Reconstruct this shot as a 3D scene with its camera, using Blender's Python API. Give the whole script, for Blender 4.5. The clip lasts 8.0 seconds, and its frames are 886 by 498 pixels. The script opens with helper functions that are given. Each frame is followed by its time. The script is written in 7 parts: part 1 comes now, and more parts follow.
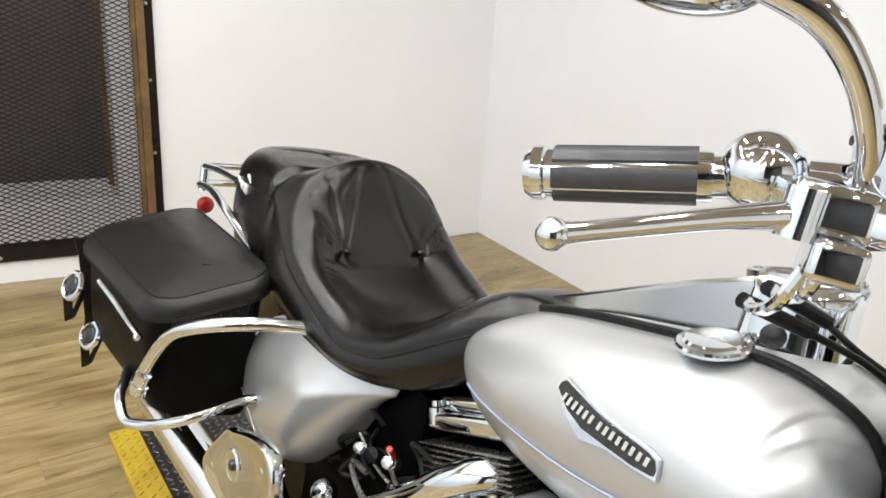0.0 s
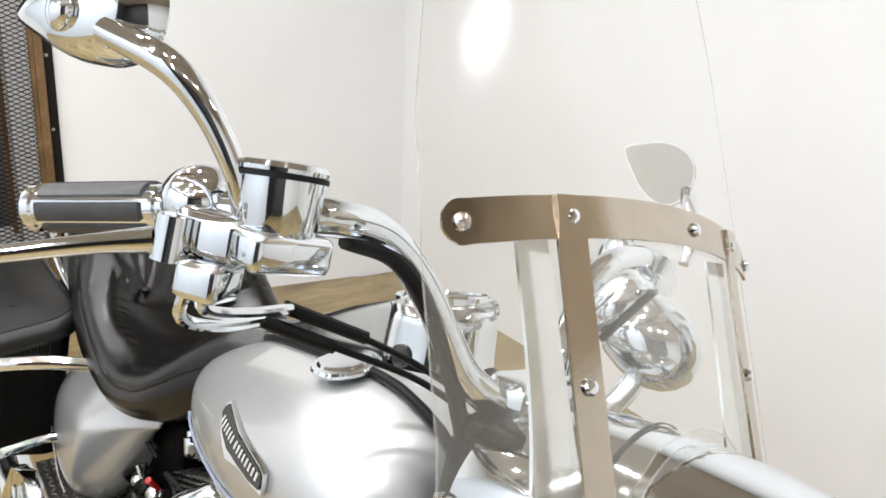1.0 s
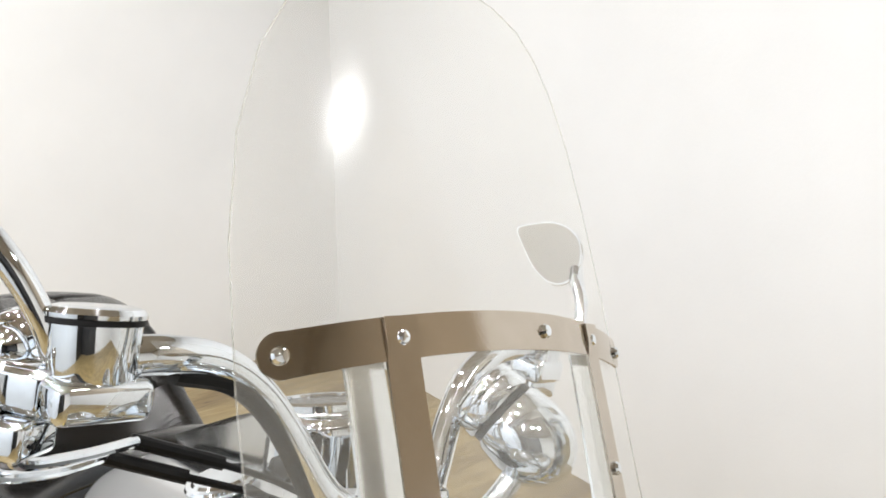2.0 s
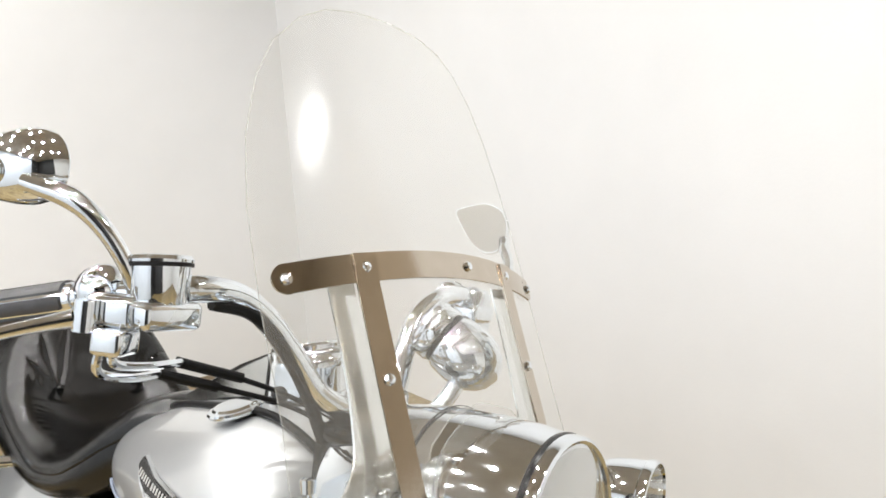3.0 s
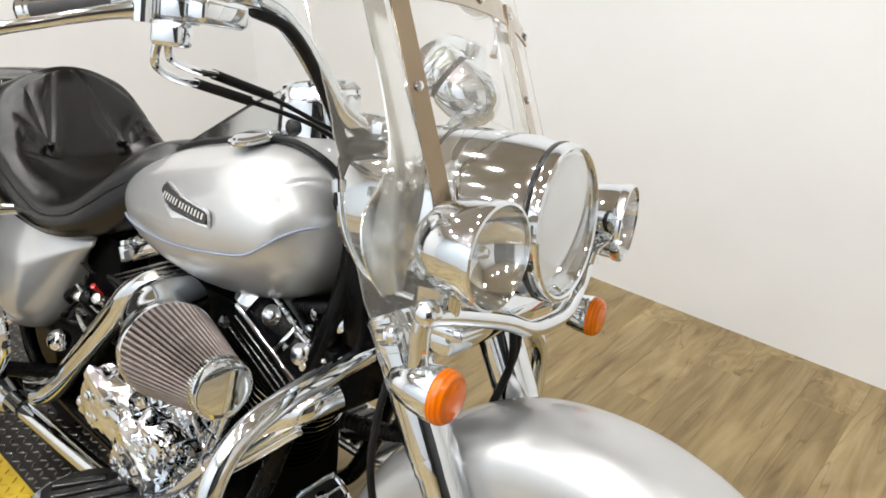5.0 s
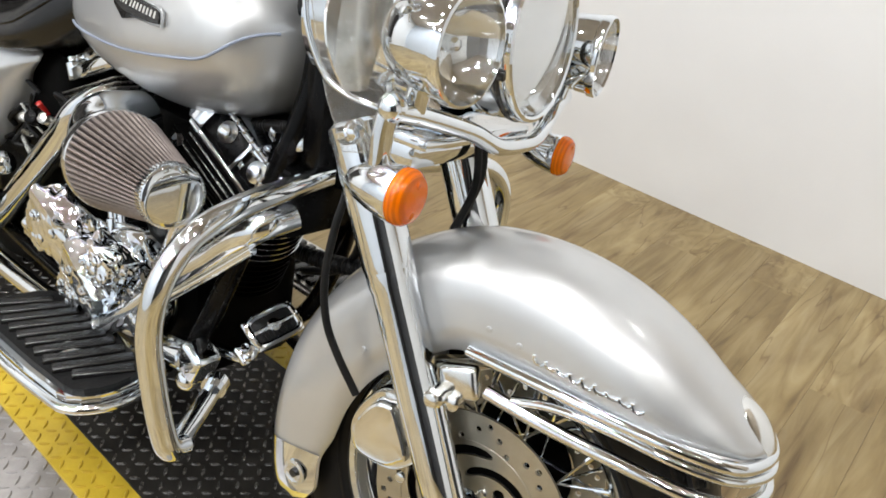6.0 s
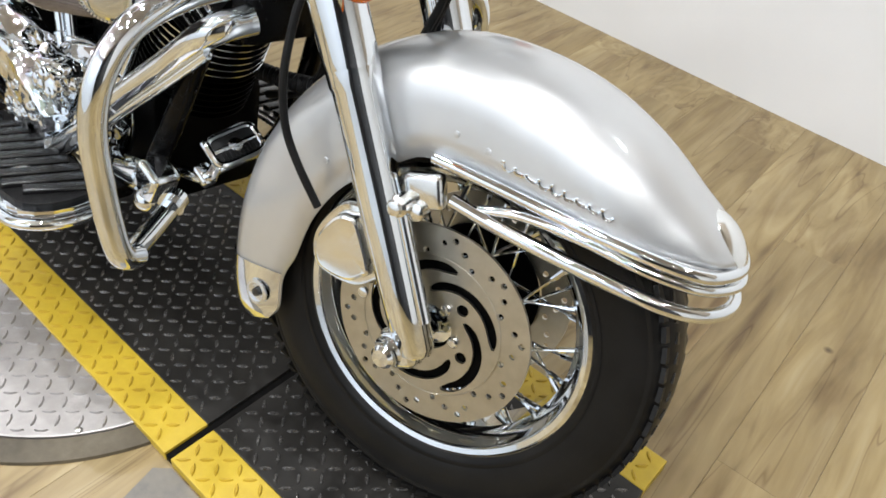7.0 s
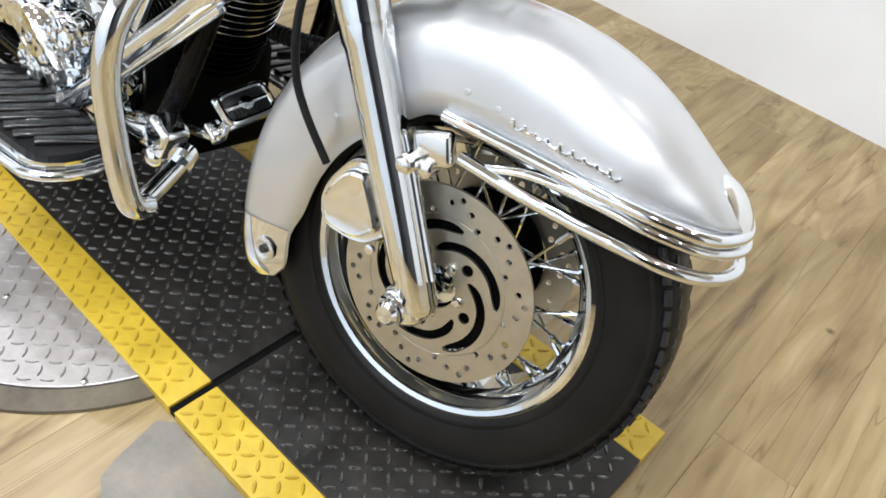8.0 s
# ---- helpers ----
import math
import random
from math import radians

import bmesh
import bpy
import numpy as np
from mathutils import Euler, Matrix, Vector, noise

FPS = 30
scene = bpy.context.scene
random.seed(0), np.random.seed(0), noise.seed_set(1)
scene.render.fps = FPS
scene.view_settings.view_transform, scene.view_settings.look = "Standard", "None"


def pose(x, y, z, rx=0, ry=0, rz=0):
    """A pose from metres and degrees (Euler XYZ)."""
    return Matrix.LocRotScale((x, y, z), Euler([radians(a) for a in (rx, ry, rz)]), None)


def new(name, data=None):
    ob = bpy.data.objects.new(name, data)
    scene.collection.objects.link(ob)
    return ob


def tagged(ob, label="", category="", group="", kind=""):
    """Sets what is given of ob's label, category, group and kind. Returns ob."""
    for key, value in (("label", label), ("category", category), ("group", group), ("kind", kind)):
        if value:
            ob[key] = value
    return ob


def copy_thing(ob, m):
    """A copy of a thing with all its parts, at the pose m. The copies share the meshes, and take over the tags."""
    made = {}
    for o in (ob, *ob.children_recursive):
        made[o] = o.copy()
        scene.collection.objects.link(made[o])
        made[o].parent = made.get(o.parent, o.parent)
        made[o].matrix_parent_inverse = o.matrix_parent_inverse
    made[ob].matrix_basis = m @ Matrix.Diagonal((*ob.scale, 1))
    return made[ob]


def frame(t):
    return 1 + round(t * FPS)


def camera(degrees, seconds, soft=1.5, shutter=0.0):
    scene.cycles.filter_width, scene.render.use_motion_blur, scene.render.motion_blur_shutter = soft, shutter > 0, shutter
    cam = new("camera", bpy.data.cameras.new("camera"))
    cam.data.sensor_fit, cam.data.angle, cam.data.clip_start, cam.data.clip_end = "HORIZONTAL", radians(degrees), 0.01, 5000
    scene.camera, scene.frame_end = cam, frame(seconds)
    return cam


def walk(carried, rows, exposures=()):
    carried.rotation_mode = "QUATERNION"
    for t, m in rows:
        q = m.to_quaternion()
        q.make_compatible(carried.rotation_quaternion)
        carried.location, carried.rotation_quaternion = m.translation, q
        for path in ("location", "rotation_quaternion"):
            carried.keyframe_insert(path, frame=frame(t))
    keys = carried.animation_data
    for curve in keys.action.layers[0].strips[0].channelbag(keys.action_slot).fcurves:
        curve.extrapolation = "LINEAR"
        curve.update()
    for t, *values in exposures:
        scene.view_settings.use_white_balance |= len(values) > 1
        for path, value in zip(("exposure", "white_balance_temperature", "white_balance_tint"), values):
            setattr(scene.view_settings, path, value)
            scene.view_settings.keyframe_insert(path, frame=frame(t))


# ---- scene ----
cam = camera(60.91, 8.0, soft=1.7)
ROWS = [
    (0.0, -0.171, -0.6237, 1.3097, 71.547, -3.35, 56.112),
    (0.5, 0.0088, -0.4779, 1.3144, 71.386, -5.924, 54.943),
    (1.0, 0.1061, -0.3309, 1.3351, 74.679, -2.254, 54.751),
    (1.5, 0.1241, -0.2604, 1.37, 76.515, -0.426, 53.058),
    (1.7, 0.1275, -0.2472, 1.3874, 78.258, -0.94, 52.093),
    (2.8, 0.3225, -0.3137, 1.3653, 80.532, 4.778, 47.157),
    (3.0, 0.3807, -0.4222, 1.3713, 80.089, 3.658, 46.788),
    (3.5, 0.4957, -0.6416, 1.361, 79.634, 1.646, 44.689),
    (4.0, 0.4865, -0.6399, 1.3388, 77.761, 2.394, 45.132),
    (4.2, 0.4674, -0.6264, 1.322, 75.46, 2.494, 44.662),
    (5.3, 0.4052, -0.5939, 1.2427, 64.574, 0.079, 42.138),
    (5.5, 0.4077, -0.594, 1.2182, 63.173, -0.551, 41.508),
    (6.0, 0.4218, -0.6041, 1.1634, 59.068, -3.638, 42.119),
    (6.5, 0.436, -0.6014, 1.1086, 53.491, -5.228, 42.261),
    (7.0, 0.4498, -0.5922, 1.0653, 49.858, -5.468, 41.862),
    (7.5, 0.4632, -0.5935, 1.0277, 46.555, -7.026, 42.061),
    (8.0, 0.4683, -0.6112, 1.0436, 48.598, -6.58, 43.343),
]
EXPOSURES = [(0.0, 0.0, 6400, 10), (1.0, 0.0, 6350, 10), (2.8, 0.0, 6460, 10), (4.0, -0.02, 6470, 10), (4.2, -0.03, 6470, 10), (5.5, -0.05, 6440, 10), (6.0, -0.06, 6350, 10), (6.5, 0.0, 6220, 10), (7.5, 0.12, 6050, 10), (8.0, 0.2, 5990, 10)]
walk(cam, [(t, pose(x, y, z, rx, ry, rz)) for t, x, y, z, rx, ry, rz in ROWS], EXPOSURES)

# ---- light ----
world = bpy.data.worlds.new("room_air")
scene.world = world
world.use_nodes = True
world.node_tree.nodes["Background"].inputs[0].default_value = (0.9, 0.93, 1.0, 1)
world.node_tree.nodes["Background"].inputs[1].default_value = 0.005
scene.view_settings.exposure = 0.0
LAMP_POWER = 1.0
STRIP_W = 5.0
SPOT_W = 13.9


def ceiling_lamp(x, y, z, size, watts, colour=(1.0, 0.985, 0.96), length=0.0, turn=0.0):
    d = bpy.data.lights.new("ceiling_lamp_light", "AREA")
    d.shape, d.size, d.energy, d.color = "RECTANGLE" if length else "DISK", length or size, watts * LAMP_POWER, colour
    if length:
        d.size_y = size
    o = new("ceiling_lamp_light", d)
    o.location, o.rotation_euler = (x, y, z), (0, 0, turn)
    return o


# ---- materials ----
def base_mat(name):
    m = bpy.data.materials.new(name)
    m.use_nodes = True
    nt = m.node_tree
    return m, nt, nt.nodes["Principled BSDF"]


def add_noise(nt, scale, detail=6, rough=0.6, coords="Object"):
    tc = nt.nodes.new("ShaderNodeTexCoord")
    n = nt.nodes.new("ShaderNodeTexNoise")
    n.inputs["Scale"].default_value, n.inputs["Detail"].default_value, n.inputs["Roughness"].default_value = scale, detail, rough
    nt.links.new(tc.outputs[coords], n.inputs["Vector"])
    return n


def ramp(nt, src, stops):
    r = nt.nodes.new("ShaderNodeValToRGB")
    while len(r.color_ramp.elements) < len(stops):
        r.color_ramp.elements.new(0.5)
    for e, (p, c) in zip(r.color_ramp.elements, stops):
        e.position, e.color = p, (*c, 1) if len(c) == 3 else c
    nt.links.new(src, r.inputs["Fac"])
    return r


def grey(v):
    return (v, v, v)


def bump(nt, b, src, strength, dist=0.002):
    n = nt.nodes.new("ShaderNodeBump")
    n.inputs["Strength"].default_value, n.inputs["Distance"].default_value = strength, dist
    nt.links.new(src, n.inputs["Height"])
    nt.links.new(n.outputs["Normal"], b.inputs["Normal"])
    return n


def plain(name, lo, hi, rough=(0.4, 0.55), metal=0.0, scale=8, bump_scale=0, bump_strength=0.0, coat=0.0, spec=None):
    """A material that varies between two colours at one scale and in gloss at another."""
    m, nt, b = base_mat(name)
    n = add_noise(nt, scale)
    nt.links.new(ramp(nt, n.outputs["Fac"], [(0.3, lo), (0.7, hi)]).outputs["Color"], b.inputs["Base Color"])
    n2 = add_noise(nt, scale * 7.3)
    nt.links.new(ramp(nt, n2.outputs["Fac"], [(0.3, grey(rough[0])), (0.7, grey(rough[1]))]).outputs["Color"], b.inputs["Roughness"])
    b.inputs["Metallic"].default_value = metal
    b.inputs["Coat Weight"].default_value = coat
    b.inputs["Coat Roughness"].default_value = 0.06
    if spec is not None:
        b.inputs["Specular IOR Level"].default_value = spec
    if bump_scale:
        n3 = add_noise(nt, bump_scale, 8, 0.65)
        bump(nt, b, n3.outputs["Fac"], bump_strength)
    return m


satin_aluminium = plain("satin_aluminium", (0.83, 0.84, 0.83), (0.88, 0.89, 0.88), (0.12, 0.18), 1.0, 10)
chrome = plain("chrome", (0.80, 0.84, 0.88), (0.86, 0.90, 0.94), (0.03, 0.07), 1.0, 20, 60, 0.015)
worn_chrome = plain("cast_chrome", (0.78, 0.82, 0.86), (0.84, 0.88, 0.92), (0.05, 0.12), 1.0, 30, 32, 0.9)
steel = plain("brushed_steel", (0.55, 0.54, 0.5), (0.66, 0.65, 0.62), (0.22, 0.34), 1.0, 40, 300, 0.04)
# greenish grey of the wall reflected in the chrome console, set as base colour
console_mirrored_wall = plain("console_mirrored_wall", (0.52, 0.535, 0.53), (0.58, 0.595, 0.59), (0.12, 0.2), 1.0, 6)
rotor_steel = plain("rotor_steel", (0.46, 0.44, 0.38), (0.56, 0.54, 0.48), (0.28, 0.4), 1.0, 30, 200, 0.05)
# strap steel's tan tint carries part of the brown room it mirrors
strap_steel = plain("satin_steel_tan_reflection", (0.53, 0.47, 0.39), (0.58, 0.52, 0.44), (0.10, 0.15), 1.0, 40, 200, 0.03)
black_paint = plain("black_paint", (0.0015, 0.0015, 0.0017), (0.0035, 0.0035, 0.0037), (0.15, 0.3), 0, 12, 80, 0.03, spec=0.12)
black_rubber = plain("black_rubber", (0.005, 0.005, 0.0055), (0.012, 0.012, 0.012), (0.35, 0.5), 0, 25, 220, 0.1, spec=0.16)
rib_rubber = plain("glossy_rubber", (0.006, 0.006, 0.0065), (0.014, 0.014, 0.014), (0.16, 0.28), 0, 25, 160, 0.05, spec=0.6)
tyre_rubber = plain("tyre_rubber", (0.006, 0.006, 0.006), (0.012, 0.0115, 0.011), (0.30, 0.42), 0, 9, 160, 0.12, spec=0.14)
grip_rubber = plain("grip_rubber", (0.03, 0.03, 0.033), (0.06, 0.06, 0.065), (0.35, 0.5), 0, 20, 200, 0.1)
red_lens = plain("red_lens", (0.3, 0.01, 0.01), (0.4, 0.02, 0.015), (0.1, 0.2), 0, 10, coat=0.5)
white_print = plain("pale_print", (0.6, 0.6, 0.58), (0.75, 0.75, 0.72), (0.4, 0.5), 0, 40)
pinstripe_blue = plain("pinstripe_blue", (0.27, 0.31, 0.41), (0.33, 0.37, 0.46), (0.3, 0.4), 0.3, 14)
badge_print = plain("grey_print", (0.42, 0.42, 0.41), (0.55, 0.55, 0.53), (0.35, 0.5), 0, 90)
badge_black = plain("badge_black", (0.012, 0.012, 0.013), (0.03, 0.03, 0.03), (0.15, 0.3), 0, 60)
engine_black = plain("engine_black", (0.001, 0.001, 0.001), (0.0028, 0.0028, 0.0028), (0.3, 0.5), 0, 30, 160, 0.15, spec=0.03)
fin_metal_dark = plain("dark_fin_metal", (0.22, 0.22, 0.215), (0.34, 0.34, 0.33), (0.2, 0.32), 0.95, 40, 200, 0.1)
# mirror glass darkened to tan, in place of brown surroundings reflected in it
mirror_tan_reflection = plain("mirror_glass", (0.46, 0.44, 0.40), (0.48, 0.46, 0.42), (0.01, 0.02), 1.0, 5)
rail_black = plain("joint_black", (0.002, 0.002, 0.002), (0.007, 0.0065, 0.006), (0.5, 0.8), 0, 40, 200, 0.4, spec=0.05)


def silver_paint():
    m, nt, b = base_mat("silver_metallic_paint")
    n = add_noise(nt, 6, 4)
    nt.links.new(ramp(nt, n.outputs["Fac"], [(0.35, (0.545, 0.555, 0.56)), (0.65, (0.59, 0.60, 0.605))]).outputs["Color"], b.inputs["Base Color"])
    b.inputs["Metallic"].default_value = 0.76
    b.inputs["Roughness"].default_value = 0.40
    b.inputs["Coat Weight"].default_value = 1.0
    b.inputs["Coat Roughness"].default_value = 0.04
    f = add_noise(nt, 1800, 2)
    bump(nt, b, f.outputs["Fac"], 0.05, 0.0004)
    return m


def leather(name, lo, hi, scale, gloss=0.24, spec=0.3):
    m, nt, b = base_mat(name)
    n = add_noise(nt, 5, 6)
    nt.links.new(ramp(nt, n.outputs["Fac"], [(0.3, lo), (0.7, hi)]).outputs["Color"], b.inputs["Base Color"])
    n2 = add_noise(nt, 9, 3)
    nt.links.new(ramp(nt, n2.outputs["Fac"], [(0.3, grey(gloss)), (0.7, grey(gloss + 0.08))]).outputs["Color"], b.inputs["Roughness"])
    tc = nt.nodes.new("ShaderNodeTexCoord")
    v = nt.nodes.new("ShaderNodeTexVoronoi")
    v.feature = "DISTANCE_TO_EDGE"
    v.inputs["Scale"].default_value = scale
    nt.links.new(tc.outputs["Object"], v.inputs["Vector"])
    r = ramp(nt, v.outputs["Distance"], [(0.0, grey(0)), (0.12, grey(1))])
    n3 = add_noise(nt, 24, 8, 0.7)
    mx = nt.nodes.new("ShaderNodeMath")
    mx.operation = "MULTIPLY_ADD"
    nt.links.new(r.outputs["Color"], mx.inputs[0])
    mx.inputs[1].default_value = 0.25
    nt.links.new(n3.outputs["Fac"], mx.inputs[2])
    b.inputs["Specular IOR Level"].default_value = spec
    bump(nt, b, mx.outputs[0], 0.17, 0.0014)
    return m


def clear(name, tint, gloss, ior, blur=0.0, haze=0.0):
    """A thin clear sheet: lets light straight through and mirrors by its angle."""
    m, nt, b = base_mat(name)
    nt.nodes.remove(b)
    out = nt.nodes["Material Output"]
    t = nt.nodes.new("ShaderNodeBsdfTransparent")
    t.inputs[0].default_value = (*tint, 1)
    g = nt.nodes.new("ShaderNodeBsdfGlossy")
    g.inputs["Roughness"].default_value = blur
    g.inputs[0].default_value = (*grey(gloss), 1)
    f = nt.nodes.new("ShaderNodeLayerWeight")
    f.inputs["Blend"].default_value = 0.5
    pw = nt.nodes.new("ShaderNodeMath")
    pw.operation = "POWER"
    pw.inputs[1].default_value = 4.0
    nt.links.new(f.outputs["Facing"], pw.inputs[0])
    ma = nt.nodes.new("ShaderNodeMath")
    ma.operation = "MULTIPLY_ADD"
    ma.inputs[1].default_value, ma.inputs[2].default_value = 0.45, ior
    nt.links.new(pw.outputs[0], ma.inputs[0])
    mx = nt.nodes.new("ShaderNodeMixShader")
    nt.links.new(ma.outputs[0], mx.inputs[0])
    nt.links.new(t.outputs[0], mx.inputs[1])
    nt.links.new(g.outputs[0], mx.inputs[2])
    res = mx
    if haze:
        d = nt.nodes.new("ShaderNodeBsdfTranslucent")
        d.inputs[0].default_value = (0.9, 0.88, 0.82, 1)
        d2 = nt.nodes.new("ShaderNodeBsdfDiffuse")
        d2.inputs[0].default_value = (0.9, 0.88, 0.82, 1)
        m1 = nt.nodes.new("ShaderNodeMixShader")
        nt.links.new(d.outputs[0], m1.inputs[1])
        nt.links.new(d2.outputs[0], m1.inputs[2])
        res = nt.nodes.new("ShaderNodeMixShader")
        res.inputs[0].default_value = haze
        nt.links.new(mx.outputs[0], res.inputs[1])
        nt.links.new(m1.outputs[0], res.inputs[2])
    nt.links.new(res.outputs[0], out.inputs["Surface"])
    return m


def lens_plastic(name, colour):
    m, nt, b = base_mat(name)
    b.inputs["Base Color"].default_value = (*colour, 1)
    b.inputs["Roughness"].default_value = 0.16
    b.inputs["Specular IOR Level"].default_value = 0.3
    b.inputs["Transmission Weight"].default_value = 0.35
    b.inputs["Subsurface Weight"].default_value = 0.25
    b.inputs["Subsurface Radius"].default_value = (0.02, 0.006, 0.001)
    b.inputs["Subsurface Scale"].default_value = 0.5
    w = nt.nodes.new("ShaderNodeTexWave")
    w.inputs["Scale"].default_value = 60
    w.inputs["Distortion"].default_value = 1.5
    tc = nt.nodes.new("ShaderNodeTexCoord")
    nt.links.new(tc.outputs["Object"], w.inputs["Vector"])
    nt.links.new(ramp(nt, w.outputs["Fac"], [(0.2, tuple(c * 0.75 for c in colour)), (0.8, colour)]).outputs["Color"], b.inputs["Base Color"])
    return m


def wall_paint(name, lo, hi):
    m, nt, b = base_mat(name)
    n = add_noise(nt, 0.9, 5)
    nt.links.new(ramp(nt, n.outputs["Fac"], [(0.3, lo), (0.7, hi)]).outputs["Color"], b.inputs["Base Color"])
    b.inputs["Roughness"].default_value = 0.55
    n2 = add_noise(nt, 90, 8)
    n3 = add_noise(nt, 3.0, 4)
    mx = nt.nodes.new("ShaderNodeMath")
    mx.operation = "MULTIPLY_ADD"
    nt.links.new(n3.outputs["Fac"], mx.inputs[0])
    mx.inputs[1].default_value = 3.0
    nt.links.new(n2.outputs["Fac"], mx.inputs[2])
    bump(nt, b, mx.outputs[0], 0.25, 0.002)
    return m


def plank_wood():
    m, nt, b = base_mat("plank_wood")
    tc = nt.nodes.new("ShaderNodeTexCoord")
    oi = nt.nodes.new("ShaderNodeObjectInfo")
    off = nt.nodes.new("ShaderNodeVectorMath")
    off.operation = "MULTIPLY_ADD"
    off.inputs[1].default_value = (13, 47, 29)
    cmb = nt.nodes.new("ShaderNodeCombineXYZ")
    for k in range(3):
        nt.links.new(oi.outputs["Random"], cmb.inputs[k])
    nt.links.new(cmb.outputs[0], off.inputs[0])
    nt.links.new(tc.outputs["Object"], off.inputs[2])
    mp = nt.nodes.new("ShaderNodeMapping")
    mp.inputs["Scale"].default_value = (9, 1.1, 9)
    nt.links.new(off.outputs[0], mp.inputs["Vector"])
    def nz(scale, detail, dist=0.0, vec=mp):
        n = nt.nodes.new("ShaderNodeTexNoise")
        n.inputs["Scale"].default_value, n.inputs["Detail"].default_value, n.inputs["Distortion"].default_value = scale, detail, dist
        nt.links.new(vec.outputs[0], n.inputs["Vector"])
        return n
    grain = nz(2.2, 9, 1.4)
    fine = nz(14, 6, 0.3)
    big = nt.nodes.new("ShaderNodeTexNoise")
    big.inputs["Scale"].default_value, big.inputs["Detail"].default_value = 2.3, 5
    mp2 = nt.nodes.new("ShaderNodeMapping")
    mp2.inputs["Scale"].default_value = (2.6, 0.9, 1)
    geo = nt.nodes.new("ShaderNodeNewGeometry")
    nt.links.new(geo.outputs["Position"], mp2.inputs["Vector"])
    nt.links.new(mp2.outputs[0], big.inputs["Vector"])
    c1 = ramp(nt, grain.outputs["Fac"], [(0.22, (0.150, 0.100, 0.042)), (0.38, (0.25, 0.185, 0.082)), (0.58, (0.325, 0.252, 0.125)), (0.8, (0.39, 0.322, 0.185))])
    c2 = ramp(nt, big.outputs["Fac"], [(0.30, (0.55, 0.47, 0.40)), (0.45, (0.88, 0.86, 0.83)), (0.68, (1.06, 1.05, 1.02))])
    mul = nt.nodes.new("ShaderNodeMix")
    mul.data_type, mul.blend_type = "RGBA", "MULTIPLY"
    mul.inputs[0].default_value = 1
    nt.links.new(c1.outputs["Color"], mul.inputs[6])
    nt.links.new(c2.outputs["Color"], mul.inputs[7])
    tone = ramp(nt, oi.outputs["Random"], [(0.0, (0.86, 0.84, 0.81)), (0.5, (1.0, 0.99, 0.97)), (1.0, (1.08, 1.08, 1.08))])
    mul2 = nt.nodes.new("ShaderNodeMix")
    mul2.data_type, mul2.blend_type = "RGBA", "MULTIPLY"
    mul2.inputs[0].default_value = 1
    nt.links.new(mul.outputs[2], mul2.inputs[6])
    nt.links.new(tone.outputs["Color"], mul2.inputs[7])
    # dark streaks along the boards
    mp3 = nt.nodes.new("ShaderNodeMapping")
    mp3.inputs["Scale"].default_value = (26, 1.3, 1)
    nt.links.new(off.outputs[0], mp3.inputs["Vector"])
    st = nz(1.0, 5, 0.8, mp3)
    sr = ramp(nt, st.outputs["Fac"], [(0.28, (0.68, 0.60, 0.53)), (0.40, (0.96, 0.95, 0.94)), (0.6, (1.03, 1.03, 1.02))])
    mul4 = nt.nodes.new("ShaderNodeMix")
    mul4.data_type, mul4.blend_type = "RGBA", "MULTIPLY"
    mul4.inputs[0].default_value = 1
    nt.links.new(mul2.outputs[2], mul4.inputs[6])
    nt.links.new(sr.outputs["Color"], mul4.inputs[7])
    mul2 = mul4
    # fine cracks that follow the grain
    mp4 = nt.nodes.new("ShaderNodeMapping")
    mp4.inputs["Scale"].default_value = (11, 0.7, 1)
    nt.links.new(off.outputs[0], mp4.inputs["Vector"])
    ck = nz(1.0, 2, 0.6, mp4)
    cr = ramp(nt, ck.outputs["Fac"], [(0.478, (1, 1, 1)), (0.484, (0.62, 0.55, 0.48)), (0.490, (1, 1, 1))])
    mul5 = nt.nodes.new("ShaderNodeMix")
    mul5.data_type, mul5.blend_type = "RGBA", "MULTIPLY"
    mul5.inputs[0].default_value = 1
    nt.links.new(mul2.outputs[2], mul5.inputs[6])
    nt.links.new(cr.outputs["Color"], mul5.inputs[7])
    mul2 = mul5
    # knots
    vo = nt.nodes.new("ShaderNodeTexVoronoi")
    vo.inputs["Scale"].default_value = 3.4
    nt.links.new(off.outputs[0], vo.inputs["Vector"])
    kn = ramp(nt, vo.outputs["Distance"], [(0.02, (0.32, 0.27, 0.22)), (0.045, (1, 1, 1))])
    mul3 = nt.nodes.new("ShaderNodeMix")
    mul3.data_type, mul3.blend_type = "RGBA", "MULTIPLY"
    mul3.inputs[0].default_value = 1
    nt.links.new(mul2.outputs[2], mul3.inputs[6])
    nt.links.new(kn.outputs["Color"], mul3.inputs[7])
    nt.links.new(mul3.outputs[2], b.inputs["Base Color"])
    nt.links.new(ramp(nt, fine.outputs["Fac"], [(0.3, grey(0.28)), (0.7, grey(0.42))]).outputs["Color"], b.inputs["Roughness"])
    bump(nt, b, fine.outputs["Fac"], 0.12, 0.001)
    return m


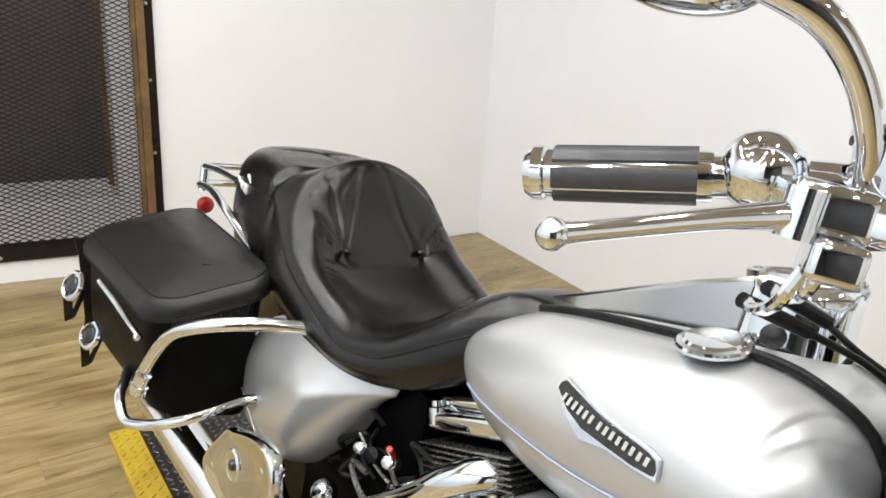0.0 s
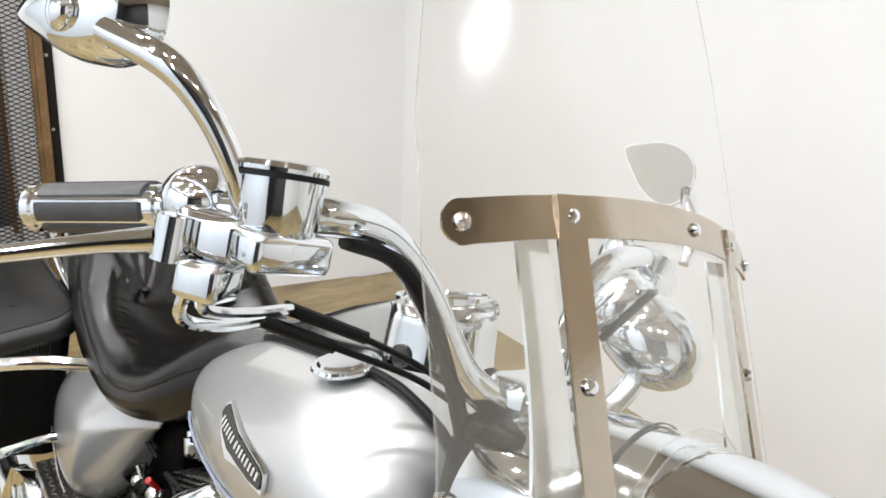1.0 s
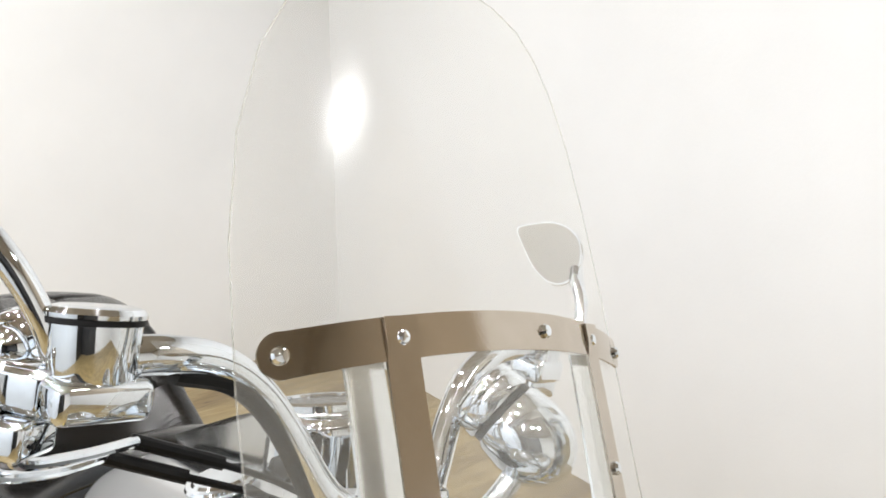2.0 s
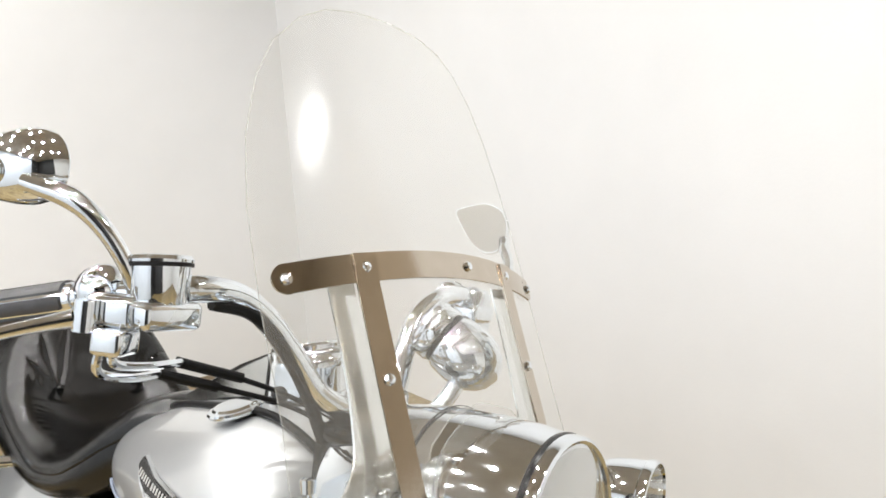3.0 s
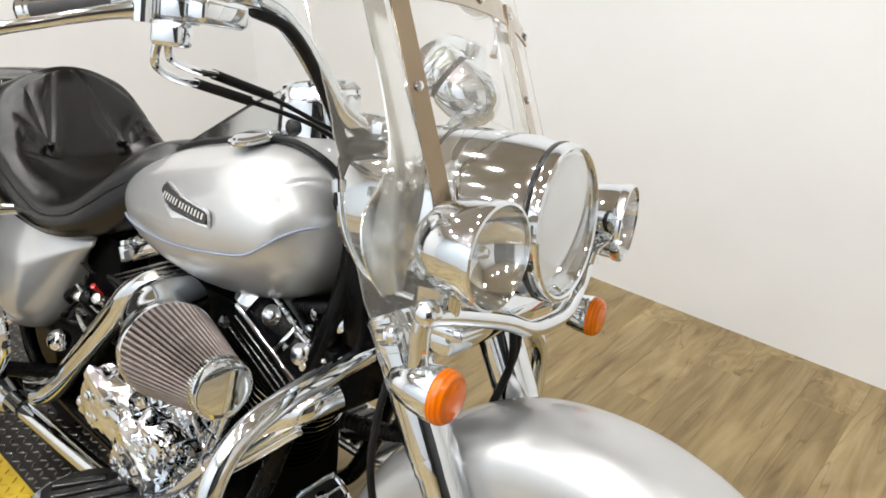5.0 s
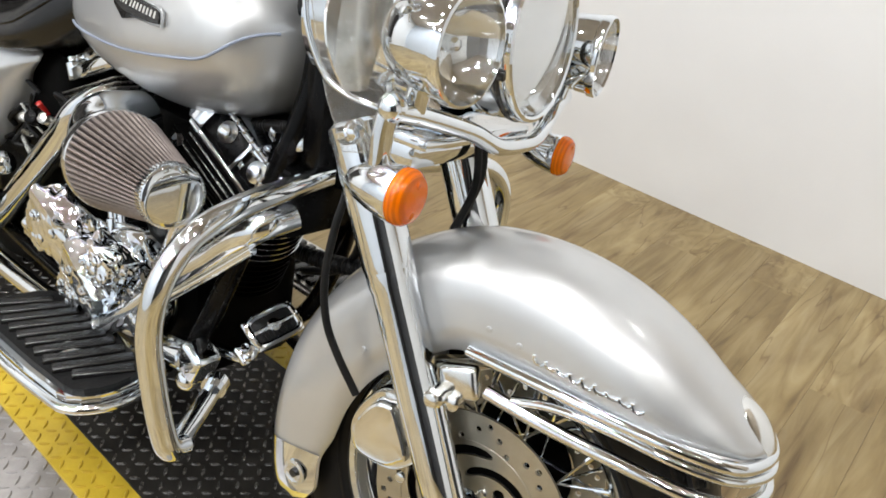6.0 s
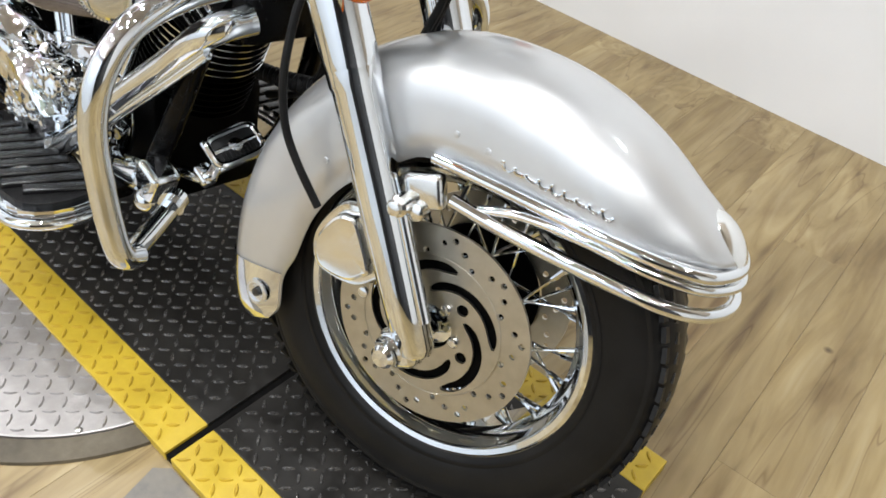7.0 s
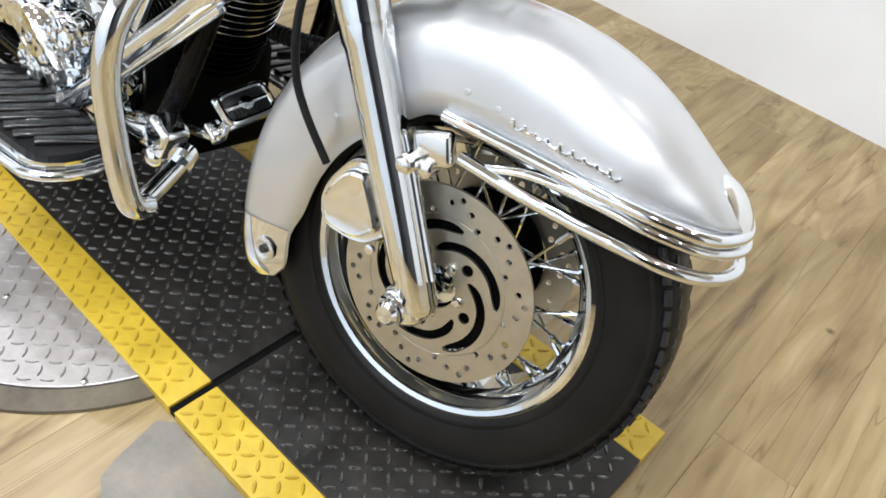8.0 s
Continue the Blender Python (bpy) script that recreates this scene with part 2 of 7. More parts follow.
def plate_metal(name, lo, hi, rough, metal, wear, spec=0.5):
    """Painted or bare tread plate: worn to brighter metal in patches."""
    m, nt, b = base_mat(name)
    n = add_noise(nt, 7, 8, 0.7)
    c = ramp(nt, n.outputs["Fac"], [(0.32, lo), (0.6, hi), (0.78, wear)])
    nt.links.new(c.outputs["Color"], b.inputs["Base Color"])
    n2 = add_noise(nt, 55, 6)
    nt.links.new(ramp(nt, n2.outputs["Fac"], [(0.3, grey(rough[0])), (0.7, grey(rough[1]))]).outputs["Color"], b.inputs["Roughness"])
    b.inputs["Metallic"].default_value = metal
    b.inputs["Specular IOR Level"].default_value = spec
    n3 = add_noise(nt, 140, 8)
    bump(nt, b, n3.outputs["Fac"], 0.25, 0.001)
    return m


silver = silver_paint()
seat_leather = leather("seat_leather", (0.002, 0.002, 0.002), (0.0045, 0.0042, 0.004), 420, 0.16, 0.5)
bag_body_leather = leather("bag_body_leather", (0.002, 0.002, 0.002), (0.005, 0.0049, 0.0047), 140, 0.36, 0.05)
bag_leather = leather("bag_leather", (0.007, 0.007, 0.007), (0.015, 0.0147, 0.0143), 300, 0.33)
# the windshield's 0.11 haze is a pale veil for white surroundings it mirrors
windshield_clear = clear("clear_acrylic", (0.97, 0.975, 0.97), 1.0, 0.085, 0.15, 0.11)
edge_clear = clear("acrylic_edge", (0.93, 0.94, 0.93), 1.0, 0.2, 0.04, 0.1)
lamp_glass = clear("lamp_glass", (0.96, 0.96, 0.95), 1.0, 0.10, 0.02, 0.05)
orange_lens = lens_plastic("orange_lens", (1.0, 0.22, 0.0))
wall_white = wall_paint("white_wall_paint", (0.755, 0.762, 0.768), (0.815, 0.822, 0.828))
# pale blue stands in for cool light arriving from the south
back_wall_paint = wall_paint("cool_light_wall_paint", (0.60, 0.66, 0.74), (0.66, 0.72, 0.8))
east_wall_paint = wall_paint("cream_wall_paint", (0.70, 0.705, 0.70), (0.77, 0.775, 0.77))
dark_paint = wall_paint("dark_reflection_paint", (0.018, 0.018, 0.019), (0.03, 0.03, 0.031))
brown_paint = wall_paint("brown_wall_paint", (0.35, 0.298, 0.23), (0.41, 0.35, 0.275))
ceiling_paint = wall_paint("ceiling_paint", (0.37, 0.32, 0.255), (0.43, 0.375, 0.305))
lamp_white = plain("lamp_housing", (0.5, 0.5, 0.5), (0.6, 0.6, 0.6))
wood = plank_wood()
subfloor = plain("dark_subfloor", (0.05, 0.035, 0.02), (0.09, 0.06, 0.04), (0.7, 0.9), 0, 6)
plate_black = plate_metal("black_tread_plate", (0.009, 0.008, 0.007), (0.028, 0.026, 0.023), (0.28, 0.5), 0.25, (0.075, 0.058, 0.040), 0.35)
tread_black = plate_metal("worn_tread_top", (0.10, 0.096, 0.090), (0.20, 0.19, 0.18), (0.2, 0.32), 0.8, (0.32, 0.305, 0.29), 0.5)
plate_yellow = plate_metal("yellow_tread_plate", (0.40, 0.275, 0.016), (0.52, 0.37, 0.028), (0.35, 0.5), 0.0, (0.58, 0.44, 0.08))
tread_yellow = plate_metal("scuffed_yellow_tread", (0.30, 0.19, 0.010), (0.47, 0.315, 0.014), (0.35, 0.5), 0.0, (0.58, 0.41, 0.04))
plate_silver = plate_metal("bare_tread_plate", (0.30, 0.285, 0.275), (0.42, 0.40, 0.39), (0.36, 0.52), 0.8, (0.6, 0.58, 0.57))
rim_grey = plate_metal("dull_grey_rim", (0.06, 0.05, 0.034), (0.12, 0.10, 0.068), (0.5, 0.7), 0.2, (0.18, 0.155, 0.11))
concrete = plate_metal("smooth_grey_patch", (0.11, 0.105, 0.098), (0.20, 0.178, 0.14), (0.35, 0.5), 0.0, (0.32, 0.25, 0.16))
rust = plate_metal("rusty_angle_iron", (0.10, 0.055, 0.02), (0.2, 0.12, 0.05), (0.5, 0.8), 0.25, (0.3, 0.2, 0.09))
mesh_black = plain("black_mesh", (0.008, 0.007, 0.0065), (0.018, 0.016, 0.014), (0.5, 0.7), 0.1, 20, spec=0.2)
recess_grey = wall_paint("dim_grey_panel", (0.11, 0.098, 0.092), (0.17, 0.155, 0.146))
filter_cloth = plain("filter_cloth", (0.17, 0.140, 0.128), (0.25, 0.212, 0.195), (0.38, 0.5), 0.35, 60, 600, 0.3)


# ---- mesh helpers ----
def smooth_path(pts, n=8):
    """Catmull-Rom points through pts."""
    p = [Vector(q) for q in pts]
    p = [2 * p[0] - p[1], *p, 2 * p[-1] - p[-2]]
    out = []
    for i in range(1, len(p) - 2):
        a, b, c, d = p[i - 1], p[i], p[i + 1], p[i + 2]
        for k in range(n):
            t = k / n
            out.append(0.5 * ((2 * b) + (c - a) * t + (2 * a - 5 * b + 4 * c - d) * t * t + (3 * b - a - 3 * c + d) * t ** 3))
    out.append(p[-2])
    return out


def interp(table, x):
    """Smooth value from rows (x, v...) in rising order of x."""
    if x <= table[0][0]:
        return table[0][1:]
    if x >= table[-1][0]:
        return table[-1][1:]
    for i in range(len(table) - 1):
        if table[i][0] <= x <= table[i + 1][0]:
            break
    a, b = table[i], table[i + 1]
    z, d = table[max(i - 1, 0)], table[min(i + 2, len(table) - 1)]
    h = b[0] - a[0]
    t = (x - a[0]) / h
    res = []
    for k in range(1, len(a)):
        ma = (b[k] - z[k]) / (b[0] - z[0]) * h if i else (b[k] - a[k])
        mb = (d[k] - a[k]) / (d[0] - a[0]) * h if i + 2 < len(table) else (b[k] - a[k])
        res.append((2 * t ** 3 - 3 * t * t + 1) * a[k] + (t ** 3 - 2 * t * t + t) * ma + (-2 * t ** 3 + 3 * t * t) * b[k] + (t ** 3 - t * t) * mb)
    return res


def loft(bm, rings, cap=True, closed=True):
    vs = [[bm.verts.new(p) for p in r] for r in rings]
    n = len(rings[0])
    for a, b in zip(vs, vs[1:]):
        for i in range(n if closed else n - 1):
            j = (i + 1) % n
            bm.faces.new((a[i], a[j], b[j], b[i]))
    if cap and closed:
        bm.faces.new(list(reversed(vs[0])))
        bm.faces.new(vs[-1])
    return vs


def frames_along(path):
    t0 = (path[1] - path[0]).normalized()
    u = t0.orthogonal().normalized()
    out = []
    for i, p in enumerate(path):
        t = (path[min(i + 1, len(path) - 1)] - path[max(i - 1, 0)]).normalized()
        u = (u - t * u.dot(t)).normalized()
        out.append((p, u, t.cross(u)))
    return out


def tube(bm, pts, r, seg=14, n=8, smooth=True, radii=None):
    path = smooth_path(pts, n) if smooth and len(pts) > 2 else [Vector(p) for p in pts]
    rings = []
    fr = frames_along(path)
    for i, (p, u, v) in enumerate(fr):
        rr = r if radii is None else interp(radii, i / (len(fr) - 1))[0]
        rings.append([p + (u * math.cos(a) + v * math.sin(a)) * rr for a in (2 * math.pi * k / seg for k in range(seg))])
    loft(bm, rings)
    return bm


def lathe(bm, origin, axis, profile, seg=32, cap=True):
    """profile: rows (distance along the axis, radius)."""
    o, ax = Vector(origin), Vector(axis).normalized()
    u = ax.orthogonal().normalized()
    v = ax.cross(u)
    rings = [[o + ax * h + (u * math.cos(a) + v * math.sin(a)) * max(r, 1e-4) for a in (2 * math.pi * k / seg for k in range(seg))] for h, r in profile]
    loft(bm, rings, cap)
    return bm


def ball(bm, c, r, sx=1.0, sy=1.0, sz=1.0, seg=16):
    m = Matrix.Translation(c) @ Matrix.Diagonal((r * sx, r * sy, r * sz, 1))
    bmesh.ops.create_uvsphere(bm, u_segments=seg, v_segments=max(6, seg // 2), radius=1, matrix=m)
    return bm


def block(bm, c, size, bevel=0.0, rot=None, seg=2):
    m = Matrix.Translation(c) @ (rot.to_4x4() if rot else Matrix.Identity(4)) @ Matrix.Diagonal((*size, 1))
    g = bmesh.ops.create_cube(bm, size=1, matrix=m)
    if bevel:
        es = list({e for v in g["verts"] for e in v.link_edges})
        bmesh.ops.bevel(bm, geom=es, offset=bevel, segments=seg, affect="EDGES", profile=0.5)
    return bm


def sheet(bm, outline, depth):
    """A closed outline of 3D points, thickened along the vector depth."""
    d = Vector(depth)
    a = [bm.verts.new(Vector(p)) for p in outline]
    b = [bm.verts.new(Vector(p) + d) for p in outline]
    bm.faces.new(list(reversed(a)))
    bm.faces.new(b)
    n = len(a)
    for i in range(n):
        j = (i + 1) % n
        bm.faces.new((a[i], a[j], b[j], b[i]))
    return bm


def finish(bm, name, material, smooth=True, angle=35):
    bmesh.ops.recalc_face_normals(bm, faces=bm.faces)
    me = bpy.data.meshes.new(name)
    bm.to_mesh(me)
    bm.free()
    me.materials.append(material)
    if smooth:
        for p in me.polygons:
            p.use_smooth = True
        me.set_sharp_from_angle(angle=radians(angle))
    return me


def part(name, bm, material, parent, label="", smooth=True, angle=35):
    ob = new(name, finish(bm, name, material, smooth, angle))
    ob.parent = parent
    if label:
        ob["label"] = label
    return ob


def thing(name, bm, material, label, category, group="", kind="", smooth=True, angle=35):
    return tagged(new(name, finish(bm, name, material, smooth, angle)), label, category, group, kind)


def bm_new():
    return bmesh.new()


# ---- the room ----
PSI = radians(-5.46)
WALL_U = Vector((math.cos(PSI), math.sin(PSI), 0))
WALL_V = Vector((math.sin(PSI), -math.cos(PSI), 0))
CORNER = Vector((-3.618, 2.043, 0))
FLOOR_Z, CEIL_Z = -0.02, 3.3
ROOM_X, ROOM_Y = 7.6, 5.6


def at(u, v, z):
    """A place in the room: u along the long wall, v away from it, from their corner."""
    return CORNER + WALL_U * u + WALL_V * v + Vector((0, 0, z))


ROOM_ROT = Matrix((WALL_U, WALL_V * -1, Vector((0, 0, 1)))).transposed()


def room_box(u0, u1, v0, v1, z0, z1, name, material, label, category, bevel=0.0):
    bm = bm_new()
    block(bm, at((u0 + u1) / 2, (v0 + v1) / 2, (z0 + z1) / 2), (u1 - u0, v1 - v0, z1 - z0), bevel, ROOM_ROT)
    return thing(name, bm, material, label, category, kind="structure", smooth=False)


WHITE_U = 4.3
room_box(-0.15, WHITE_U, -0.15, 0, FLOOR_Z - 0.1, CEIL_Z, "wall_north", wall_white, "smooth white painted wall behind the motorcycle", "wall")
room_box(WHITE_U, ROOM_X + 0.15, -0.15, 0, FLOOR_Z - 0.1, 1.5, "wall_north_low", wall_white, "white painted lower wall beyond the motorcycle", "wall")
room_box(WHITE_U, ROOM_X + 0.15, -0.15, 0, 1.5, CEIL_Z, "wall_north_high", brown_paint, "brown painted upper wall beyond the motorcycle", "wall")
room_box(ROOM_X, ROOM_X + 0.15, 0, 2.7, FLOOR_Z - 0.1, CEIL_Z, "wall_east", east_wall_paint, "cream painted wall that closes the room", "wall")
# two unseen charcoal stretches, added to put dark bands into the chrome's reflections
room_box(ROOM_X, ROOM_X + 0.15, 2.7, ROOM_Y + 0.15, FLOOR_Z - 0.1, CEIL_Z, "wall_east_dark", dark_paint, "unseen charcoal wall added for dark reflections in the chrome", "wall")
room_box(6.1, ROOM_X, ROOM_Y, ROOM_Y + 0.15, FLOOR_Z - 0.1, CEIL_Z, "wall_south_dark", dark_paint, "unseen charcoal wall added for dark reflections in the chrome", "wall")
# unseen wall; its blue tint throws cool light onto the chrome
room_box(0, 6.1, ROOM_Y, ROOM_Y + 0.15, FLOOR_Z - 0.1, CEIL_Z, "wall_south", back_wall_paint, "unseen wall in pale blue, for cool light on the motorcycle", "wall")
# west wall, with the caged opening
OPEN_V0, OPEN_V1, OPEN_Z0, OPEN_Z1 = 2.0, 3.4, 0.40, 2.3
bm = bm_new()
for v0, v1, z0, z1 in ((0, OPEN_V0, FLOOR_Z - 0.1, CEIL_Z), (OPEN_V1, ROOM_Y, FLOOR_Z - 0.1, CEIL_Z), (OPEN_V0, OPEN_V1, FLOOR_Z - 0.1, OPEN_Z0), (OPEN_V0, OPEN_V1, OPEN_Z1, CEIL_Z)):
    block(bm, at(-0.075, (v0 + v1) / 2, (z0 + z1) / 2), (0.15, v1 - v0, z1 - z0), 0, ROOM_ROT)
thing("wall_west", bm, wall_white, "smooth white painted wall with a caged opening", "wall", kind="structure", smooth=False)
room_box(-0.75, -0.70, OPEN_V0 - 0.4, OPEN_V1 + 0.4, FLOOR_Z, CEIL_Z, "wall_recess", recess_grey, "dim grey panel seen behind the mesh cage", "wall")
room_box(0, ROOM_X, 0, ROOM_Y, CEIL_Z, CEIL_Z + 0.1, "ceiling", ceiling_paint, "plain tan-brown ceiling", "ceiling")
room_box(-0.15, ROOM_X, 0, ROOM_Y, FLOOR_Z - 0.1, FLOOR_Z - 0.006, "subfloor", subfloor, "dark base under the floor planks", "floor")

# lamps in the ceiling, seen as bright spots in the chrome
def ceiling_lamp_thing():
    root = tagged(new("ceiling_lamp"), "round white ceiling lamp, switched on", "lamp", "ceiling lamps")
    bm = bm_new()
    lathe(bm, (0, 0, 0), (0, 0, -1), [(0, 0.075), (0.02, 0.075), (0.05, 0.062), (0.05, 0.054), (0.03, 0.05)], 28)
    part("housing", bm, lamp_white, root)
    return root


lamp_rng = random.Random(8)
LAMP_SPOTS = [(u + 0.35 * (j % 2) + lamp_rng.uniform(-0.3, 0.3), v + lamp_rng.uniform(-0.12, 0.12)) for j, v in enumerate((1.6, 2.3, 3.0, 3.7, 4.4, 5.1)) for u in (1.2, 2.6, 4.0, 5.4)]
lamp0 = ceiling_lamp_thing()
lamp0.matrix_basis = Matrix.Translation(at(*LAMP_SPOTS[0], CEIL_Z))
for i, (u, v) in enumerate(LAMP_SPOTS):
    if i:
        copy_thing(lamp0, Matrix.Translation(at(u, v, CEIL_Z)))
    p = at(u, v, CEIL_Z - 0.055)
    ceiling_lamp(p.x, p.y, p.z, 0.095, SPOT_W)


# bright fixture near the white wall, mirrored in the windshield
def strip_lamp():
    root = tagged(new("strip_lamp"), "white panel lamp hung on rods from the ceiling, switched on", "lamp")
    spot, turn = Vector((0.99, 1.24, 2.85)), radians(128)
    root.matrix_basis = Matrix.Translation(spot) @ Matrix.Rotation(turn, 4, "Z")
    bm = bm_new()
    for y in (-0.115, 0.115):
        block(bm, (0, y, 0.02), (0.38, 0.02, 0.06), 0.004)
    for x in (-0.185, 0.185):
        block(bm, (x, 0, 0.02), (0.02, 0.21, 0.06), 0.004)
    block(bm, (0, 0, 0.045), (0.35, 0.21, 0.012))
    part("housing", bm, lamp_white, root, smooth=False)
    for x in (-0.13, 0.13):
        bm = bm_new()
        tube(bm, [(x, 0, 0.05), (x, 0, CEIL_Z - spot.z)], 0.006)
        part("rod", bm, lamp_white, root)
    ceiling_lamp(spot.x, spot.y, spot.z, 0.20, STRIP_W, (1.0, 0.99, 0.97), 0.34, turn)

strip_lamp()

# cage of expanded mesh over the opening
def mesh_cage():
    root = tagged(new("mesh_cage"), "black expanded-metal mesh in a rusty angle-iron frame on the wall", "mesh cage")
    root.matrix_basis = Matrix.Translation(at(0, 1.79, 0)) @ ROOM_ROT.to_4x4() @ Matrix.Rotation(math.pi, 4, "Z")
    # local axes: x out into the wall (-), y away from the corner, z up
    top, wide = 2.5, 1.7
    def bar(name, x0, x1, y0, y1, z0, z1, material, label=""):
        bm = bm_new()
        block(bm, (-(x0 + x1) / 2, (y0 + y1) / 2, (z0 + z1) / 2), (x1 - x0, y1 - y0, z1 - z0), 0.002)
        return part(name, bm, material, root, label, smooth=False)
    bar("edge_strip", 0.0, 0.012, 0.0, 0.06, 0.08, top, mesh_black, "black steel strip with screws")
    bar("bottom_strip", 0.0, 0.012, 0.06, wide, 0.08, 0.165, mesh_black, "black steel strip")
    bar("frame_post", 0.012, 0.05, 0.04, 0.075, 0.165, top, rust)
    bar("frame_flange", 0.012, 0.022, 0.075, 0.098, 0.165, top, rust)
    bar("inner_post", -0.012, 0.0, 0.19, 0.232, 0.345, top, rust)
    bar("inner_rail", -0.012, 0.0, 0.232, wide, 0.345, 0.398, rust)
    for z in (0.546, 0.878, 1.21, 1.54, 1.87):
        bm = bm_new()
        ball(bm, (-0.013, 0.028, z), 0.009, 0.6, 1, 1, 12)
        part("screw", bm, steel, root)
    bm = bm_new()
    ball(bm, (-0.013, 0.7, 0.1), 0.009, 0.6, 1, 1, 12)
    part("screw", bm, steel, root)
    # mesh strands
    y0, y1, z0, z1 = 0.098, wide, 0.165, top
    dy, dz, w = 0.046, 0.021, 0.0042
    verts, faces = [], []
    def strand(a, b):
        d = (b - a).normalized()
        s = Vector((0, -d.z, d.y)) * w * 0.5
        x = Vector((0.0015, 0, 0))
        i = len(verts)
        for p in (a, b):
            verts.extend((p + s + x, p - s + x, p - s - x, p + s - x))
        for k in range(4):
            faces.append((i + k, i + (k + 1) % 4, i + 4 + (k + 1) % 4, i + 4 + k))
    slope = dz / dy
    n = int((z1 - z0 + (y1 - y0) * slope) / dz) + 1
    for k in range(n):
        for sgn in (1, -1):
            c = (z0 - (y1 - y0) * slope + k * dz) if sgn > 0 else z0 + k * dz
            ya, yb = y0, y1
            za, zb = c + 0, c + sgn * slope * (y1 - y0)
            pts = []
            lo, hi = (z0 - za) / (sgn * slope), (z1 - za) / (sgn * slope)
            ta, tb = max(0, min(lo, hi)), min(y1 - y0, max(lo, hi))
            if tb - ta > 0.01:
                strand(Vector((-0.028, ya + ta, za + sgn * slope * ta)), Vector((-0.028, ya + tb, za + sgn * slope * tb)))
    me = bpy.data.meshes.new("mesh")
    me.from_pydata(verts, [], faces)
    me.materials.append(mesh_black)
    ob = new("mesh", me)
    ob.parent = root
    tagged(ob, kind="stuff")
    return root


mesh_cage()

# ---- the lift platform and the turntable plate ----
PLAT_X0, PLAT_X1, PLAT_Y0, PLAT_Y1 = -2.35, 0.312, -0.293, 0.292
STRIPE, JOINT = 0.081, -0.275


def tread(verts, faces, x, y, z, ang, ln=0.0255, wd=0.0074, h=0.0028):
    c, s = math.cos(ang), math.sin(ang)
    i = len(verts)
    for a, b, k in ((-0.5, 0, 0), (-0.2, 0.5, 0), (0.2, 0.5, 0), (0.5, 0, 0), (0.2, -0.5, 0), (-0.2, -0.5, 0), (-0.36, 0, 1), (-0.15, 0.22, 1), (0.15, 0.22, 1), (0.36, 0, 1), (0.15, -0.22, 1), (-0.15, -0.22, 1)):
        verts.append((x + c * a * ln - s * b * wd, y + s * a * ln + c * b * wd, z + (h if k else -0.0005)))
    for k in range(6):
        j = (k + 1) % 6
        faces.append((i + k, i + j, i + 6 + j, i + 6 + k))
    faces.append(tuple(i + 6 + k for k in range(6)))


def tread_field(inside, x0, x1, y0, y1, z, material, parent, pitch=0.0255, turn=0.785):
    verts, faces = [], []
    nx, ny = int((x1 - x0) / pitch), int((y1 - y0) / pitch)
    for i in range(nx + 1):
        for j in range(ny + 1):
            x, y = x0 + i * pitch, y0 + j * pitch
            if inside(x, y):
                tread(verts, faces, x, y, z, turn + (math.pi / 2 if (i + j) % 2 else 0))
    me = bpy.data.meshes.new("tread")
    me.from_pydata(verts, [], faces)
    me.materials.append(material)
    ob = new("tread", me)
    ob.parent = parent
    return tagged(ob, kind="stuff")


def platform():
    root = tagged(new("lift_platform"), "black tread-plate lift platform with yellow edge stripes", "platform", kind="structure")
    def slab(name, x0, x1, y0, y1, material, label=""):
        bm = bm_new()
        block(bm, ((x0 + x1) / 2, (y0 + y1) / 2, -0.0105), (x1 - x0, y1 - y0, 0.021), 0.0015)
        return part(name, bm, material, root, label, smooth=False)
    g = 0.008
    for x0, x1 in ((PLAT_X0, JOINT - g), (JOINT + g, PLAT_X1)):
        for y0, y1, mt, nm in ((PLAT_Y0, PLAT_Y0 + STRIPE, plate_yellow, "yellow_stripe"), (PLAT_Y0 + STRIPE + 0.0005, PLAT_Y1 - STRIPE - 0.0005, plate_black, "black_plate"), (PLAT_Y1 - STRIPE, PLAT_Y1, plate_yellow, "yellow_stripe")):
            o = slab(nm, x0, x1, y0, y1, mt)
            tread_field(lambda x, y: True, x0 + 0.016, x1 - 0.014, y0 + 0.014, y1 - 0.010, 0.0, tread_black if mt is plate_black else tread_yellow, o)
    bm = bm_new()
    block(bm, (JOINT, 0, -0.013), (2 * g - 0.0004, PLAT_Y1 - PLAT_Y0 - 0.002, 0.014))
    part("hinge_gap", bm, rail_black, root, "dark gap between the two plates", smooth=False)
    return root


platform()
DISC_C, DISC_R = Vector((-0.735, -0.15, 0)), 0.388


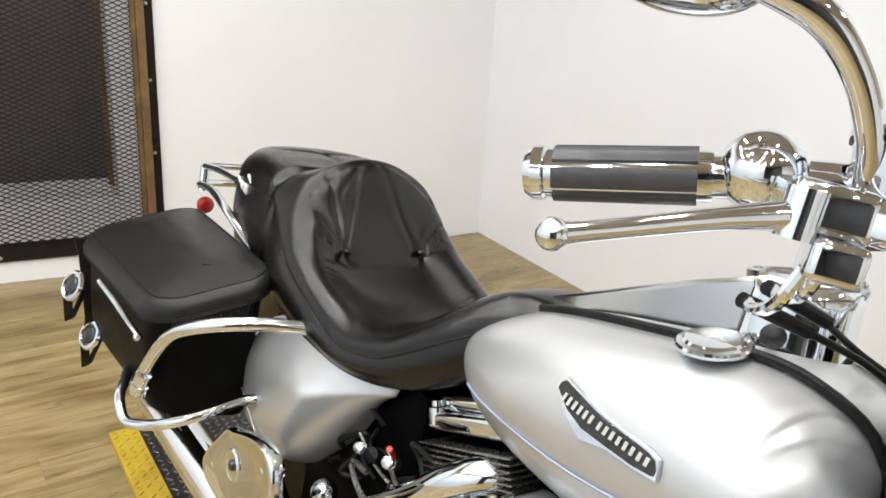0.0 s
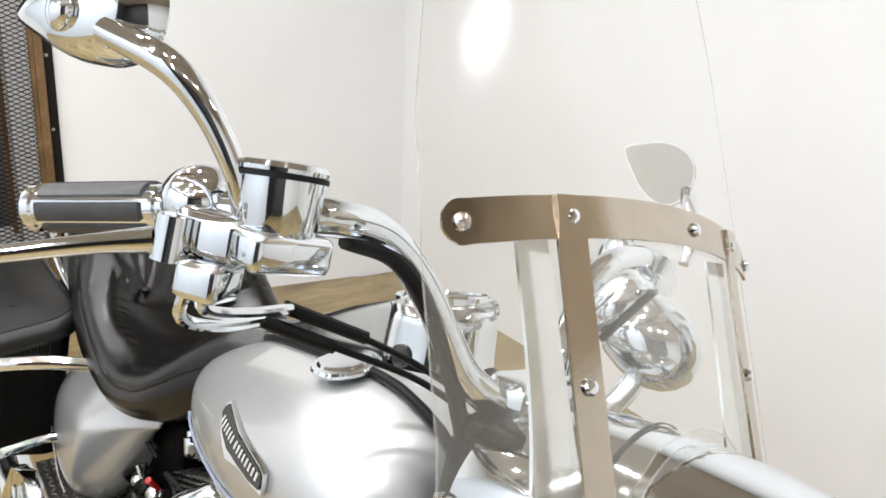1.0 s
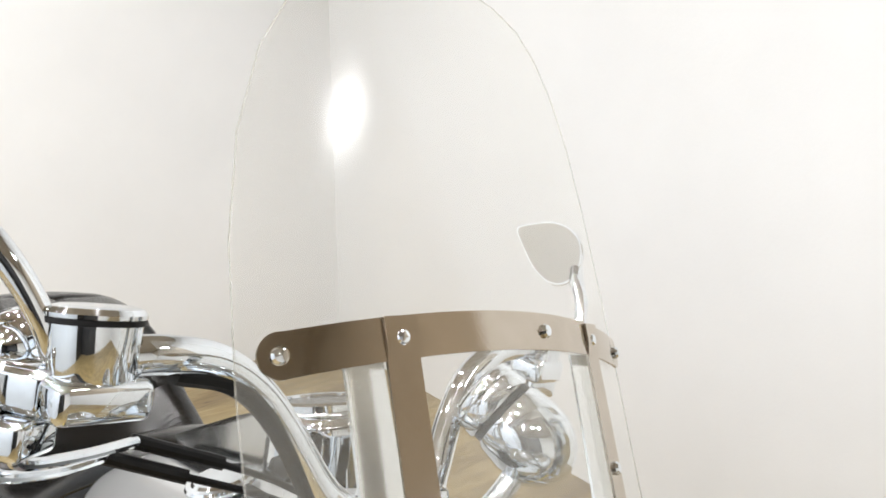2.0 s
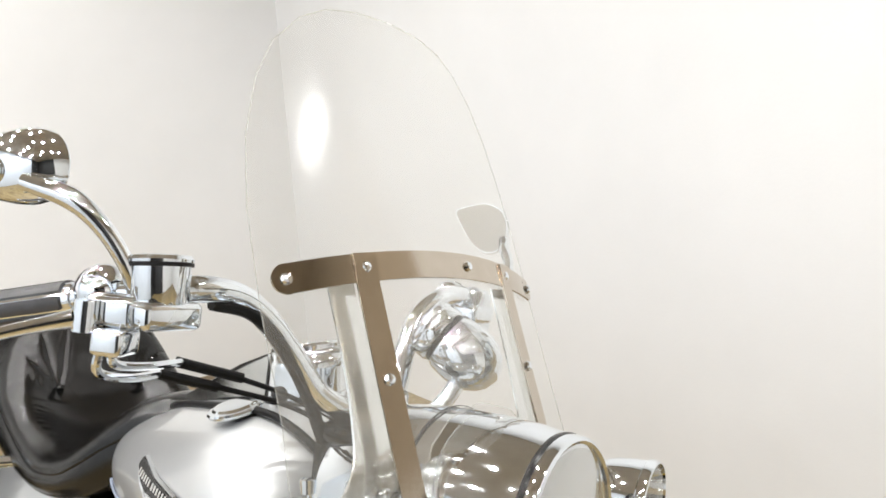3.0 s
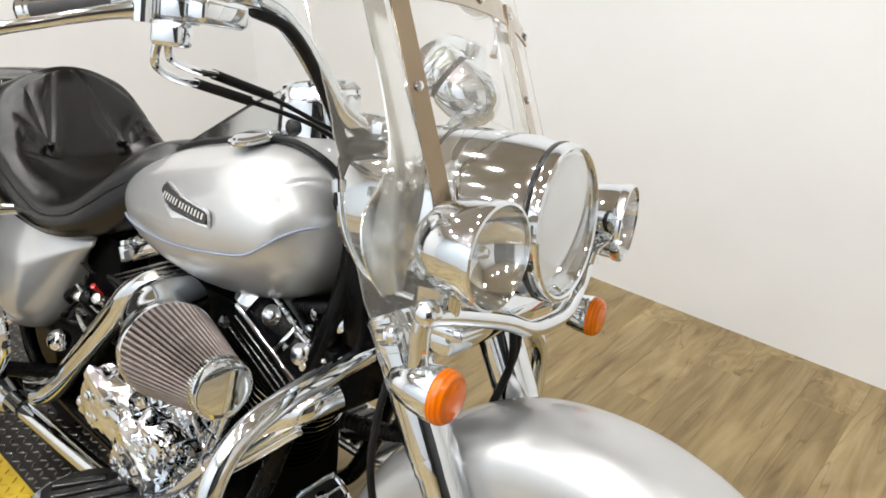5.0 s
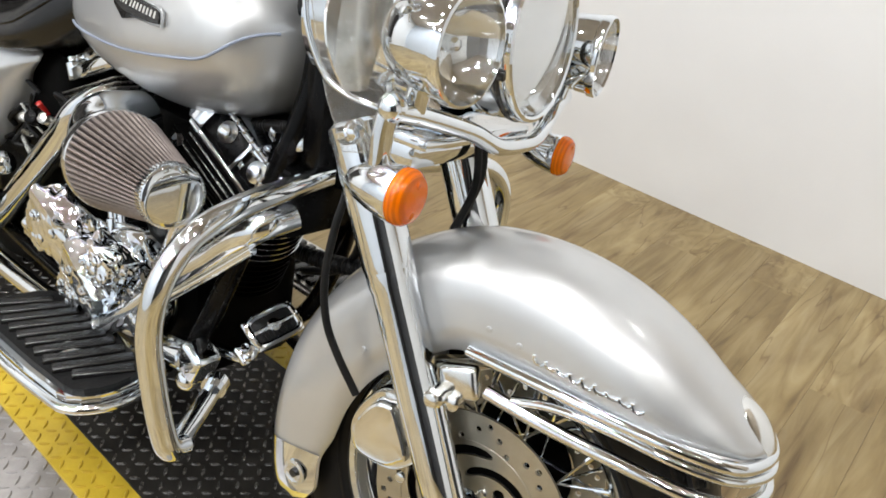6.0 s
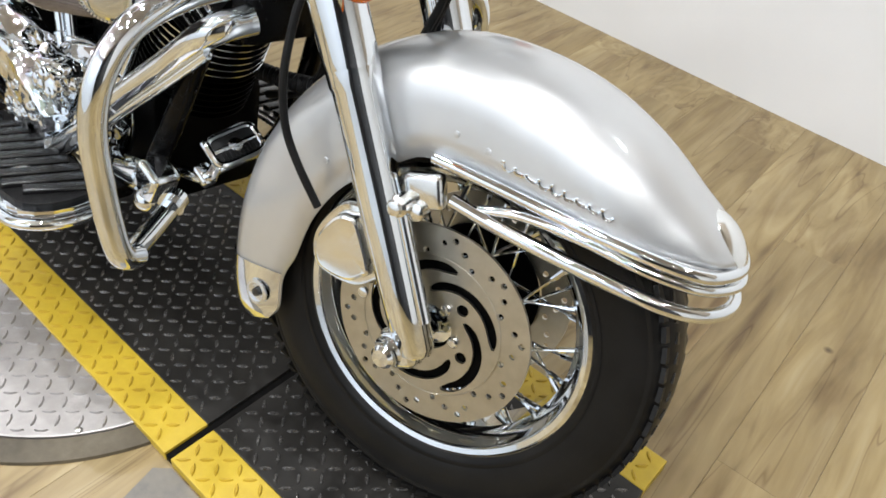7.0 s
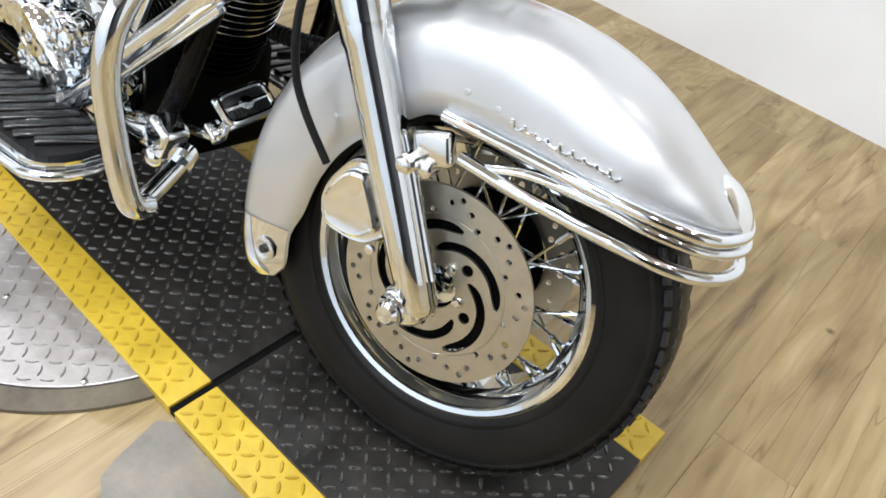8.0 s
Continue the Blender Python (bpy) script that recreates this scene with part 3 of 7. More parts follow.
def turntable():
    root = tagged(new("turntable"), "bare metal tread-plate disc with a dull grey rim, under the platform", "turntable", kind="structure")
    bm = bm_new()
    lathe(bm, (DISC_C.x, DISC_C.y, -0.0225), (0, 0, 1), [(0, DISC_R), (0.0145, DISC_R), (0.0155, DISC_R - 0.002)], 128)
    o = part("plate", bm, plate_silver, root, angle=25)
    tread_field(lambda x, y: (Vector((x, y, 0)) - DISC_C).length < DISC_R - 0.012 and y < PLAT_Y0 - 0.006, DISC_C.x - DISC_R, DISC_C.x + DISC_R, DISC_C.y - DISC_R, PLAT_Y0, -0.0068, plate_silver, o, 0.0265, 0.785)
    bm = bm_new()
    lathe(bm, (DISC_C.x, DISC_C.y, -0.0225), (0, 0, 1), [(0, DISC_R + 0.046), (0.009, DISC_R + 0.044), (0.0105, DISC_R + 0.001), (0.002, DISC_R + 0.001)], 128, cap=False)
    part("rim", bm, rim_grey, root, "dull grey flat rim")
    for x, y in ((-0.42, -0.364), (-0.684, -0.362 - 0.01)):
        bm = bm_new()
        lathe(bm, (x, y, -0.007), (0, 0, 1), [(0, 0.0065), (0.003, 0.006), (0.0045, 0.003)], 12)
        part("bolt", bm, steel, root)
    return root


turntable()
# grey repair patch beside the platform
bm = bm_new()
rim = [(-0.262, -0.296), (-0.284, -0.316), (-0.262, -0.40), (-0.248, -0.43), (-0.20, -0.455), (-0.10, -0.52), (0.02, -0.505), (0.05, -0.41), (0.10, -0.296)]
sheet(bm, [(x, y, FLOOR_Z) for x, y in rim], (0, 0, 0.0025))
thing("floor_patch", bm, concrete, "smooth pale grey repair patch in the wood floor", "patch", kind="structure", smooth=False)

# white skirting along the two white walls is the wall itself; floor planks come last


# ---- the motorcycle ----
BETA, LAM, STEER = -0.00234, 0.15097, 0.2073
bike = tagged(new("motorcycle"), "silver chrome-trimmed touring motorcycle leaning on its side stand", "motorcycle")
bike.matrix_basis = Matrix.Rotation(BETA, 4, "Z") @ Matrix.Rotation(-LAM, 4, "X")
HUB = Vector((0, 0, 0.318))
RAKE = Vector((-math.sin(radians(26)), 0, math.cos(radians(26))))
STEER_M = Matrix.Translation(HUB) @ Matrix.Rotation(STEER, 4, RAKE) @ Matrix.Translation(-HUB)


def bp(name, bm, material, label="", steer=False, parent=None, smooth=True, angle=35):
    """A part of the motorcycle; steer: one that turns with the handlebar."""
    o = part(name, bm, material, parent or bike, label, smooth, angle)
    if steer and parent is None:
        o.matrix_basis = STEER_M
    return o


# --- fuel tank ---
TANK = [(-1.035, 0.800, 0.822, 0.03), (-1.022, 0.780, 0.838, 0.085), (-0.99, 0.742, 0.858, 0.132), (-0.92, 0.700, 0.892, 0.162), (-0.82, 0.683, 0.925, 0.182), (-0.70, 0.677, 0.953, 0.195), (-0.60, 0.686, 0.974, 0.197), (-0.52, 0.708, 0.976, 0.193), (-0.465, 0.738, 0.952, 0.177), (-0.437, 0.770, 0.920, 0.142), (-0.423, 0.803, 0.888, 0.09), (-0.419, 0.830, 0.860, 0.03)]


def tank_row(x):
    """Bottom, top and half width of the tank at x, smoothed along the tank."""
    reach = min(0.065, 0.75 * min(x - TANK[0][0], TANK[-1][0] - x))
    acc, tot = [0.0, 0.0, 0.0], 0.0
    for k in range(-6, 7):
        wt = 1 - abs(k) / 7
        for j, v in enumerate(interp(TANK, x + reach * k / 6)):
            acc[j] += v * wt
        tot += wt
    return [v / tot for v in acc]


def tank_ring(x, n=48, grow=0.0):
    zb, zt, w = tank_row(x)
    zc, h = (zb + zt) / 2, (zt - zb) / 2
    out = []
    for k in range(n):
        a = 2 * math.pi * k / n
        c, s = math.cos(a), math.sin(a)
        e = 2 / 2.35
        y = (w + grow) * math.copysign(abs(c) ** e, c)
        z = zc + (h + grow) * math.copysign(abs(s) ** e, s)
        # the upper half is drawn in, the lower half rounder
        y *= 1 - 0.10 * max(0, (z - zc) / max(h, 1e-3)) ** 2
        out.append(Vector((x, y, z)))
    return out


def tank_side(x, z):
    """The right side's y on the tank at x and z."""
    zb, zt, w = tank_row(x)
    zc, h = (zb + zt) / 2, (zt - zb) / 2
    s = min(1, abs((z - zc) / h))
    y = w * (1 - s ** 2.35) ** (1 / 2.35)
    if z > zc:
        y *= 1 - 0.10 * ((z - zc) / h) ** 2
    return -y


bm = bm_new()
xs = [-1.035 + (0.616) * (0.5 - 0.5 * math.cos(math.pi * i / 44)) for i in range(45)]
loft(bm, [tank_ring(x, 56, 0.003) for x in xs])
for k in range(16):
    bmesh.ops.smooth_vert(bm, verts=bm.verts, factor=0.5, use_axis_x=True, use_axis_y=True, use_axis_z=True)
tank = bp("fuel_tank", bm, silver, "metallic silver fuel tank")
# blue pinstripe along the lower side
for side in (-1, 1):
    pts = []
    for i in range(41):
        x = -0.93 + 0.503 * (1 - (1 - i / 40) ** 1.6)
        zb, zt, w = tank_row(x)
        z = zb + (zt - zb) * (0.385 + 0.30 * max(0, (x + 0.52) / 0.093) ** 2.6)
        pts.append((x, -side * (tank_side(x, z) + 0.0003), z))
    bm = bm_new()
    tube(bm, pts, 0.0021, 6, 2)
    bp("pinstripe", bm, pinstripe_blue, "soft blue-grey pinstripe", parent=tank)
# filler cap
def filler_cap(side, name):
    cx, cy, cz = -0.617, 0.088 * side, 0.962
    bm = bm_new()
    ax = Vector((-0.12, 0.22 * side, 1))
    lathe(bm, (cx, cy, cz), ax, [(0, 0.041), (0.004, 0.042), (0.007, 0.040), (0.008, 0.034), (0.011, 0.031), (0.012, 0.02), (0.012, 0.001)], 40)
    return bp(name, bm, chrome, "round chrome fuel cap", parent=tank)


filler_cap(-1, "fuel_cap")
# badge
def badge():
    ang = radians(-2)
    o = Vector((-0.657, 0, 0.858))
    def pt(u, v, d):
        x, z = o.x + u * math.cos(ang) - v * math.sin(ang), o.z + u * math.sin(ang) + v * math.cos(ang)
        return Vector((x, tank_side(x, z) - d, z))
    def plate(outline, d0, d1, name, material, label, parent):
        bm = bm_new()
        a = [bm.verts.new(pt(u, v, d0)) for u, v in outline]
        b = [bm.verts.new(pt(u, v, d1)) for u, v in outline]
        bm.faces.new(b)
        for i in range(len(a)):
            j = (i + 1) % len(a)
            bm.faces.new((a[i], a[j], b[j], b[i]))
        return bp(name, bm, material, label, parent=parent)
    frame = [(-0.084, 0.012), (-0.079, 0.0175), (0.0, 0.012), (0.068, 0.012), (0.082, 0.009), (0.086, 0.0), (0.088, -0.012), (0.06, -0.0145), (0.02, -0.016), (-0.02, -0.026), (-0.055, -0.012), (-0.084, 0.004)]
    inner = [(-0.081, 0.0105), (-0.0765, 0.0152), (0.0, 0.0098), (0.066, 0.0098), (0.079, 0.007), (0.0835, -0.001), (0.0825, -0.0085), (0.056, -0.0118), (0.02, -0.0125), (-0.02, -0.0135), (-0.05, -0.0075), (-0.080, 0.0045)]
    b = plate(frame, -0.002, 0.0035, "tank_badge", chrome, "chrome-edged dark tank badge", tank)
    plate(inner, 0.003, 0.0048, "badge_field", badge_black, "", tank)
    for i in range(14):
        u = -0.066 + i * 0.0101 + (0.004 if i > 5 else 0)
        h = 0.0062
        tilt = 0.001
        plate([(u, -h + 0.003), (u + 0.0046, -h + 0.003), (u + 0.0046 + tilt, h), (u + tilt, h)], 0.0046, 0.0056, "badge_bar", badge_print, "", tank)


badge()
# small pale mark stitched on the pillion's side
for k, (q, size) in enumerate((((-1.838, -0.1785, 0.866), (0.026, 0.005, 0.007)), ((-1.808, -0.1825, 0.860), (0.020, 0.005, 0.016)), ((-1.776, -0.186, 0.858), (0.024, 0.005, 0.020)))):
    bm = bm_new()
    block(bm, q, size, 0.001, Euler((0.0, 0.35 if k != 2 else 0.1, -0.12)).to_matrix())
    bp("pillion_mark", bm, white_print)
# console on top of the tank: narrow at the back, round and high in front
def console():
    front, back, r, off = -0.605, -0.985, 0.065, 0.032
    outline = []
    for k in range(25):
        a = -math.pi / 2 + math.pi * k / 24
        outline.append((front + r * math.cos(a), r * math.sin(a)))
    outline += [(front - 0.10, 0.062), (front - 0.21, 0.048), (back + 0.03, 0.022), (back, 0.008), (back, -0.008), (back + 0.03, -0.022), (front - 0.21, -0.048), (front - 0.10, -0.062)]
    def top(x):
        return 0.888 + 0.43 * min(x - back, -0.625 - back) + 0.2 * max(0, x + 0.625)
    def ring(f, dz):
        return [Vector((front - 0.1 + (x - front + 0.1) * f, y * f + off * (x - back) / (front - back), top(x) + dz)) for x, y in outline]
    bm = bm_new()
    loft(bm, [ring(1.0, -0.13), ring(1.0, -0.010), ring(0.985, -0.004), ring(0.95, 0.0)])
    c = bp("console", bm, console_mirrored_wall, "chrome tank console rising to a round front, wall reflection coloured in as grey")
    bm = bm_new()
    loft(bm, [ring(1.10, -0.17), ring(1.10, -0.105), ring(1.05, -0.10)])
    bp("console_gasket", bm, black_rubber, "black edge trim", parent=c)
    # chrome shell of the instrument pod, flared at its foot
    bm = bm_new()
    rings = []
    for z, f in ((0.91, 1.30), (0.94, 1.16), (0.98, 1.07), (1.02, 1.03), (1.042, 1.02)):
        rings.append([Vector((front + (r + 0.002) * f * math.cos(a), off + (r + 0.002) * f * math.sin(a), z + 0.008 * math.cos(a))) for a in [-1.9 + 3.8 * k / 40 for k in range(41)]])
    loft(bm, rings, cap=False, closed=False)
    pod = bp("pod_shell", bm, chrome, "chrome shell of the instrument pod", parent=c)
    m = pod.modifiers.new("thick", "SOLIDIFY")
    m.thickness, m.offset = 0.003, -1
    ax = Vector((-0.22, 0, 1)).normalized()
    o = Vector((front - 0.002, off, top(front - 0.002) + 0.001))
    bm = bm_new()
    lathe(bm, o, ax, [(-0.012, 0.061), (0.003, 0.062), (0.006, 0.059), (0.005, 0.055), (0.001, 0.054)], 40, cap=False)
    bp("speedometer_ring", bm, chrome, parent=c)
    bm = bm_new()
    lathe(bm, o, ax, [(-0.002, 0.0545), (0.0025, 0.054), (0.003, 0.001)], 40)
    bp("speedometer_face", bm, badge_black, "dark round dial", parent=c)
    bm = bm_new()
    lathe(bm, (front + 0.02, off - 0.064, 0.985), (0.35, -1, 0), [(0, 0.014), (0.008, 0.014), (0.010, 0.010), (0.011, 0.001)], 20)
    bp("dash_knob", bm, badge_black, parent=c)


console()
for side in (-1, 1):
    pts = []
    for i in range(24):
        x = -1.0 + 0.575 * i / 23
        zb, zt, w = tank_row(x)
        zc, h = (zb + zt) / 2, (zt - zb) / 2
        yy = min(interp([(-1.0, 0.03), (-0.9, 0.055), (-0.75, 0.073), (-0.6, 0.078), (-0.5, 0.066), (-0.46, 0.055), (-0.425, 0.04)], x)[0], w * 0.8)
        k = max(0.0, 1 - (yy / (w * 0.92)) ** 2.35)
        pts.append((x, side * yy, zc + h * k ** (1 / 2.35) + 0.003))
    bm = bm_new()
    tube(bm, pts, 0.006, 10, 2)
    bp("console_edge", bm, black_rubber, "black trim beside the console")

# --- seat ---
SEAT = [(-1.975, 0.05, 0.845, 0.842, 0.80), (-1.955, 0.115, 0.895, 0.885, 0.755), (-1.90, 0.158, 0.942, 0.925, 0.71), (-1.82, 0.176, 0.955, 0.944, 0.695), (-1.72, 0.183, 0.952, 0.948, 0.685), (-1.65, 0.184, 0.945, 0.945, 0.68), (-1.60, 0.190, 0.962, 0.918, 0.675), (-1.56, 0.197, 0.984, 0.890, 0.672), (-1.53, 0.201, 0.960, 0.873, 0.670), (-1.49, 0.204, 0.870, 0.852, 0.668), (-1.445, 0.206, 0.795, 0.830, 0.666), (-1.39, 0.207, 0.748, 0.812, 0.664), (-1.31, 0.205, 0.727, 0.785, 0.662), (-1.22, 0.20, 0.724, 0.764, 0.664), (-1.14, 0.186, 0.762, 0.782, 0.674), (-1.07, 0.165, 0.832, 0.822, 0.694), (-1.015, 0.138, 0.884, 0.862, 0.728), (-0.965, 0.105, 0.902, 0.892, 0.775), (-0.92, 0.07, 0.902, 0.890, 0.83), (-0.895, 0.03, 0.892, 0.888, 0.86)]
BUTTONS = [(-1.452, -0.088), (-1.452, 0.088)]


def seat_ring(x, n=150):
    w, zc, zs, zb = interp(SEAT, x)
    roll = min(0.07, w * 0.5)
    drop_most = min(0.056, (zs - zb) * 0.5)
    bowl = max(0, 1 - ((x + 1.33) / 0.27) ** 2)
    back = math.exp(-((x + 1.535) / 0.055) ** 2)
    out = []
    for k in range(n + 1):
        s = math.sin(1.47 * (-1 + 2 * k / n)) / math.sin(1.47)
        y = s * w
        d = w - abs(y)
        e = max(0, 1 - d / roll)
        if zc > zs:
            z = zs + (zc - zs) * (1 - min(1, abs(s) / 0.97) ** 2.0)
        else:
            z = zs + (zc - zs) * (1 - abs(s) ** 2.3)
        z += 0.010 * bowl * math.exp(-((d - roll * 0.8) / 0.04) ** 2)
        z -= drop_most * (1 - math.sqrt(1 - e * e))
        # creases that fan out from the buttons, with puffed leather between
        for bx, by in BUTTONS:
            dx, dy = x - bx, y - by
            z -= 0.008 * math.exp(-(math.hypot(dx, dy) / 0.018) ** 2)
            # lengths along the steep face of the backrest
            dx *= 2.1
            r = math.hypot(dx, dy)
            if dx < 0.03 and r < 0.25:
                ph = math.degrees(math.atan2(dy * math.copysign(1, by), -dx))
                for c in ((-14, 6, 26, 58) if by < 0 else (-22, 38, 58, 88)):
                    off = radians(ph - c) * r
                    reach = 0.24 if c < 50 else 0.14
                    z -= 0.0105 * math.exp(-(off / (0.0026 + 0.008 * r)) ** 2) * min(1, r / 0.02) * max(0, 1 - r / reach)
                    z += 0.0035 * math.exp(-((abs(off) - 0.013 - 0.03 * r) / (0.006 + 0.02 * r)) ** 2) * min(1, r / 0.03) * max(0, 1 - r / reach)
        # fold between pan and backrest
        if abs(y) < 0.16:
            z -= 0.006 * math.exp(-((x + 1.44 + 0.4 * y * y) / 0.012) ** 2) * (1 - (y / 0.16) ** 4)
        # rim seam round the top of the backrest, and the fold to the pillion
        z -= 0.007 * math.exp(-((x + 1.553 - 1.2 * y * y) / 0.005) ** 2) * (1 if abs(y) < 0.15 else 0)
        z -= 0.014 * math.exp(-((x + 1.615 + 0.6 * y * y) / 0.011) ** 2)
        if -1.95 < x < -1.64:
            z -= 0.007 * math.exp(-((x + 1.78 + 0.25 * abs(y)) / 0.014) ** 2) * max(0, 1 - (y / 0.13) ** 4)
            z -= 0.006 * math.exp(-(y / 0.012) ** 2) * math.exp(-((x + 1.74) / 0.07) ** 2)
        # short gathers where the front panel meets its rolled rim
        rim_off = abs(y) - interp([(-1.60, 0.05), (-1.555, 0.10), (-1.50, 0.135), (-1.40, 0.142), (-1.25, 0.138), (-1.12, 0.118)], x)[0]
        if -1.60 < x < -1.12:
            z -= 0.0022 * math.exp(-(rim_off / 0.02) ** 2) * (0.5 + 0.5 * math.sin(x * 300 + 3 * math.sin(x * 41))) * max(0.25, min(1, (-1.2 - x) / 0.2))
        # pucker in the front of the pan
        q = math.hypot((x + 1.185) / 0.055, (y + 0.01) / 0.055)
        z += 0.014 * math.exp(-(q - 1.1) ** 2 * 7) * math.exp(-q * q * 0.12)
        out.append([y, z])
    side = []
    for k in range(1, 12):
        t = k / 12
        y = w * (1 + 0.035 * math.sin(math.pi * min(1, t * 1.2)) - 0.13 * max(0, t - 0.55) ** 1.4)
        y -= 0.006 * math.exp(-((x + 1.60 + 0.05 * t) / 0.012) ** 2)
        side.append([y, out[-1][1] + (zb - out[-1][1]) * t])
    bottom = [[w * 0.86, zb], [w * 0.4, zb], [-w * 0.4, zb], [-w * 0.86, zb]]
    ring = out + side + bottom + [[-y, z] for y, z in reversed(side)]
    return [Vector((x, y, z)) for y, z in ring]


bm = bm_new()
xs = []
x = -1.975
while x < -0.895:
    xs.append(x)
    x += 0.0055
xs.append(-0.895)
loft(bm, [seat_ring(x) for x in xs])
seat = bp("seat", bm, seat_leather, "black tufted leather two-up seat with a deep bucket", angle=50)
for bx, by in BUTTONS:
    bm = bm_new()
    w, zc, zs, zb = interp(SEAT, bx)
    z = zc + (zs - zc) * min(1, abs(by) / w / 0.93 / 0.74) ** 2
    ball(bm, (bx + 0.004, by, z - 0.002), 0.010, 1, 1, 0.7, 14)
    bp("seat_button", bm, seat_leather, "small covered tuft button", parent=seat)
def seat_welt(f, x0, x1, side):
    pts = []
    for i in range(48):
        x = x0 + (x1 - x0) * i / 47
        w, zc, zs, zb = interp(SEAT, x)
        zt = zs - min(0.056, (zs - zb) * 0.5)
        pts.append((x, side * (w * (1 + 0.035 * math.sin(math.pi * min(1, f * 1.2))) + 0.0006), zt + (zb - zt) * f))
    bm = bm_new()
    tube(bm, pts, 0.0020, 6, 2)
    bp("welt", bm, seat_leather, parent=seat)


for side in (-1, 1):
    seat_welt(0.03, -1.50, -0.955, side)
    seat_welt(0.10, -1.94, -1.63, side)
# small pale mark on the pillion side
for k in range(3):
    bm = bm_new()
    w = interp(SEAT, -1.76)[0]
    block(bm, (-1.775 + k * 0.014, -(w * 1.0 + 0.0005), 0.885 - k * 0.009), (0.016, 0.003, 0.007), 0, Euler((0, 0.5, 0)).to_matrix())
    bp("seat_mark", bm, white_print, parent=seat)

# --- luggage rail and tail light at the back ---
bm = bm_new()
tube(bm, [(-1.70, -0.17, 0.72), (-1.85, -0.19, 0.78), (-2.0, -0.185, 0.802), (-2.17, -0.16, 0.780), (-2.21, -0.10, 0.777), (-2.215, 0, 0.777), (-2.21, 0.10, 0.777), (-2.17, 0.16, 0.780), (-2.0, 0.185, 0.802)], 0.010)
bp("luggage_rail", bm, chrome, "chrome tube rail behind the seat")
bm = bm_new()
tube(bm, [(-1.93, -0.15, 0.845), (-2.05, -0.15, 0.842), (-2.19, -0.145, 0.826), (-2.215, -0.09, 0.824), (-2.22, 0, 0.824), (-2.215, 0.09, 0.824), (-2.19, 0.145, 0.826), (-1.95, 0.15, 0.845)], 0.009)
tube(bm, [(-2.175, -0.15, 0.76), (-2.19, -0.145, 0.826)], 0.012)
bp("luggage_rail", bm, chrome)
bm = bm_new()
ball(bm, (-2.17, -0.140, 0.722), 0.024, 0.7, 1, 1, 16)
bp("tail_lamp_lens", bm, red_lens, "round red rear signal lens")
bm = bm_new()
rings = []
for i in range(21):
    a = radians(20 + i * 8)
    r = 0.36
    cx, cz = -1.61 + r * math.cos(a), 0.36 + r * math.sin(a)
    rings.append([Vector((-1.61 + (r - 0.05 * (abs(s) ** 3)) * math.cos(a), s * 0.11, 0.36 + (r - 0.05 * abs(s) ** 3) * math.sin(a))) for s in [-1 + 0.2 * k for k in range(11)]])
loft(bm, rings, closed=False)
o = bp("rear_fender", bm, silver, "silver rear fender")
md = o.modifiers.new("thick", "SOLIDIFY")
md.thickness = 0.004

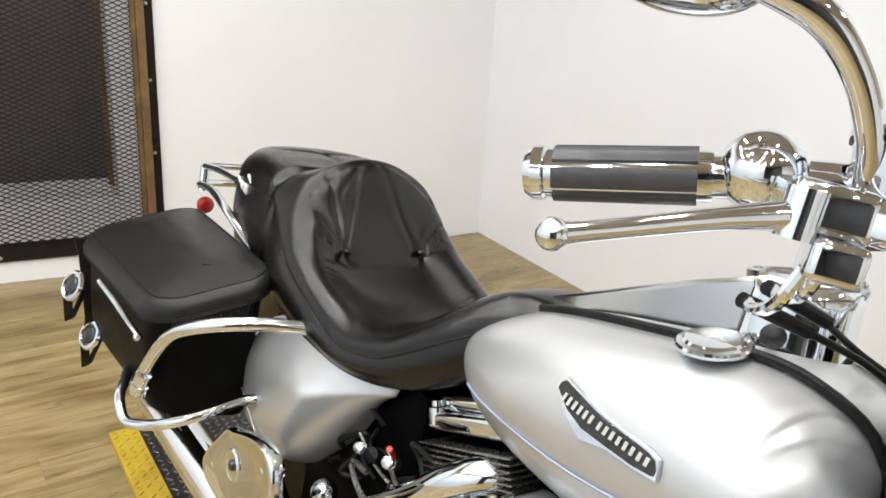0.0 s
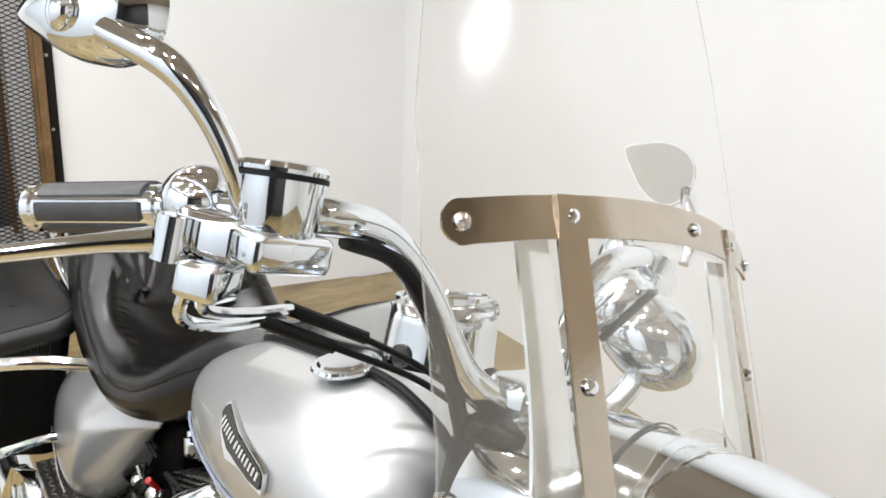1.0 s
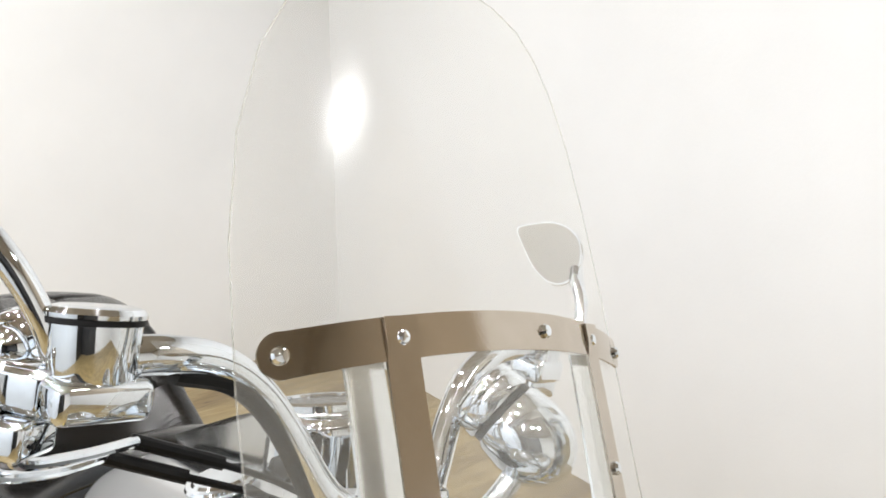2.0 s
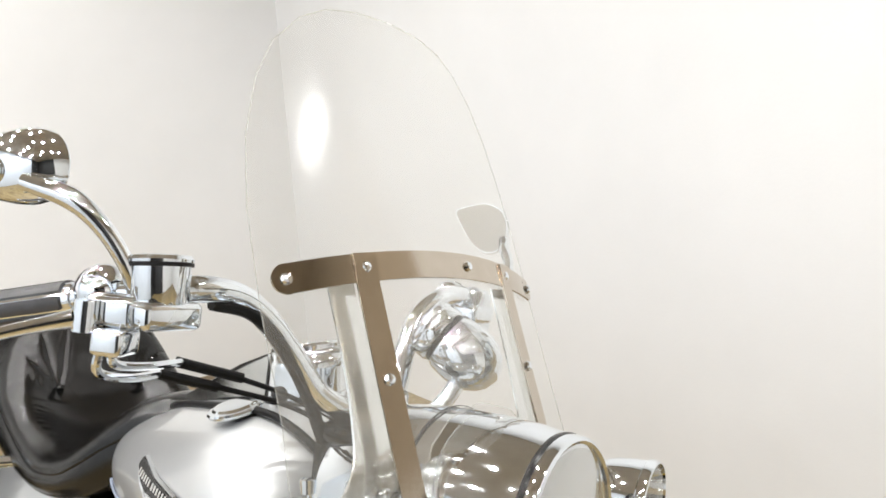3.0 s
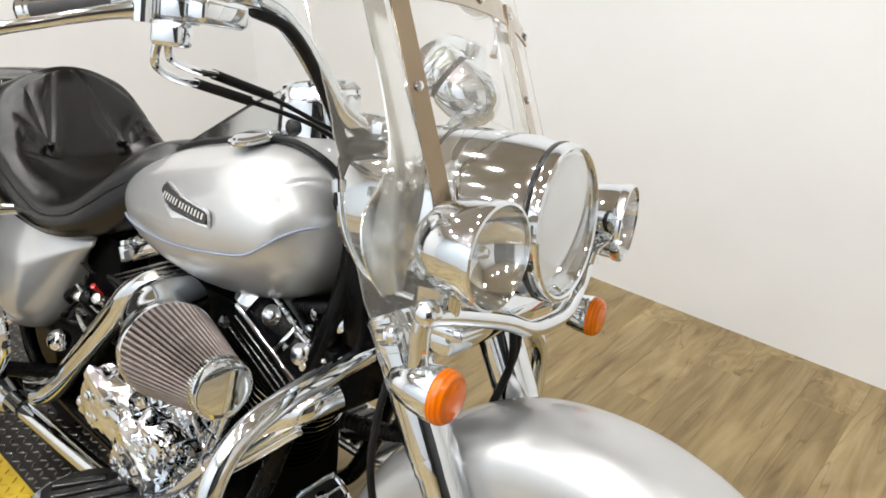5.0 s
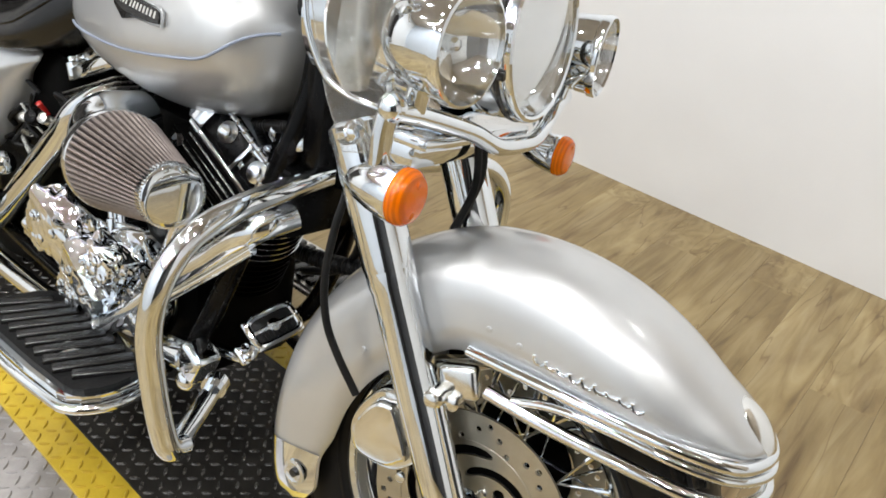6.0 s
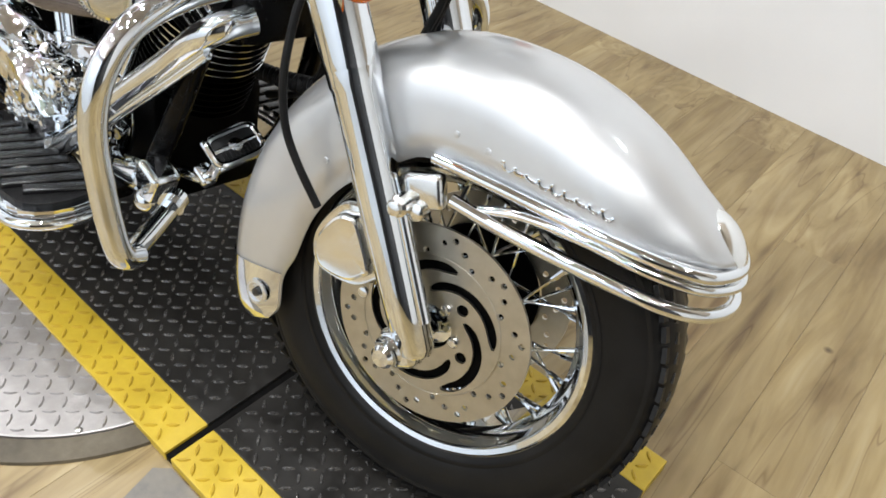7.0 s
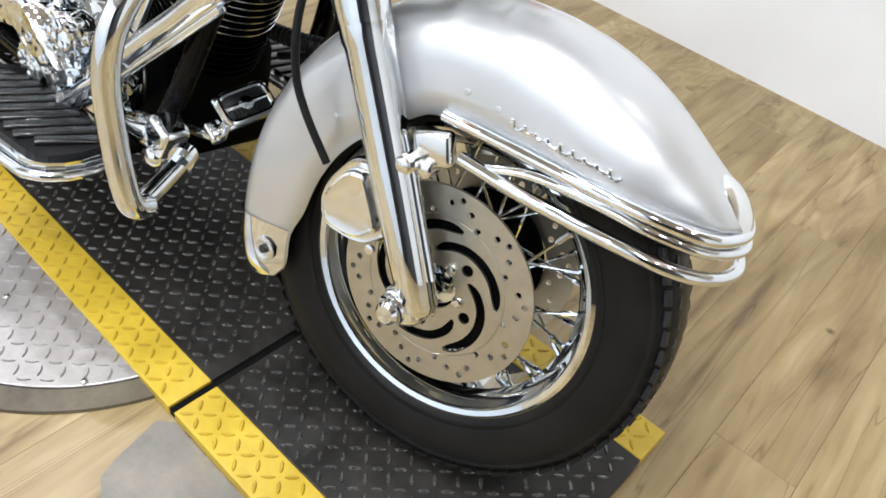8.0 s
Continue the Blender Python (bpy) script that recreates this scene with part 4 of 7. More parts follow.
# --- saddlebag ---
def saddlebag():
    root = bike
    # outline of the lid seen from above, rounded corners
    def outline(x0, x1, y0, y1, r, n=6):
        pts = []
        for cx, cy, a0 in ((x1 - r, y1 - r, 0), (x0 + r, y1 - r, 90), (x0 + r, y0 + r, 180), (x1 - r, y0 + r, 270)):
            for k in range(n + 1):
                a = radians(a0 + 90 * k / n)
                pts.append((cx + r * math.cos(a), cy + r * math.sin(a)))
        return pts
    x0, x1, y0, y1 = -2.10, -1.515, -0.46, -0.190
    def lean(p, tilt):
        # the lid falls towards the outside, and the bag tapers to the front
        f, g = max(0, (p.x - x0) / (x1 - x0)), max(0, (y1 - p.y) / (y1 - y0))
        return Vector((p.x - 0.05 * f * g, p.y + 0.04 * f * g, p.z - tilt * (y1 - p.y)))
    def ring(grow, z, sag=0.0, tilt=0.30):
        return [lean(Vector((x, y, z + sag * (1 - ((x - (x0 + x1) / 2) / 0.3) ** 2))), tilt) for x, y in outline(x0 - grow, x1 + grow, y0 - grow, y1 + grow, 0.075 + max(grow, -0.05))]
    bm = bm_new()
    def body_ring(z, front, out, tilt):
        return [Vector((p.x + (front * max(0, (p.x - x0) / (x1 - x0))), p.y + out * max(0, (y1 - p.y) / (y1 - y0)), p.z)) for p in ring(-0.008, z, 0.0, tilt)]
    loft(bm, [body_ring(0.405, -0.05, 0.06, 0.0), body_ring(0.41, -0.03, 0.035, 0.0), body_ring(0.45, -0.02, 0.02, 0.02), body_ring(0.54, -0.02, 0.010, 0.08), body_ring(0.66, -0.012, 0.004, 0.22), body_ring(0.722, 0, 0, 0.30)])
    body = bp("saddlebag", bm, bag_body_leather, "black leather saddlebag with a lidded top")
    bm = bm_new()
    lid = [ring(0.0, 0.697), ring(0.005, 0.699), ring(0.0075, 0.712)]
    for k in range(1, 9):
        a = math.pi / 2 * k / 8
        lid.append(ring(0.0075 - 0.026 * (1 - math.cos(a)), 0.716 + 0.027 * math.sin(a), 0.006 * k / 8))
    lid += [ring(-0.030, 0.7445, 0.009), ring(-0.06, 0.748, 0.013), ring(-0.09, 0.750, 0.016), ring(-0.112, 0.751, 0.018)]
    loft(bm, lid)
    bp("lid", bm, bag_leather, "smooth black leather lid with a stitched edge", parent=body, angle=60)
    bm = bm_new()
    seam = ring(-0.012, 0.7415, 0.0055)
    tube(bm, seam + seam[:1], 0.0022, 6, 1, smooth=False)
    bp("seam", bm, black_rubber, parent=body)
    for g, z in ((0.0065, 0.704), (0.0068, 0.7)):
        bm = bm_new()
        pts = ring(g, z)
        tube(bm, pts + [pts[0]], 0.0014, 6, 1, smooth=False)
        bp("stitching", bm, black_rubber, parent=body)
    # pleated leather under the lid's front edge
    for k in range(26):
        y = -0.245 - 0.0055 * k
        g = (y1 - y) / (y1 - y0)
        bm = bm_new()
        block(bm, (x1 - 0.0085 - 0.05 * g, y, 0.672 - 0.28 * (y1 - y)), (0.003, 0.0028, 0.042), 0.0008, Euler((0, 0.12, 0)).to_matrix(), 1)
        bp("pleat", bm, bag_leather, parent=body)
    # pale piping that ends in a rivet on the outer side
    bm = bm_new()
    tube(bm, [(-1.86, -0.458, 0.612), (-1.76, -0.447, 0.602), (-1.69, -0.436, 0.588), (-1.634, -0.424, 0.572)], 0.006, 10, radii=None)
    spear = bp("side_piping", bm, worn_chrome, "pale worn metal strip", parent=body)
    bm = bm_new()
    ball(bm, (-1.634, -0.426, 0.572), 0.0095, seg=14)
    bp("rivet", bm, chrome, parent=spear)
    # straps with conchos on the back end
    for y_top, y_low in ((-0.457, -0.416), (-0.31, -0.30)):
        bm = bm_new()
        rings = []
        for z, f in ((0.64, 0.0), (0.60, 0.3), (0.55, 0.5), (0.43, 0.95), (0.36, 1.0)):
            yc = y_top + (y_low - y_top) * f
            xx = x0 - 0.004 - 0.006 * f
            rings.append([Vector((xx, yc - 0.016, z)), Vector((xx, yc + 0.016, z)), Vector((xx + 0.006, yc + 0.016, z)), Vector((xx + 0.006, yc - 0.016, z))])
        loft(bm, rings)
        s = bp("strap", bm, bag_leather, parent=body)
        for z, yc in ((0.545, y_top - 0.012), (0.417, y_low - 0.006)):
            bm = bm_new()
            lathe(bm, (x0 + 0.08, yc - 0.010, z), (0.30, -0.85, 0.35), [(0, 0.036), (0.004, 0.038), (0.010, 0.034), (0.011, 0.028), (0.006, 0.024), (0.009, 0.014), (0.013, 0.004), (0.0132, 0.0005)], 32)
            bp("concho", bm, chrome, "round chrome strap medallion", parent=s)
            bm = bm_new()
            face = Vector((0.30, -0.85, 0.35)).normalized()
            lathe(bm, Vector((x0 + 0.08, yc - 0.010, z)) + face * 0.008, face, [(0, 0.023), (0.003, 0.0225), (0.006, 0.018), (0.0075, 0.001)], 24)
            bp("concho_centre", bm, badge_black, "dark enamel centre", parent=s)
            bm = bm_new()
            rot = Euler((0.25, 0.3, 0.3)).to_matrix()
            block(bm, (x0 + 0.03, yc - 0.012, z - 0.07), (0.005, 0.022, 0.09), 0.002, rot)
            block(bm, (x0 + 0.025, yc + 0.012, z - 0.065), (0.005, 0.014, 0.08), 0.002, Euler((-0.2, 0.25, 0.3)).to_matrix())
            bp("strap_end", bm, bag_leather, parent=s)


saddlebag()
bm = bm_new()
tube(bm, [(-1.335, -0.165, 0.694), (-1.352, -0.21, 0.694), (-1.378, -0.275, 0.693), (-1.408, -0.335, 0.683), (-1.447, -0.378, 0.664), (-1.51, -0.402, 0.622), (-1.575, -0.414, 0.545), (-1.615, -0.422, 0.475)], 0.0135)
guard = bp("saddlebag_guard", bm, chrome, "bent chrome tube guard round the saddlebag")
bm = bm_new()
tube(bm, [(-1.86, -0.36, 0.43), (-1.76, -0.405, 0.445), (-1.685, -0.432, 0.447), (-1.648, -0.447, 0.437), (-1.618, -0.449, 0.418), (-1.600, -0.445, 0.408), (-1.577, -0.435, 0.409), (-1.546, -0.411, 0.420), (-1.502, -0.387, 0.444), (-1.472, -0.334, 0.471), (-1.476, -0.249, 0.490), (-1.45, -0.18, 0.50)], 0.011)
bp("lower_rail", bm, chrome, parent=guard)
bm = bm_new()
lathe(bm, (-1.590, -0.417, 0.515), (-0.33, -0.07, -0.9), [(0, 0.0145), (0.003, 0.0175), (0.010, 0.0175), (0.012, 0.0155), (0.030, 0.0155), (0.033, 0.019), (0.044, 0.021), (0.054, 0.019), (0.060, 0.012), (0.062, 0.001)], 20)
bp("clamp", bm, chrome, parent=guard)

# --- side cover ---
COVER = [
    [(-1.57, -0.175, 0.635), (-1.48, -0.180, 0.668), (-1.37, -0.180, 0.698), (-1.24, -0.150, 0.705), (-1.128, -0.118, 0.675)],
    [(-1.60, -0.205, 0.565), (-1.49, -0.228, 0.600), (-1.345, -0.218, 0.612), (-1.235, -0.178, 0.645), (-1.128, -0.134, 0.666)],
    [(-1.61, -0.215, 0.525), (-1.495, -0.240, 0.555), (-1.300, -0.226, 0.584), (-1.225, -0.182, 0.618), (-1.128, -0.133, 0.655)],
    [(-1.59, -0.218, 0.450), (-1.49, -0.236, 0.465), (-1.325, -0.226, 0.490), (-1.255, -0.180, 0.555), (-1.175, -0.128, 0.622)],
    [(-1.535, -0.205, 0.375), (-1.46, -0.215, 0.378), (-1.350, -0.218, 0.405), (-1.295, -0.172, 0.480), (-1.21, -0.118, 0.580)],
    [(-1.51, -0.15, 0.375), (-1.45, -0.15, 0.365), (-1.35, -0.15, 0.390), (-1.28, -0.12, 0.475), (-1.20, -0.09, 0.575)],
]


def side_cover():
    bm = bm_new()
    rows = [[bm.verts.new(p) for p in r] for r in COVER]
    for a, b in zip(rows, rows[1:]):
        for k in range(4):
            bm.faces.new((a[k], a[k + 1], b[k + 1], b[k]))
    crease = bm.edges.layers.float.new("crease_edge")
    for e in bm.edges:
        ij = {(i, k) for i, r in enumerate(rows) for k, q in enumerate(r) if q in e.verts}
        if ij in ({(2, 2), (2, 3)}, {(2, 3), (2, 4)}, {(2, 2), (3, 2)}, {(3, 2), (4, 2)}, {(1, 2), (2, 2)}):
            e[crease] = 0.93
    o = bp("side_cover", bm, silver, "silver faceted side cover", angle=180)
    m = o.modifiers.new("round", "SUBSURF")
    m.levels = m.render_levels = 3
    t = o.modifiers.new("thick", "SOLIDIFY")
    t.thickness, t.offset = 0.004, -1
    # pressed line near the rear edge, and the paint chip beside the rail's end
    bm = bm_new()
    tube(bm, [(-1.585, -0.222, 0.485), (-1.53, -0.228, 0.465), (-1.45, -0.228, 0.425), (-1.40, -0.222, 0.405)], 0.0016, 6)
    bp("pressed_line", bm, steel, parent=o)


side_cover()

# --- frame, engine ---
bm = bm_new()
for y in (-0.13, 0.13):
    tube(bm, [(-0.42, y * 0.3, 0.92), (-0.40, y * 0.5, 0.78), (-0.46, y * 0.85, 0.55), (-0.53, y, 0.36), (-0.62, y, 0.24), (-0.8, y, 0.205), (-1.45, y, 0.22), (-1.6, y, 0.36)], 0.018)
bp("frame", bm, black_paint, "black tubular frame")
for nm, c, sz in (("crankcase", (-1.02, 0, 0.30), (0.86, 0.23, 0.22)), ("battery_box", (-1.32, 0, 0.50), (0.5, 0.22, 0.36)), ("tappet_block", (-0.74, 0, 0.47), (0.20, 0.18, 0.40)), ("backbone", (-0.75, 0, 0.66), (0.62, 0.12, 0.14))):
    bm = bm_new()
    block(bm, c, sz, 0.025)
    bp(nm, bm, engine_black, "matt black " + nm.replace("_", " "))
bm = bm_new()
block(bm, (-0.375, -0.02, 0.78), (0.05, 0.12, 0.2), 0.015)
block(bm, (-0.43, 0.0, 0.62), (0.09, 0.2, 0.12), 0.02)
bp("neck_cover", bm, black_paint, "black cover below the steering head")
bm = bm_new()
lathe(bm, (-0.375, 0, 0.74), (-0.44, 0, 0.9), [(0, 0.03), (0.01, 0.036), (0.17, 0.036), (0.18, 0.045), (0.20, 0.045)], 24)
block(bm, (-0.42, 0, 0.85), (0.06, 0.10, 0.15), 0.015)
bp("steering_head", bm, black_paint, "black steering head of the frame")
for k in range(9):
    bm = bm_new()
    block(bm, (-0.446 + k * 0.0058, -0.0508, 0.888 - k * 0.0022), (0.0036, 0.0012, 0.009), 0, Euler((0, 0.35, 0)).to_matrix())
    bp("label_bar", bm, white_print)
bm = bm_new()
lathe(bm, (-0.40, -0.075, 0.715), (0.4, -1, 0.2), [(0, 0.013), (0.006, 0.013), (0.008, 0.009), (0.009, 0.001)], 18)
bp("cover_bolt", bm, worn_chrome)


def cylinder_bank(base, top, fin_metal):
    ax = (Vector(top) - Vector(base)).normalized()
    L = (Vector(top) - Vector(base)).length
    prof = []
    n = 15
    for i in range(n):
        h = L * (0.30 + 0.58 * i / n)
        prof += [(h, 0.072), (h + 0.002, 0.098), (h + 0.0045, 0.098), (h + 0.0065, 0.072)]
    bm = bm_new()
    lathe(bm, base, ax, prof, 40)
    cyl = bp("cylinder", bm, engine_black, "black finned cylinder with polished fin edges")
    for i in range(7, n):
        h = L * (0.30 + 0.58 * i / n)
        bm = bm_new()
        lathe(bm, Vector(base) + ax * (h + 0.002), ax, [(0, 0.0982), (0.0001, 0.0993), (0.0023, 0.0993), (0.0025, 0.0982)], 40, cap=False)
        bp("fin_edge", bm, worn_chrome, parent=cyl)
    # head with squared fins
    side = ax.cross(Vector((0, 1, 0))).normalized()
    rot = Matrix((side, Vector((0, 1, 0)), ax)).transposed()
    for i in range(6):
        bm = bm_new()
        block(bm, Vector(base) + ax * (L * 0.86 + i * 0.009), (0.232 - 0.002 * i, 0.245, 0.0032), 0.001, rot)
        bp("head_fin", bm, fin_metal, parent=cyl)
    bm = bm_new()
    block(bm, Vector(base) + ax * (L * 0.86 + 0.022), (0.18, 0.2, 0.05), 0.01, rot)
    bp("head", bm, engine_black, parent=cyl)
    # rocker cover in two tiers
    bm = bm_new()
    block(bm, Vector(top) + ax * 0.028, (0.215, 0.215, 0.030), 0.007, rot, 3)
    rc = bp("rocker_cover", bm, chrome, "chrome rocker cover", parent=cyl)
    bm = bm_new()
    block(bm, Vector(top) + ax * 0.056, (0.19, 0.185, 0.032), 0.012, rot, 3)
    bp("rocker_cap", bm, chrome, parent=cyl)
    for sx in (-1, 1):
        for sy in (-1, 1):
            bm = bm_new()
            lathe(bm, Vector(top) + ax * 0.043 + side * sx * 0.093 + Vector((0, sy * 0.095, 0)), ax, [(-0.02, 0.015), (0.006, 0.015), (0.008, 0.010), (0.017, 0.0095), (0.019, 0.006), (0.0192, 0.0005)], 16)
            bp("cover_screw", bm, chrome, parent=cyl)
    return cyl


front_top, rear_top = Vector((-0.545, -0.005, 0.635)), Vector((-0.95, -0.005, 0.66))
cylinder_bank(front_top - Vector((0.138, 0, 0.333)), front_top, engine_black)
cylinder_bank(rear_top - Vector((-0.138, 0, 0.333)), rear_top, fin_metal_dark)
for a, b in (((-0.68, -0.13, 0.40), (-0.60, -0.105, 0.63)), ((-0.655, -0.135, 0.40), (-0.565, -0.11, 0.63)), ((-0.81, -0.13, 0.40), (-0.88, -0.105, 0.63)), ((-0.835, -0.135, 0.40), (-0.915, -0.11, 0.63))):
    bm = bm_new()
    d = Vector(b) - Vector(a)
    lathe(bm, a, d, [(0, 0.014), (0.03, 0.014), (0.032, 0.010), (d.length * 0.55, 0.010), (d.length * 0.56, 0.013), (d.length * 0.62, 0.013), (d.length * 0.63, 0.010), (d.length, 0.010)], 16)
    bp("pushrod_tube", bm, chrome)
# cam cover and chrome castings on the right side
bm = bm_new()
lathe(bm, (-0.76, -0.10, 0.33), (0.05, -1, 0.1), [(0, 0.115), (0.04, 0.112), (0.055, 0.100), (0.06, 0.075), (0.066, 0.07), (0.07, 0.05), (0.075, 0.045), (0.078, 0.01)], 40)
cam_cover = bp("cam_cover", bm, chrome, "chrome cam cover with cast ribs")
bm = bm_new()
for k in range(7):
    block(bm, (-0.80 + k * 0.014, -0.178, 0.30), (0.004, 0.008, 0.08 - abs(k - 3) * 0.010), 0.0015)
bp("cast_rib", bm, worn_chrome, parent=cam_cover)
def lumpy(name, c, size, turn, seed, label=""):
    """A polished casting: a rounded block with bosses and hollows."""
    bm = bm_new()
    bmesh.ops.create_cube(bm, size=2)
    bmesh.ops.subdivide_edges(bm, edges=bm.edges[:], cuts=17, use_grid_fill=True)
    rot = Euler(turn).to_matrix()
    for v in bm.verts:
        p = v.co.copy()
        q = p.lerp(p.normalized() * 1.2, 0.45)
        f = noise.noise(q * 1.5 + Vector((seed, 0, 0))) * 0.16 + noise.noise(q * 4.2 + Vector((0, seed, 0))) * 0.07
        q *= 1 + f
        v.co = Vector(c) + rot @ Vector((q.x * size[0] / 2, q.y * size[1] / 2, q.z * size[2] / 2))
    casting = bp(name, bm, chrome, label)
    rng = random.Random(seed)
    for k in range(5):
        u, w = rng.uniform(-0.7, 0.7), rng.uniform(-0.7, 0.7)
        p = Vector(c) + rot @ Vector((u * size[0] / 2, -size[1] * 0.5, w * size[2] / 2))
        bm = bm_new()
        lathe(bm, p, rot @ Vector((0, -1, 0.15)), [(-0.02, 0.012), (0.001, 0.012), (0.0025, 0.009), (0.006, 0.0085), (0.008, 0.004), (0.0082, 0.0005)], 14)
        bp("casting_bolt", bm, chrome, parent=casting)


for i, (c, size, turn) in enumerate((
        ((-0.925, -0.185, 0.395), (0.14, 0.09, 0.11), (0.1, 0.5, 0.1)), ((-1.0, -0.18, 0.365), (0.07, 0.07, 0.10), (0, 0.4, 0.2)),
        ((-0.79, -0.19, 0.345), (0.14, 0.085, 0.10), (0.2, 0.6, 0)), ((-0.735, -0.19, 0.385), (0.075, 0.06, 0.075), (0, 0.2, 0)),
        ((-0.845, -0.195, 0.30), (0.085, 0.06, 0.06), (0.1, 0.5, 0)), ((-0.66, -0.17, 0.33), (0.07, 0.06, 0.08), (0, 0.3, 0)))):
    lumpy("engine_casting", c, size, turn, 3.7 + 5 * i, "polished chrome engine casting with bolts")
# starter, terminals and wires behind the rear cylinder
bm = bm_new()
ball(bm, (-1.245, -0.172, 0.408), 0.026, seg=20)
bp("starter_cap", bm, chrome, "domed chrome cap")
for c, r, h in (((-1.15, -0.145, 0.535), 0.014, 0.05), ((-1.105, -0.14, 0.545), 0.011, 0.06), ((-1.20, -0.14, 0.52), 0.010, 0.04)):
    bm = bm_new()
    lathe(bm, c, (0.35, -0.8, 0.5), [(-h, r), (-0.006, r), (-0.004, r * 0.8), (0.0, r * 0.8), (0.002, r * 1.05), (0.008, r), (0.010, r * 0.6), (0.0105, 0.0005)], 18)
    bp("terminal", bm, black_paint if r > 0.012 else steel, "small terminal cap")
bm = bm_new()
lathe(bm, (-1.09, -0.152, 0.578), (0.3, -0.6, 0.7), [(-0.03, 0.004), (0.0, 0.006), (0.008, 0.006), (0.009, 0.003)], 10)
bp("wire_cap", bm, red_lens, "small red wire cap")
rng = random.Random(11)
for k in range(16):
    x, z = rng.uniform(-1.25, -0.98), rng.uniform(0.42, 0.60)
    pts = [(x, -0.12, z)]
    for j in range(3):
        pts.append((pts[-1][0] + rng.uniform(-0.07, 0.07), -0.125 - rng.uniform(0, 0.03), pts[-1][2] + rng.uniform(-0.05, 0.05)))
    bm = bm_new()
    tube(bm, pts, rng.choice((0.003, 0.0045, 0.006)), 8, 5)
    bp("wire", bm, black_rubber if k % 4 else steel)
# oil and brake pieces in front of the engine
bm = bm_new()
block(bm, (-0.50, -0.165, 0.315), (0.055, 0.05, 0.06), 0.010, Euler((0, 0.4, 0)).to_matrix(), 3)
lathe(bm, (-0.545, -0.165, 0.30), (1, 0, 0.25), [(-0.05, 0.024), (0.0, 0.028), (0.02, 0.028)], 20)
ball(bm, (-0.51, -0.175, 0.275), 0.022)
bp("master_cylinder", bm, chrome, "chrome rear brake master cylinder")
bm = bm_new()
tube(bm, [(-0.292, -0.335, 0.350), (-0.345, -0.272, 0.336), (-0.400, -0.205, 0.326)], 0.0155)
lathe(bm, (-0.40, -0.2, 0.335), (-0.6, 0.8, 0), [(-0.006, 0.02), (0.012, 0.02), (0.016, 0.014)], 18)
bp("guard_foot", bm, chrome, "chrome lower mount of the engine guard")
# brake pedal
def pedal():
    c = Vector((-0.441, -0.063, 0.375))
    fx = Vector((0.084, 0.969, 0.234)).normalized()
    nrm = Vector((0.543, -0.241, 0.804)).normalized()
    fy = nrm.cross(fx).normalized()
    nrm = fx.cross(fy).normalized()
    rot = Matrix((fx, fy, nrm)).transposed()
    bm = bm_new()
    block(bm, c, (0.094, 0.061, 0.014), 0.006, rot, 3)
    p = bp("brake_pedal", bm, chrome, "chrome brake pedal with a ribbed rubber pad")
    bm = bm_new()
    block(bm, c + nrm * 0.007, (0.076, 0.044, 0.006), 0.003, rot)
    bp("pedal_pad", bm, black_rubber, parent=p)
    for k in range(9):
        bm = bm_new()
        block(bm, c + nrm * 0.011 + fx * (-0.028 + k * 0.007) - fy * 0.0125, (0.0032, 0.013, 0.003), 0.001, rot)
        bp("pad_rib", bm, black_rubber, parent=p)
    bm = bm_new()
    rim = []
    for k in range(40):
        a = 2 * math.pi * k / 40
        q = abs(math.cos(a)) ** 0.4 * math.copysign(1, math.cos(a)), abs(math.sin(a)) ** 0.4 * math.copysign(1, math.sin(a))
        rim.append(c + nrm * 0.009 + fx * q[0] * 0.0415 + fy * q[1] * 0.0255)
    tube(bm, rim + rim[:1], 0.0058, 10, 1, smooth=False)
    bp("pedal_rim", bm, chrome, parent=p)
    bm = bm_new()
    lathe(bm, c + nrm * 0.009, nrm, [(0, 0.0125), (0.004, 0.0115), (0.005, 0.007)], 20)
    block(bm, c + nrm * 0.011, (0.078, 0.008, 0.004), 0.0015, rot)
    bp("pedal_emblem", bm, chrome, parent=p)
    bm = bm_new()
    tube(bm, [c - fx * 0.045 - fy * 0.018, c - fx * 0.065 - fy * 0.022 - nrm * 0.012, (-0.53, -0.125, 0.31), (-0.66, -0.14, 0.26)], 0.010)
    block(bm, c - fx * 0.062 - fy * 0.018 - nrm * 0.012, (0.026, 0.036, 0.022), 0.006, rot, 3)
    bp("pedal_arm", bm, chrome, parent=p)


pedal()
# engine guard
bm = bm_new()
tube(bm, [(-0.372, -0.005, 0.672), (-0.345, -0.14, 0.672), (-0.325, -0.235, 0.668), (-0.315, -0.305, 0.645), (-0.312, -0.345, 0.595), (-0.315, -0.357, 0.53), (-0.308, -0.355, 0.46), (-0.294, -0.351, 0.395), (-0.288, -0.343, 0.362), (-0.298, -0.318, 0.346)], 0.0165, 18)
eg = bp("engine_guard", bm, chrome, "bent chrome tube engine guard")
bm = bm_new()
tube(bm, [(-0.372, 0.005, 0.672), (-0.345, 0.14, 0.672), (-0.325, 0.235, 0.668), (-0.315, 0.305, 0.645), (-0.312, 0.345, 0.595), (-0.315, 0.357, 0.52), (-0.313, 0.352, 0.44), (-0.300, 0.345, 0.365), (-0.32, 0.28, 0.315)], 0.0165, 18)
bp("guard_tube", bm, chrome, parent=eg)
bm = bm_new()
lathe(bm, (-0.36, -0.03, 0.672), (0.0, 1, 0), [(0, 0.022), (0.06, 0.022)], 18)
bp("guard_clamp", bm, black_paint, parent=eg)

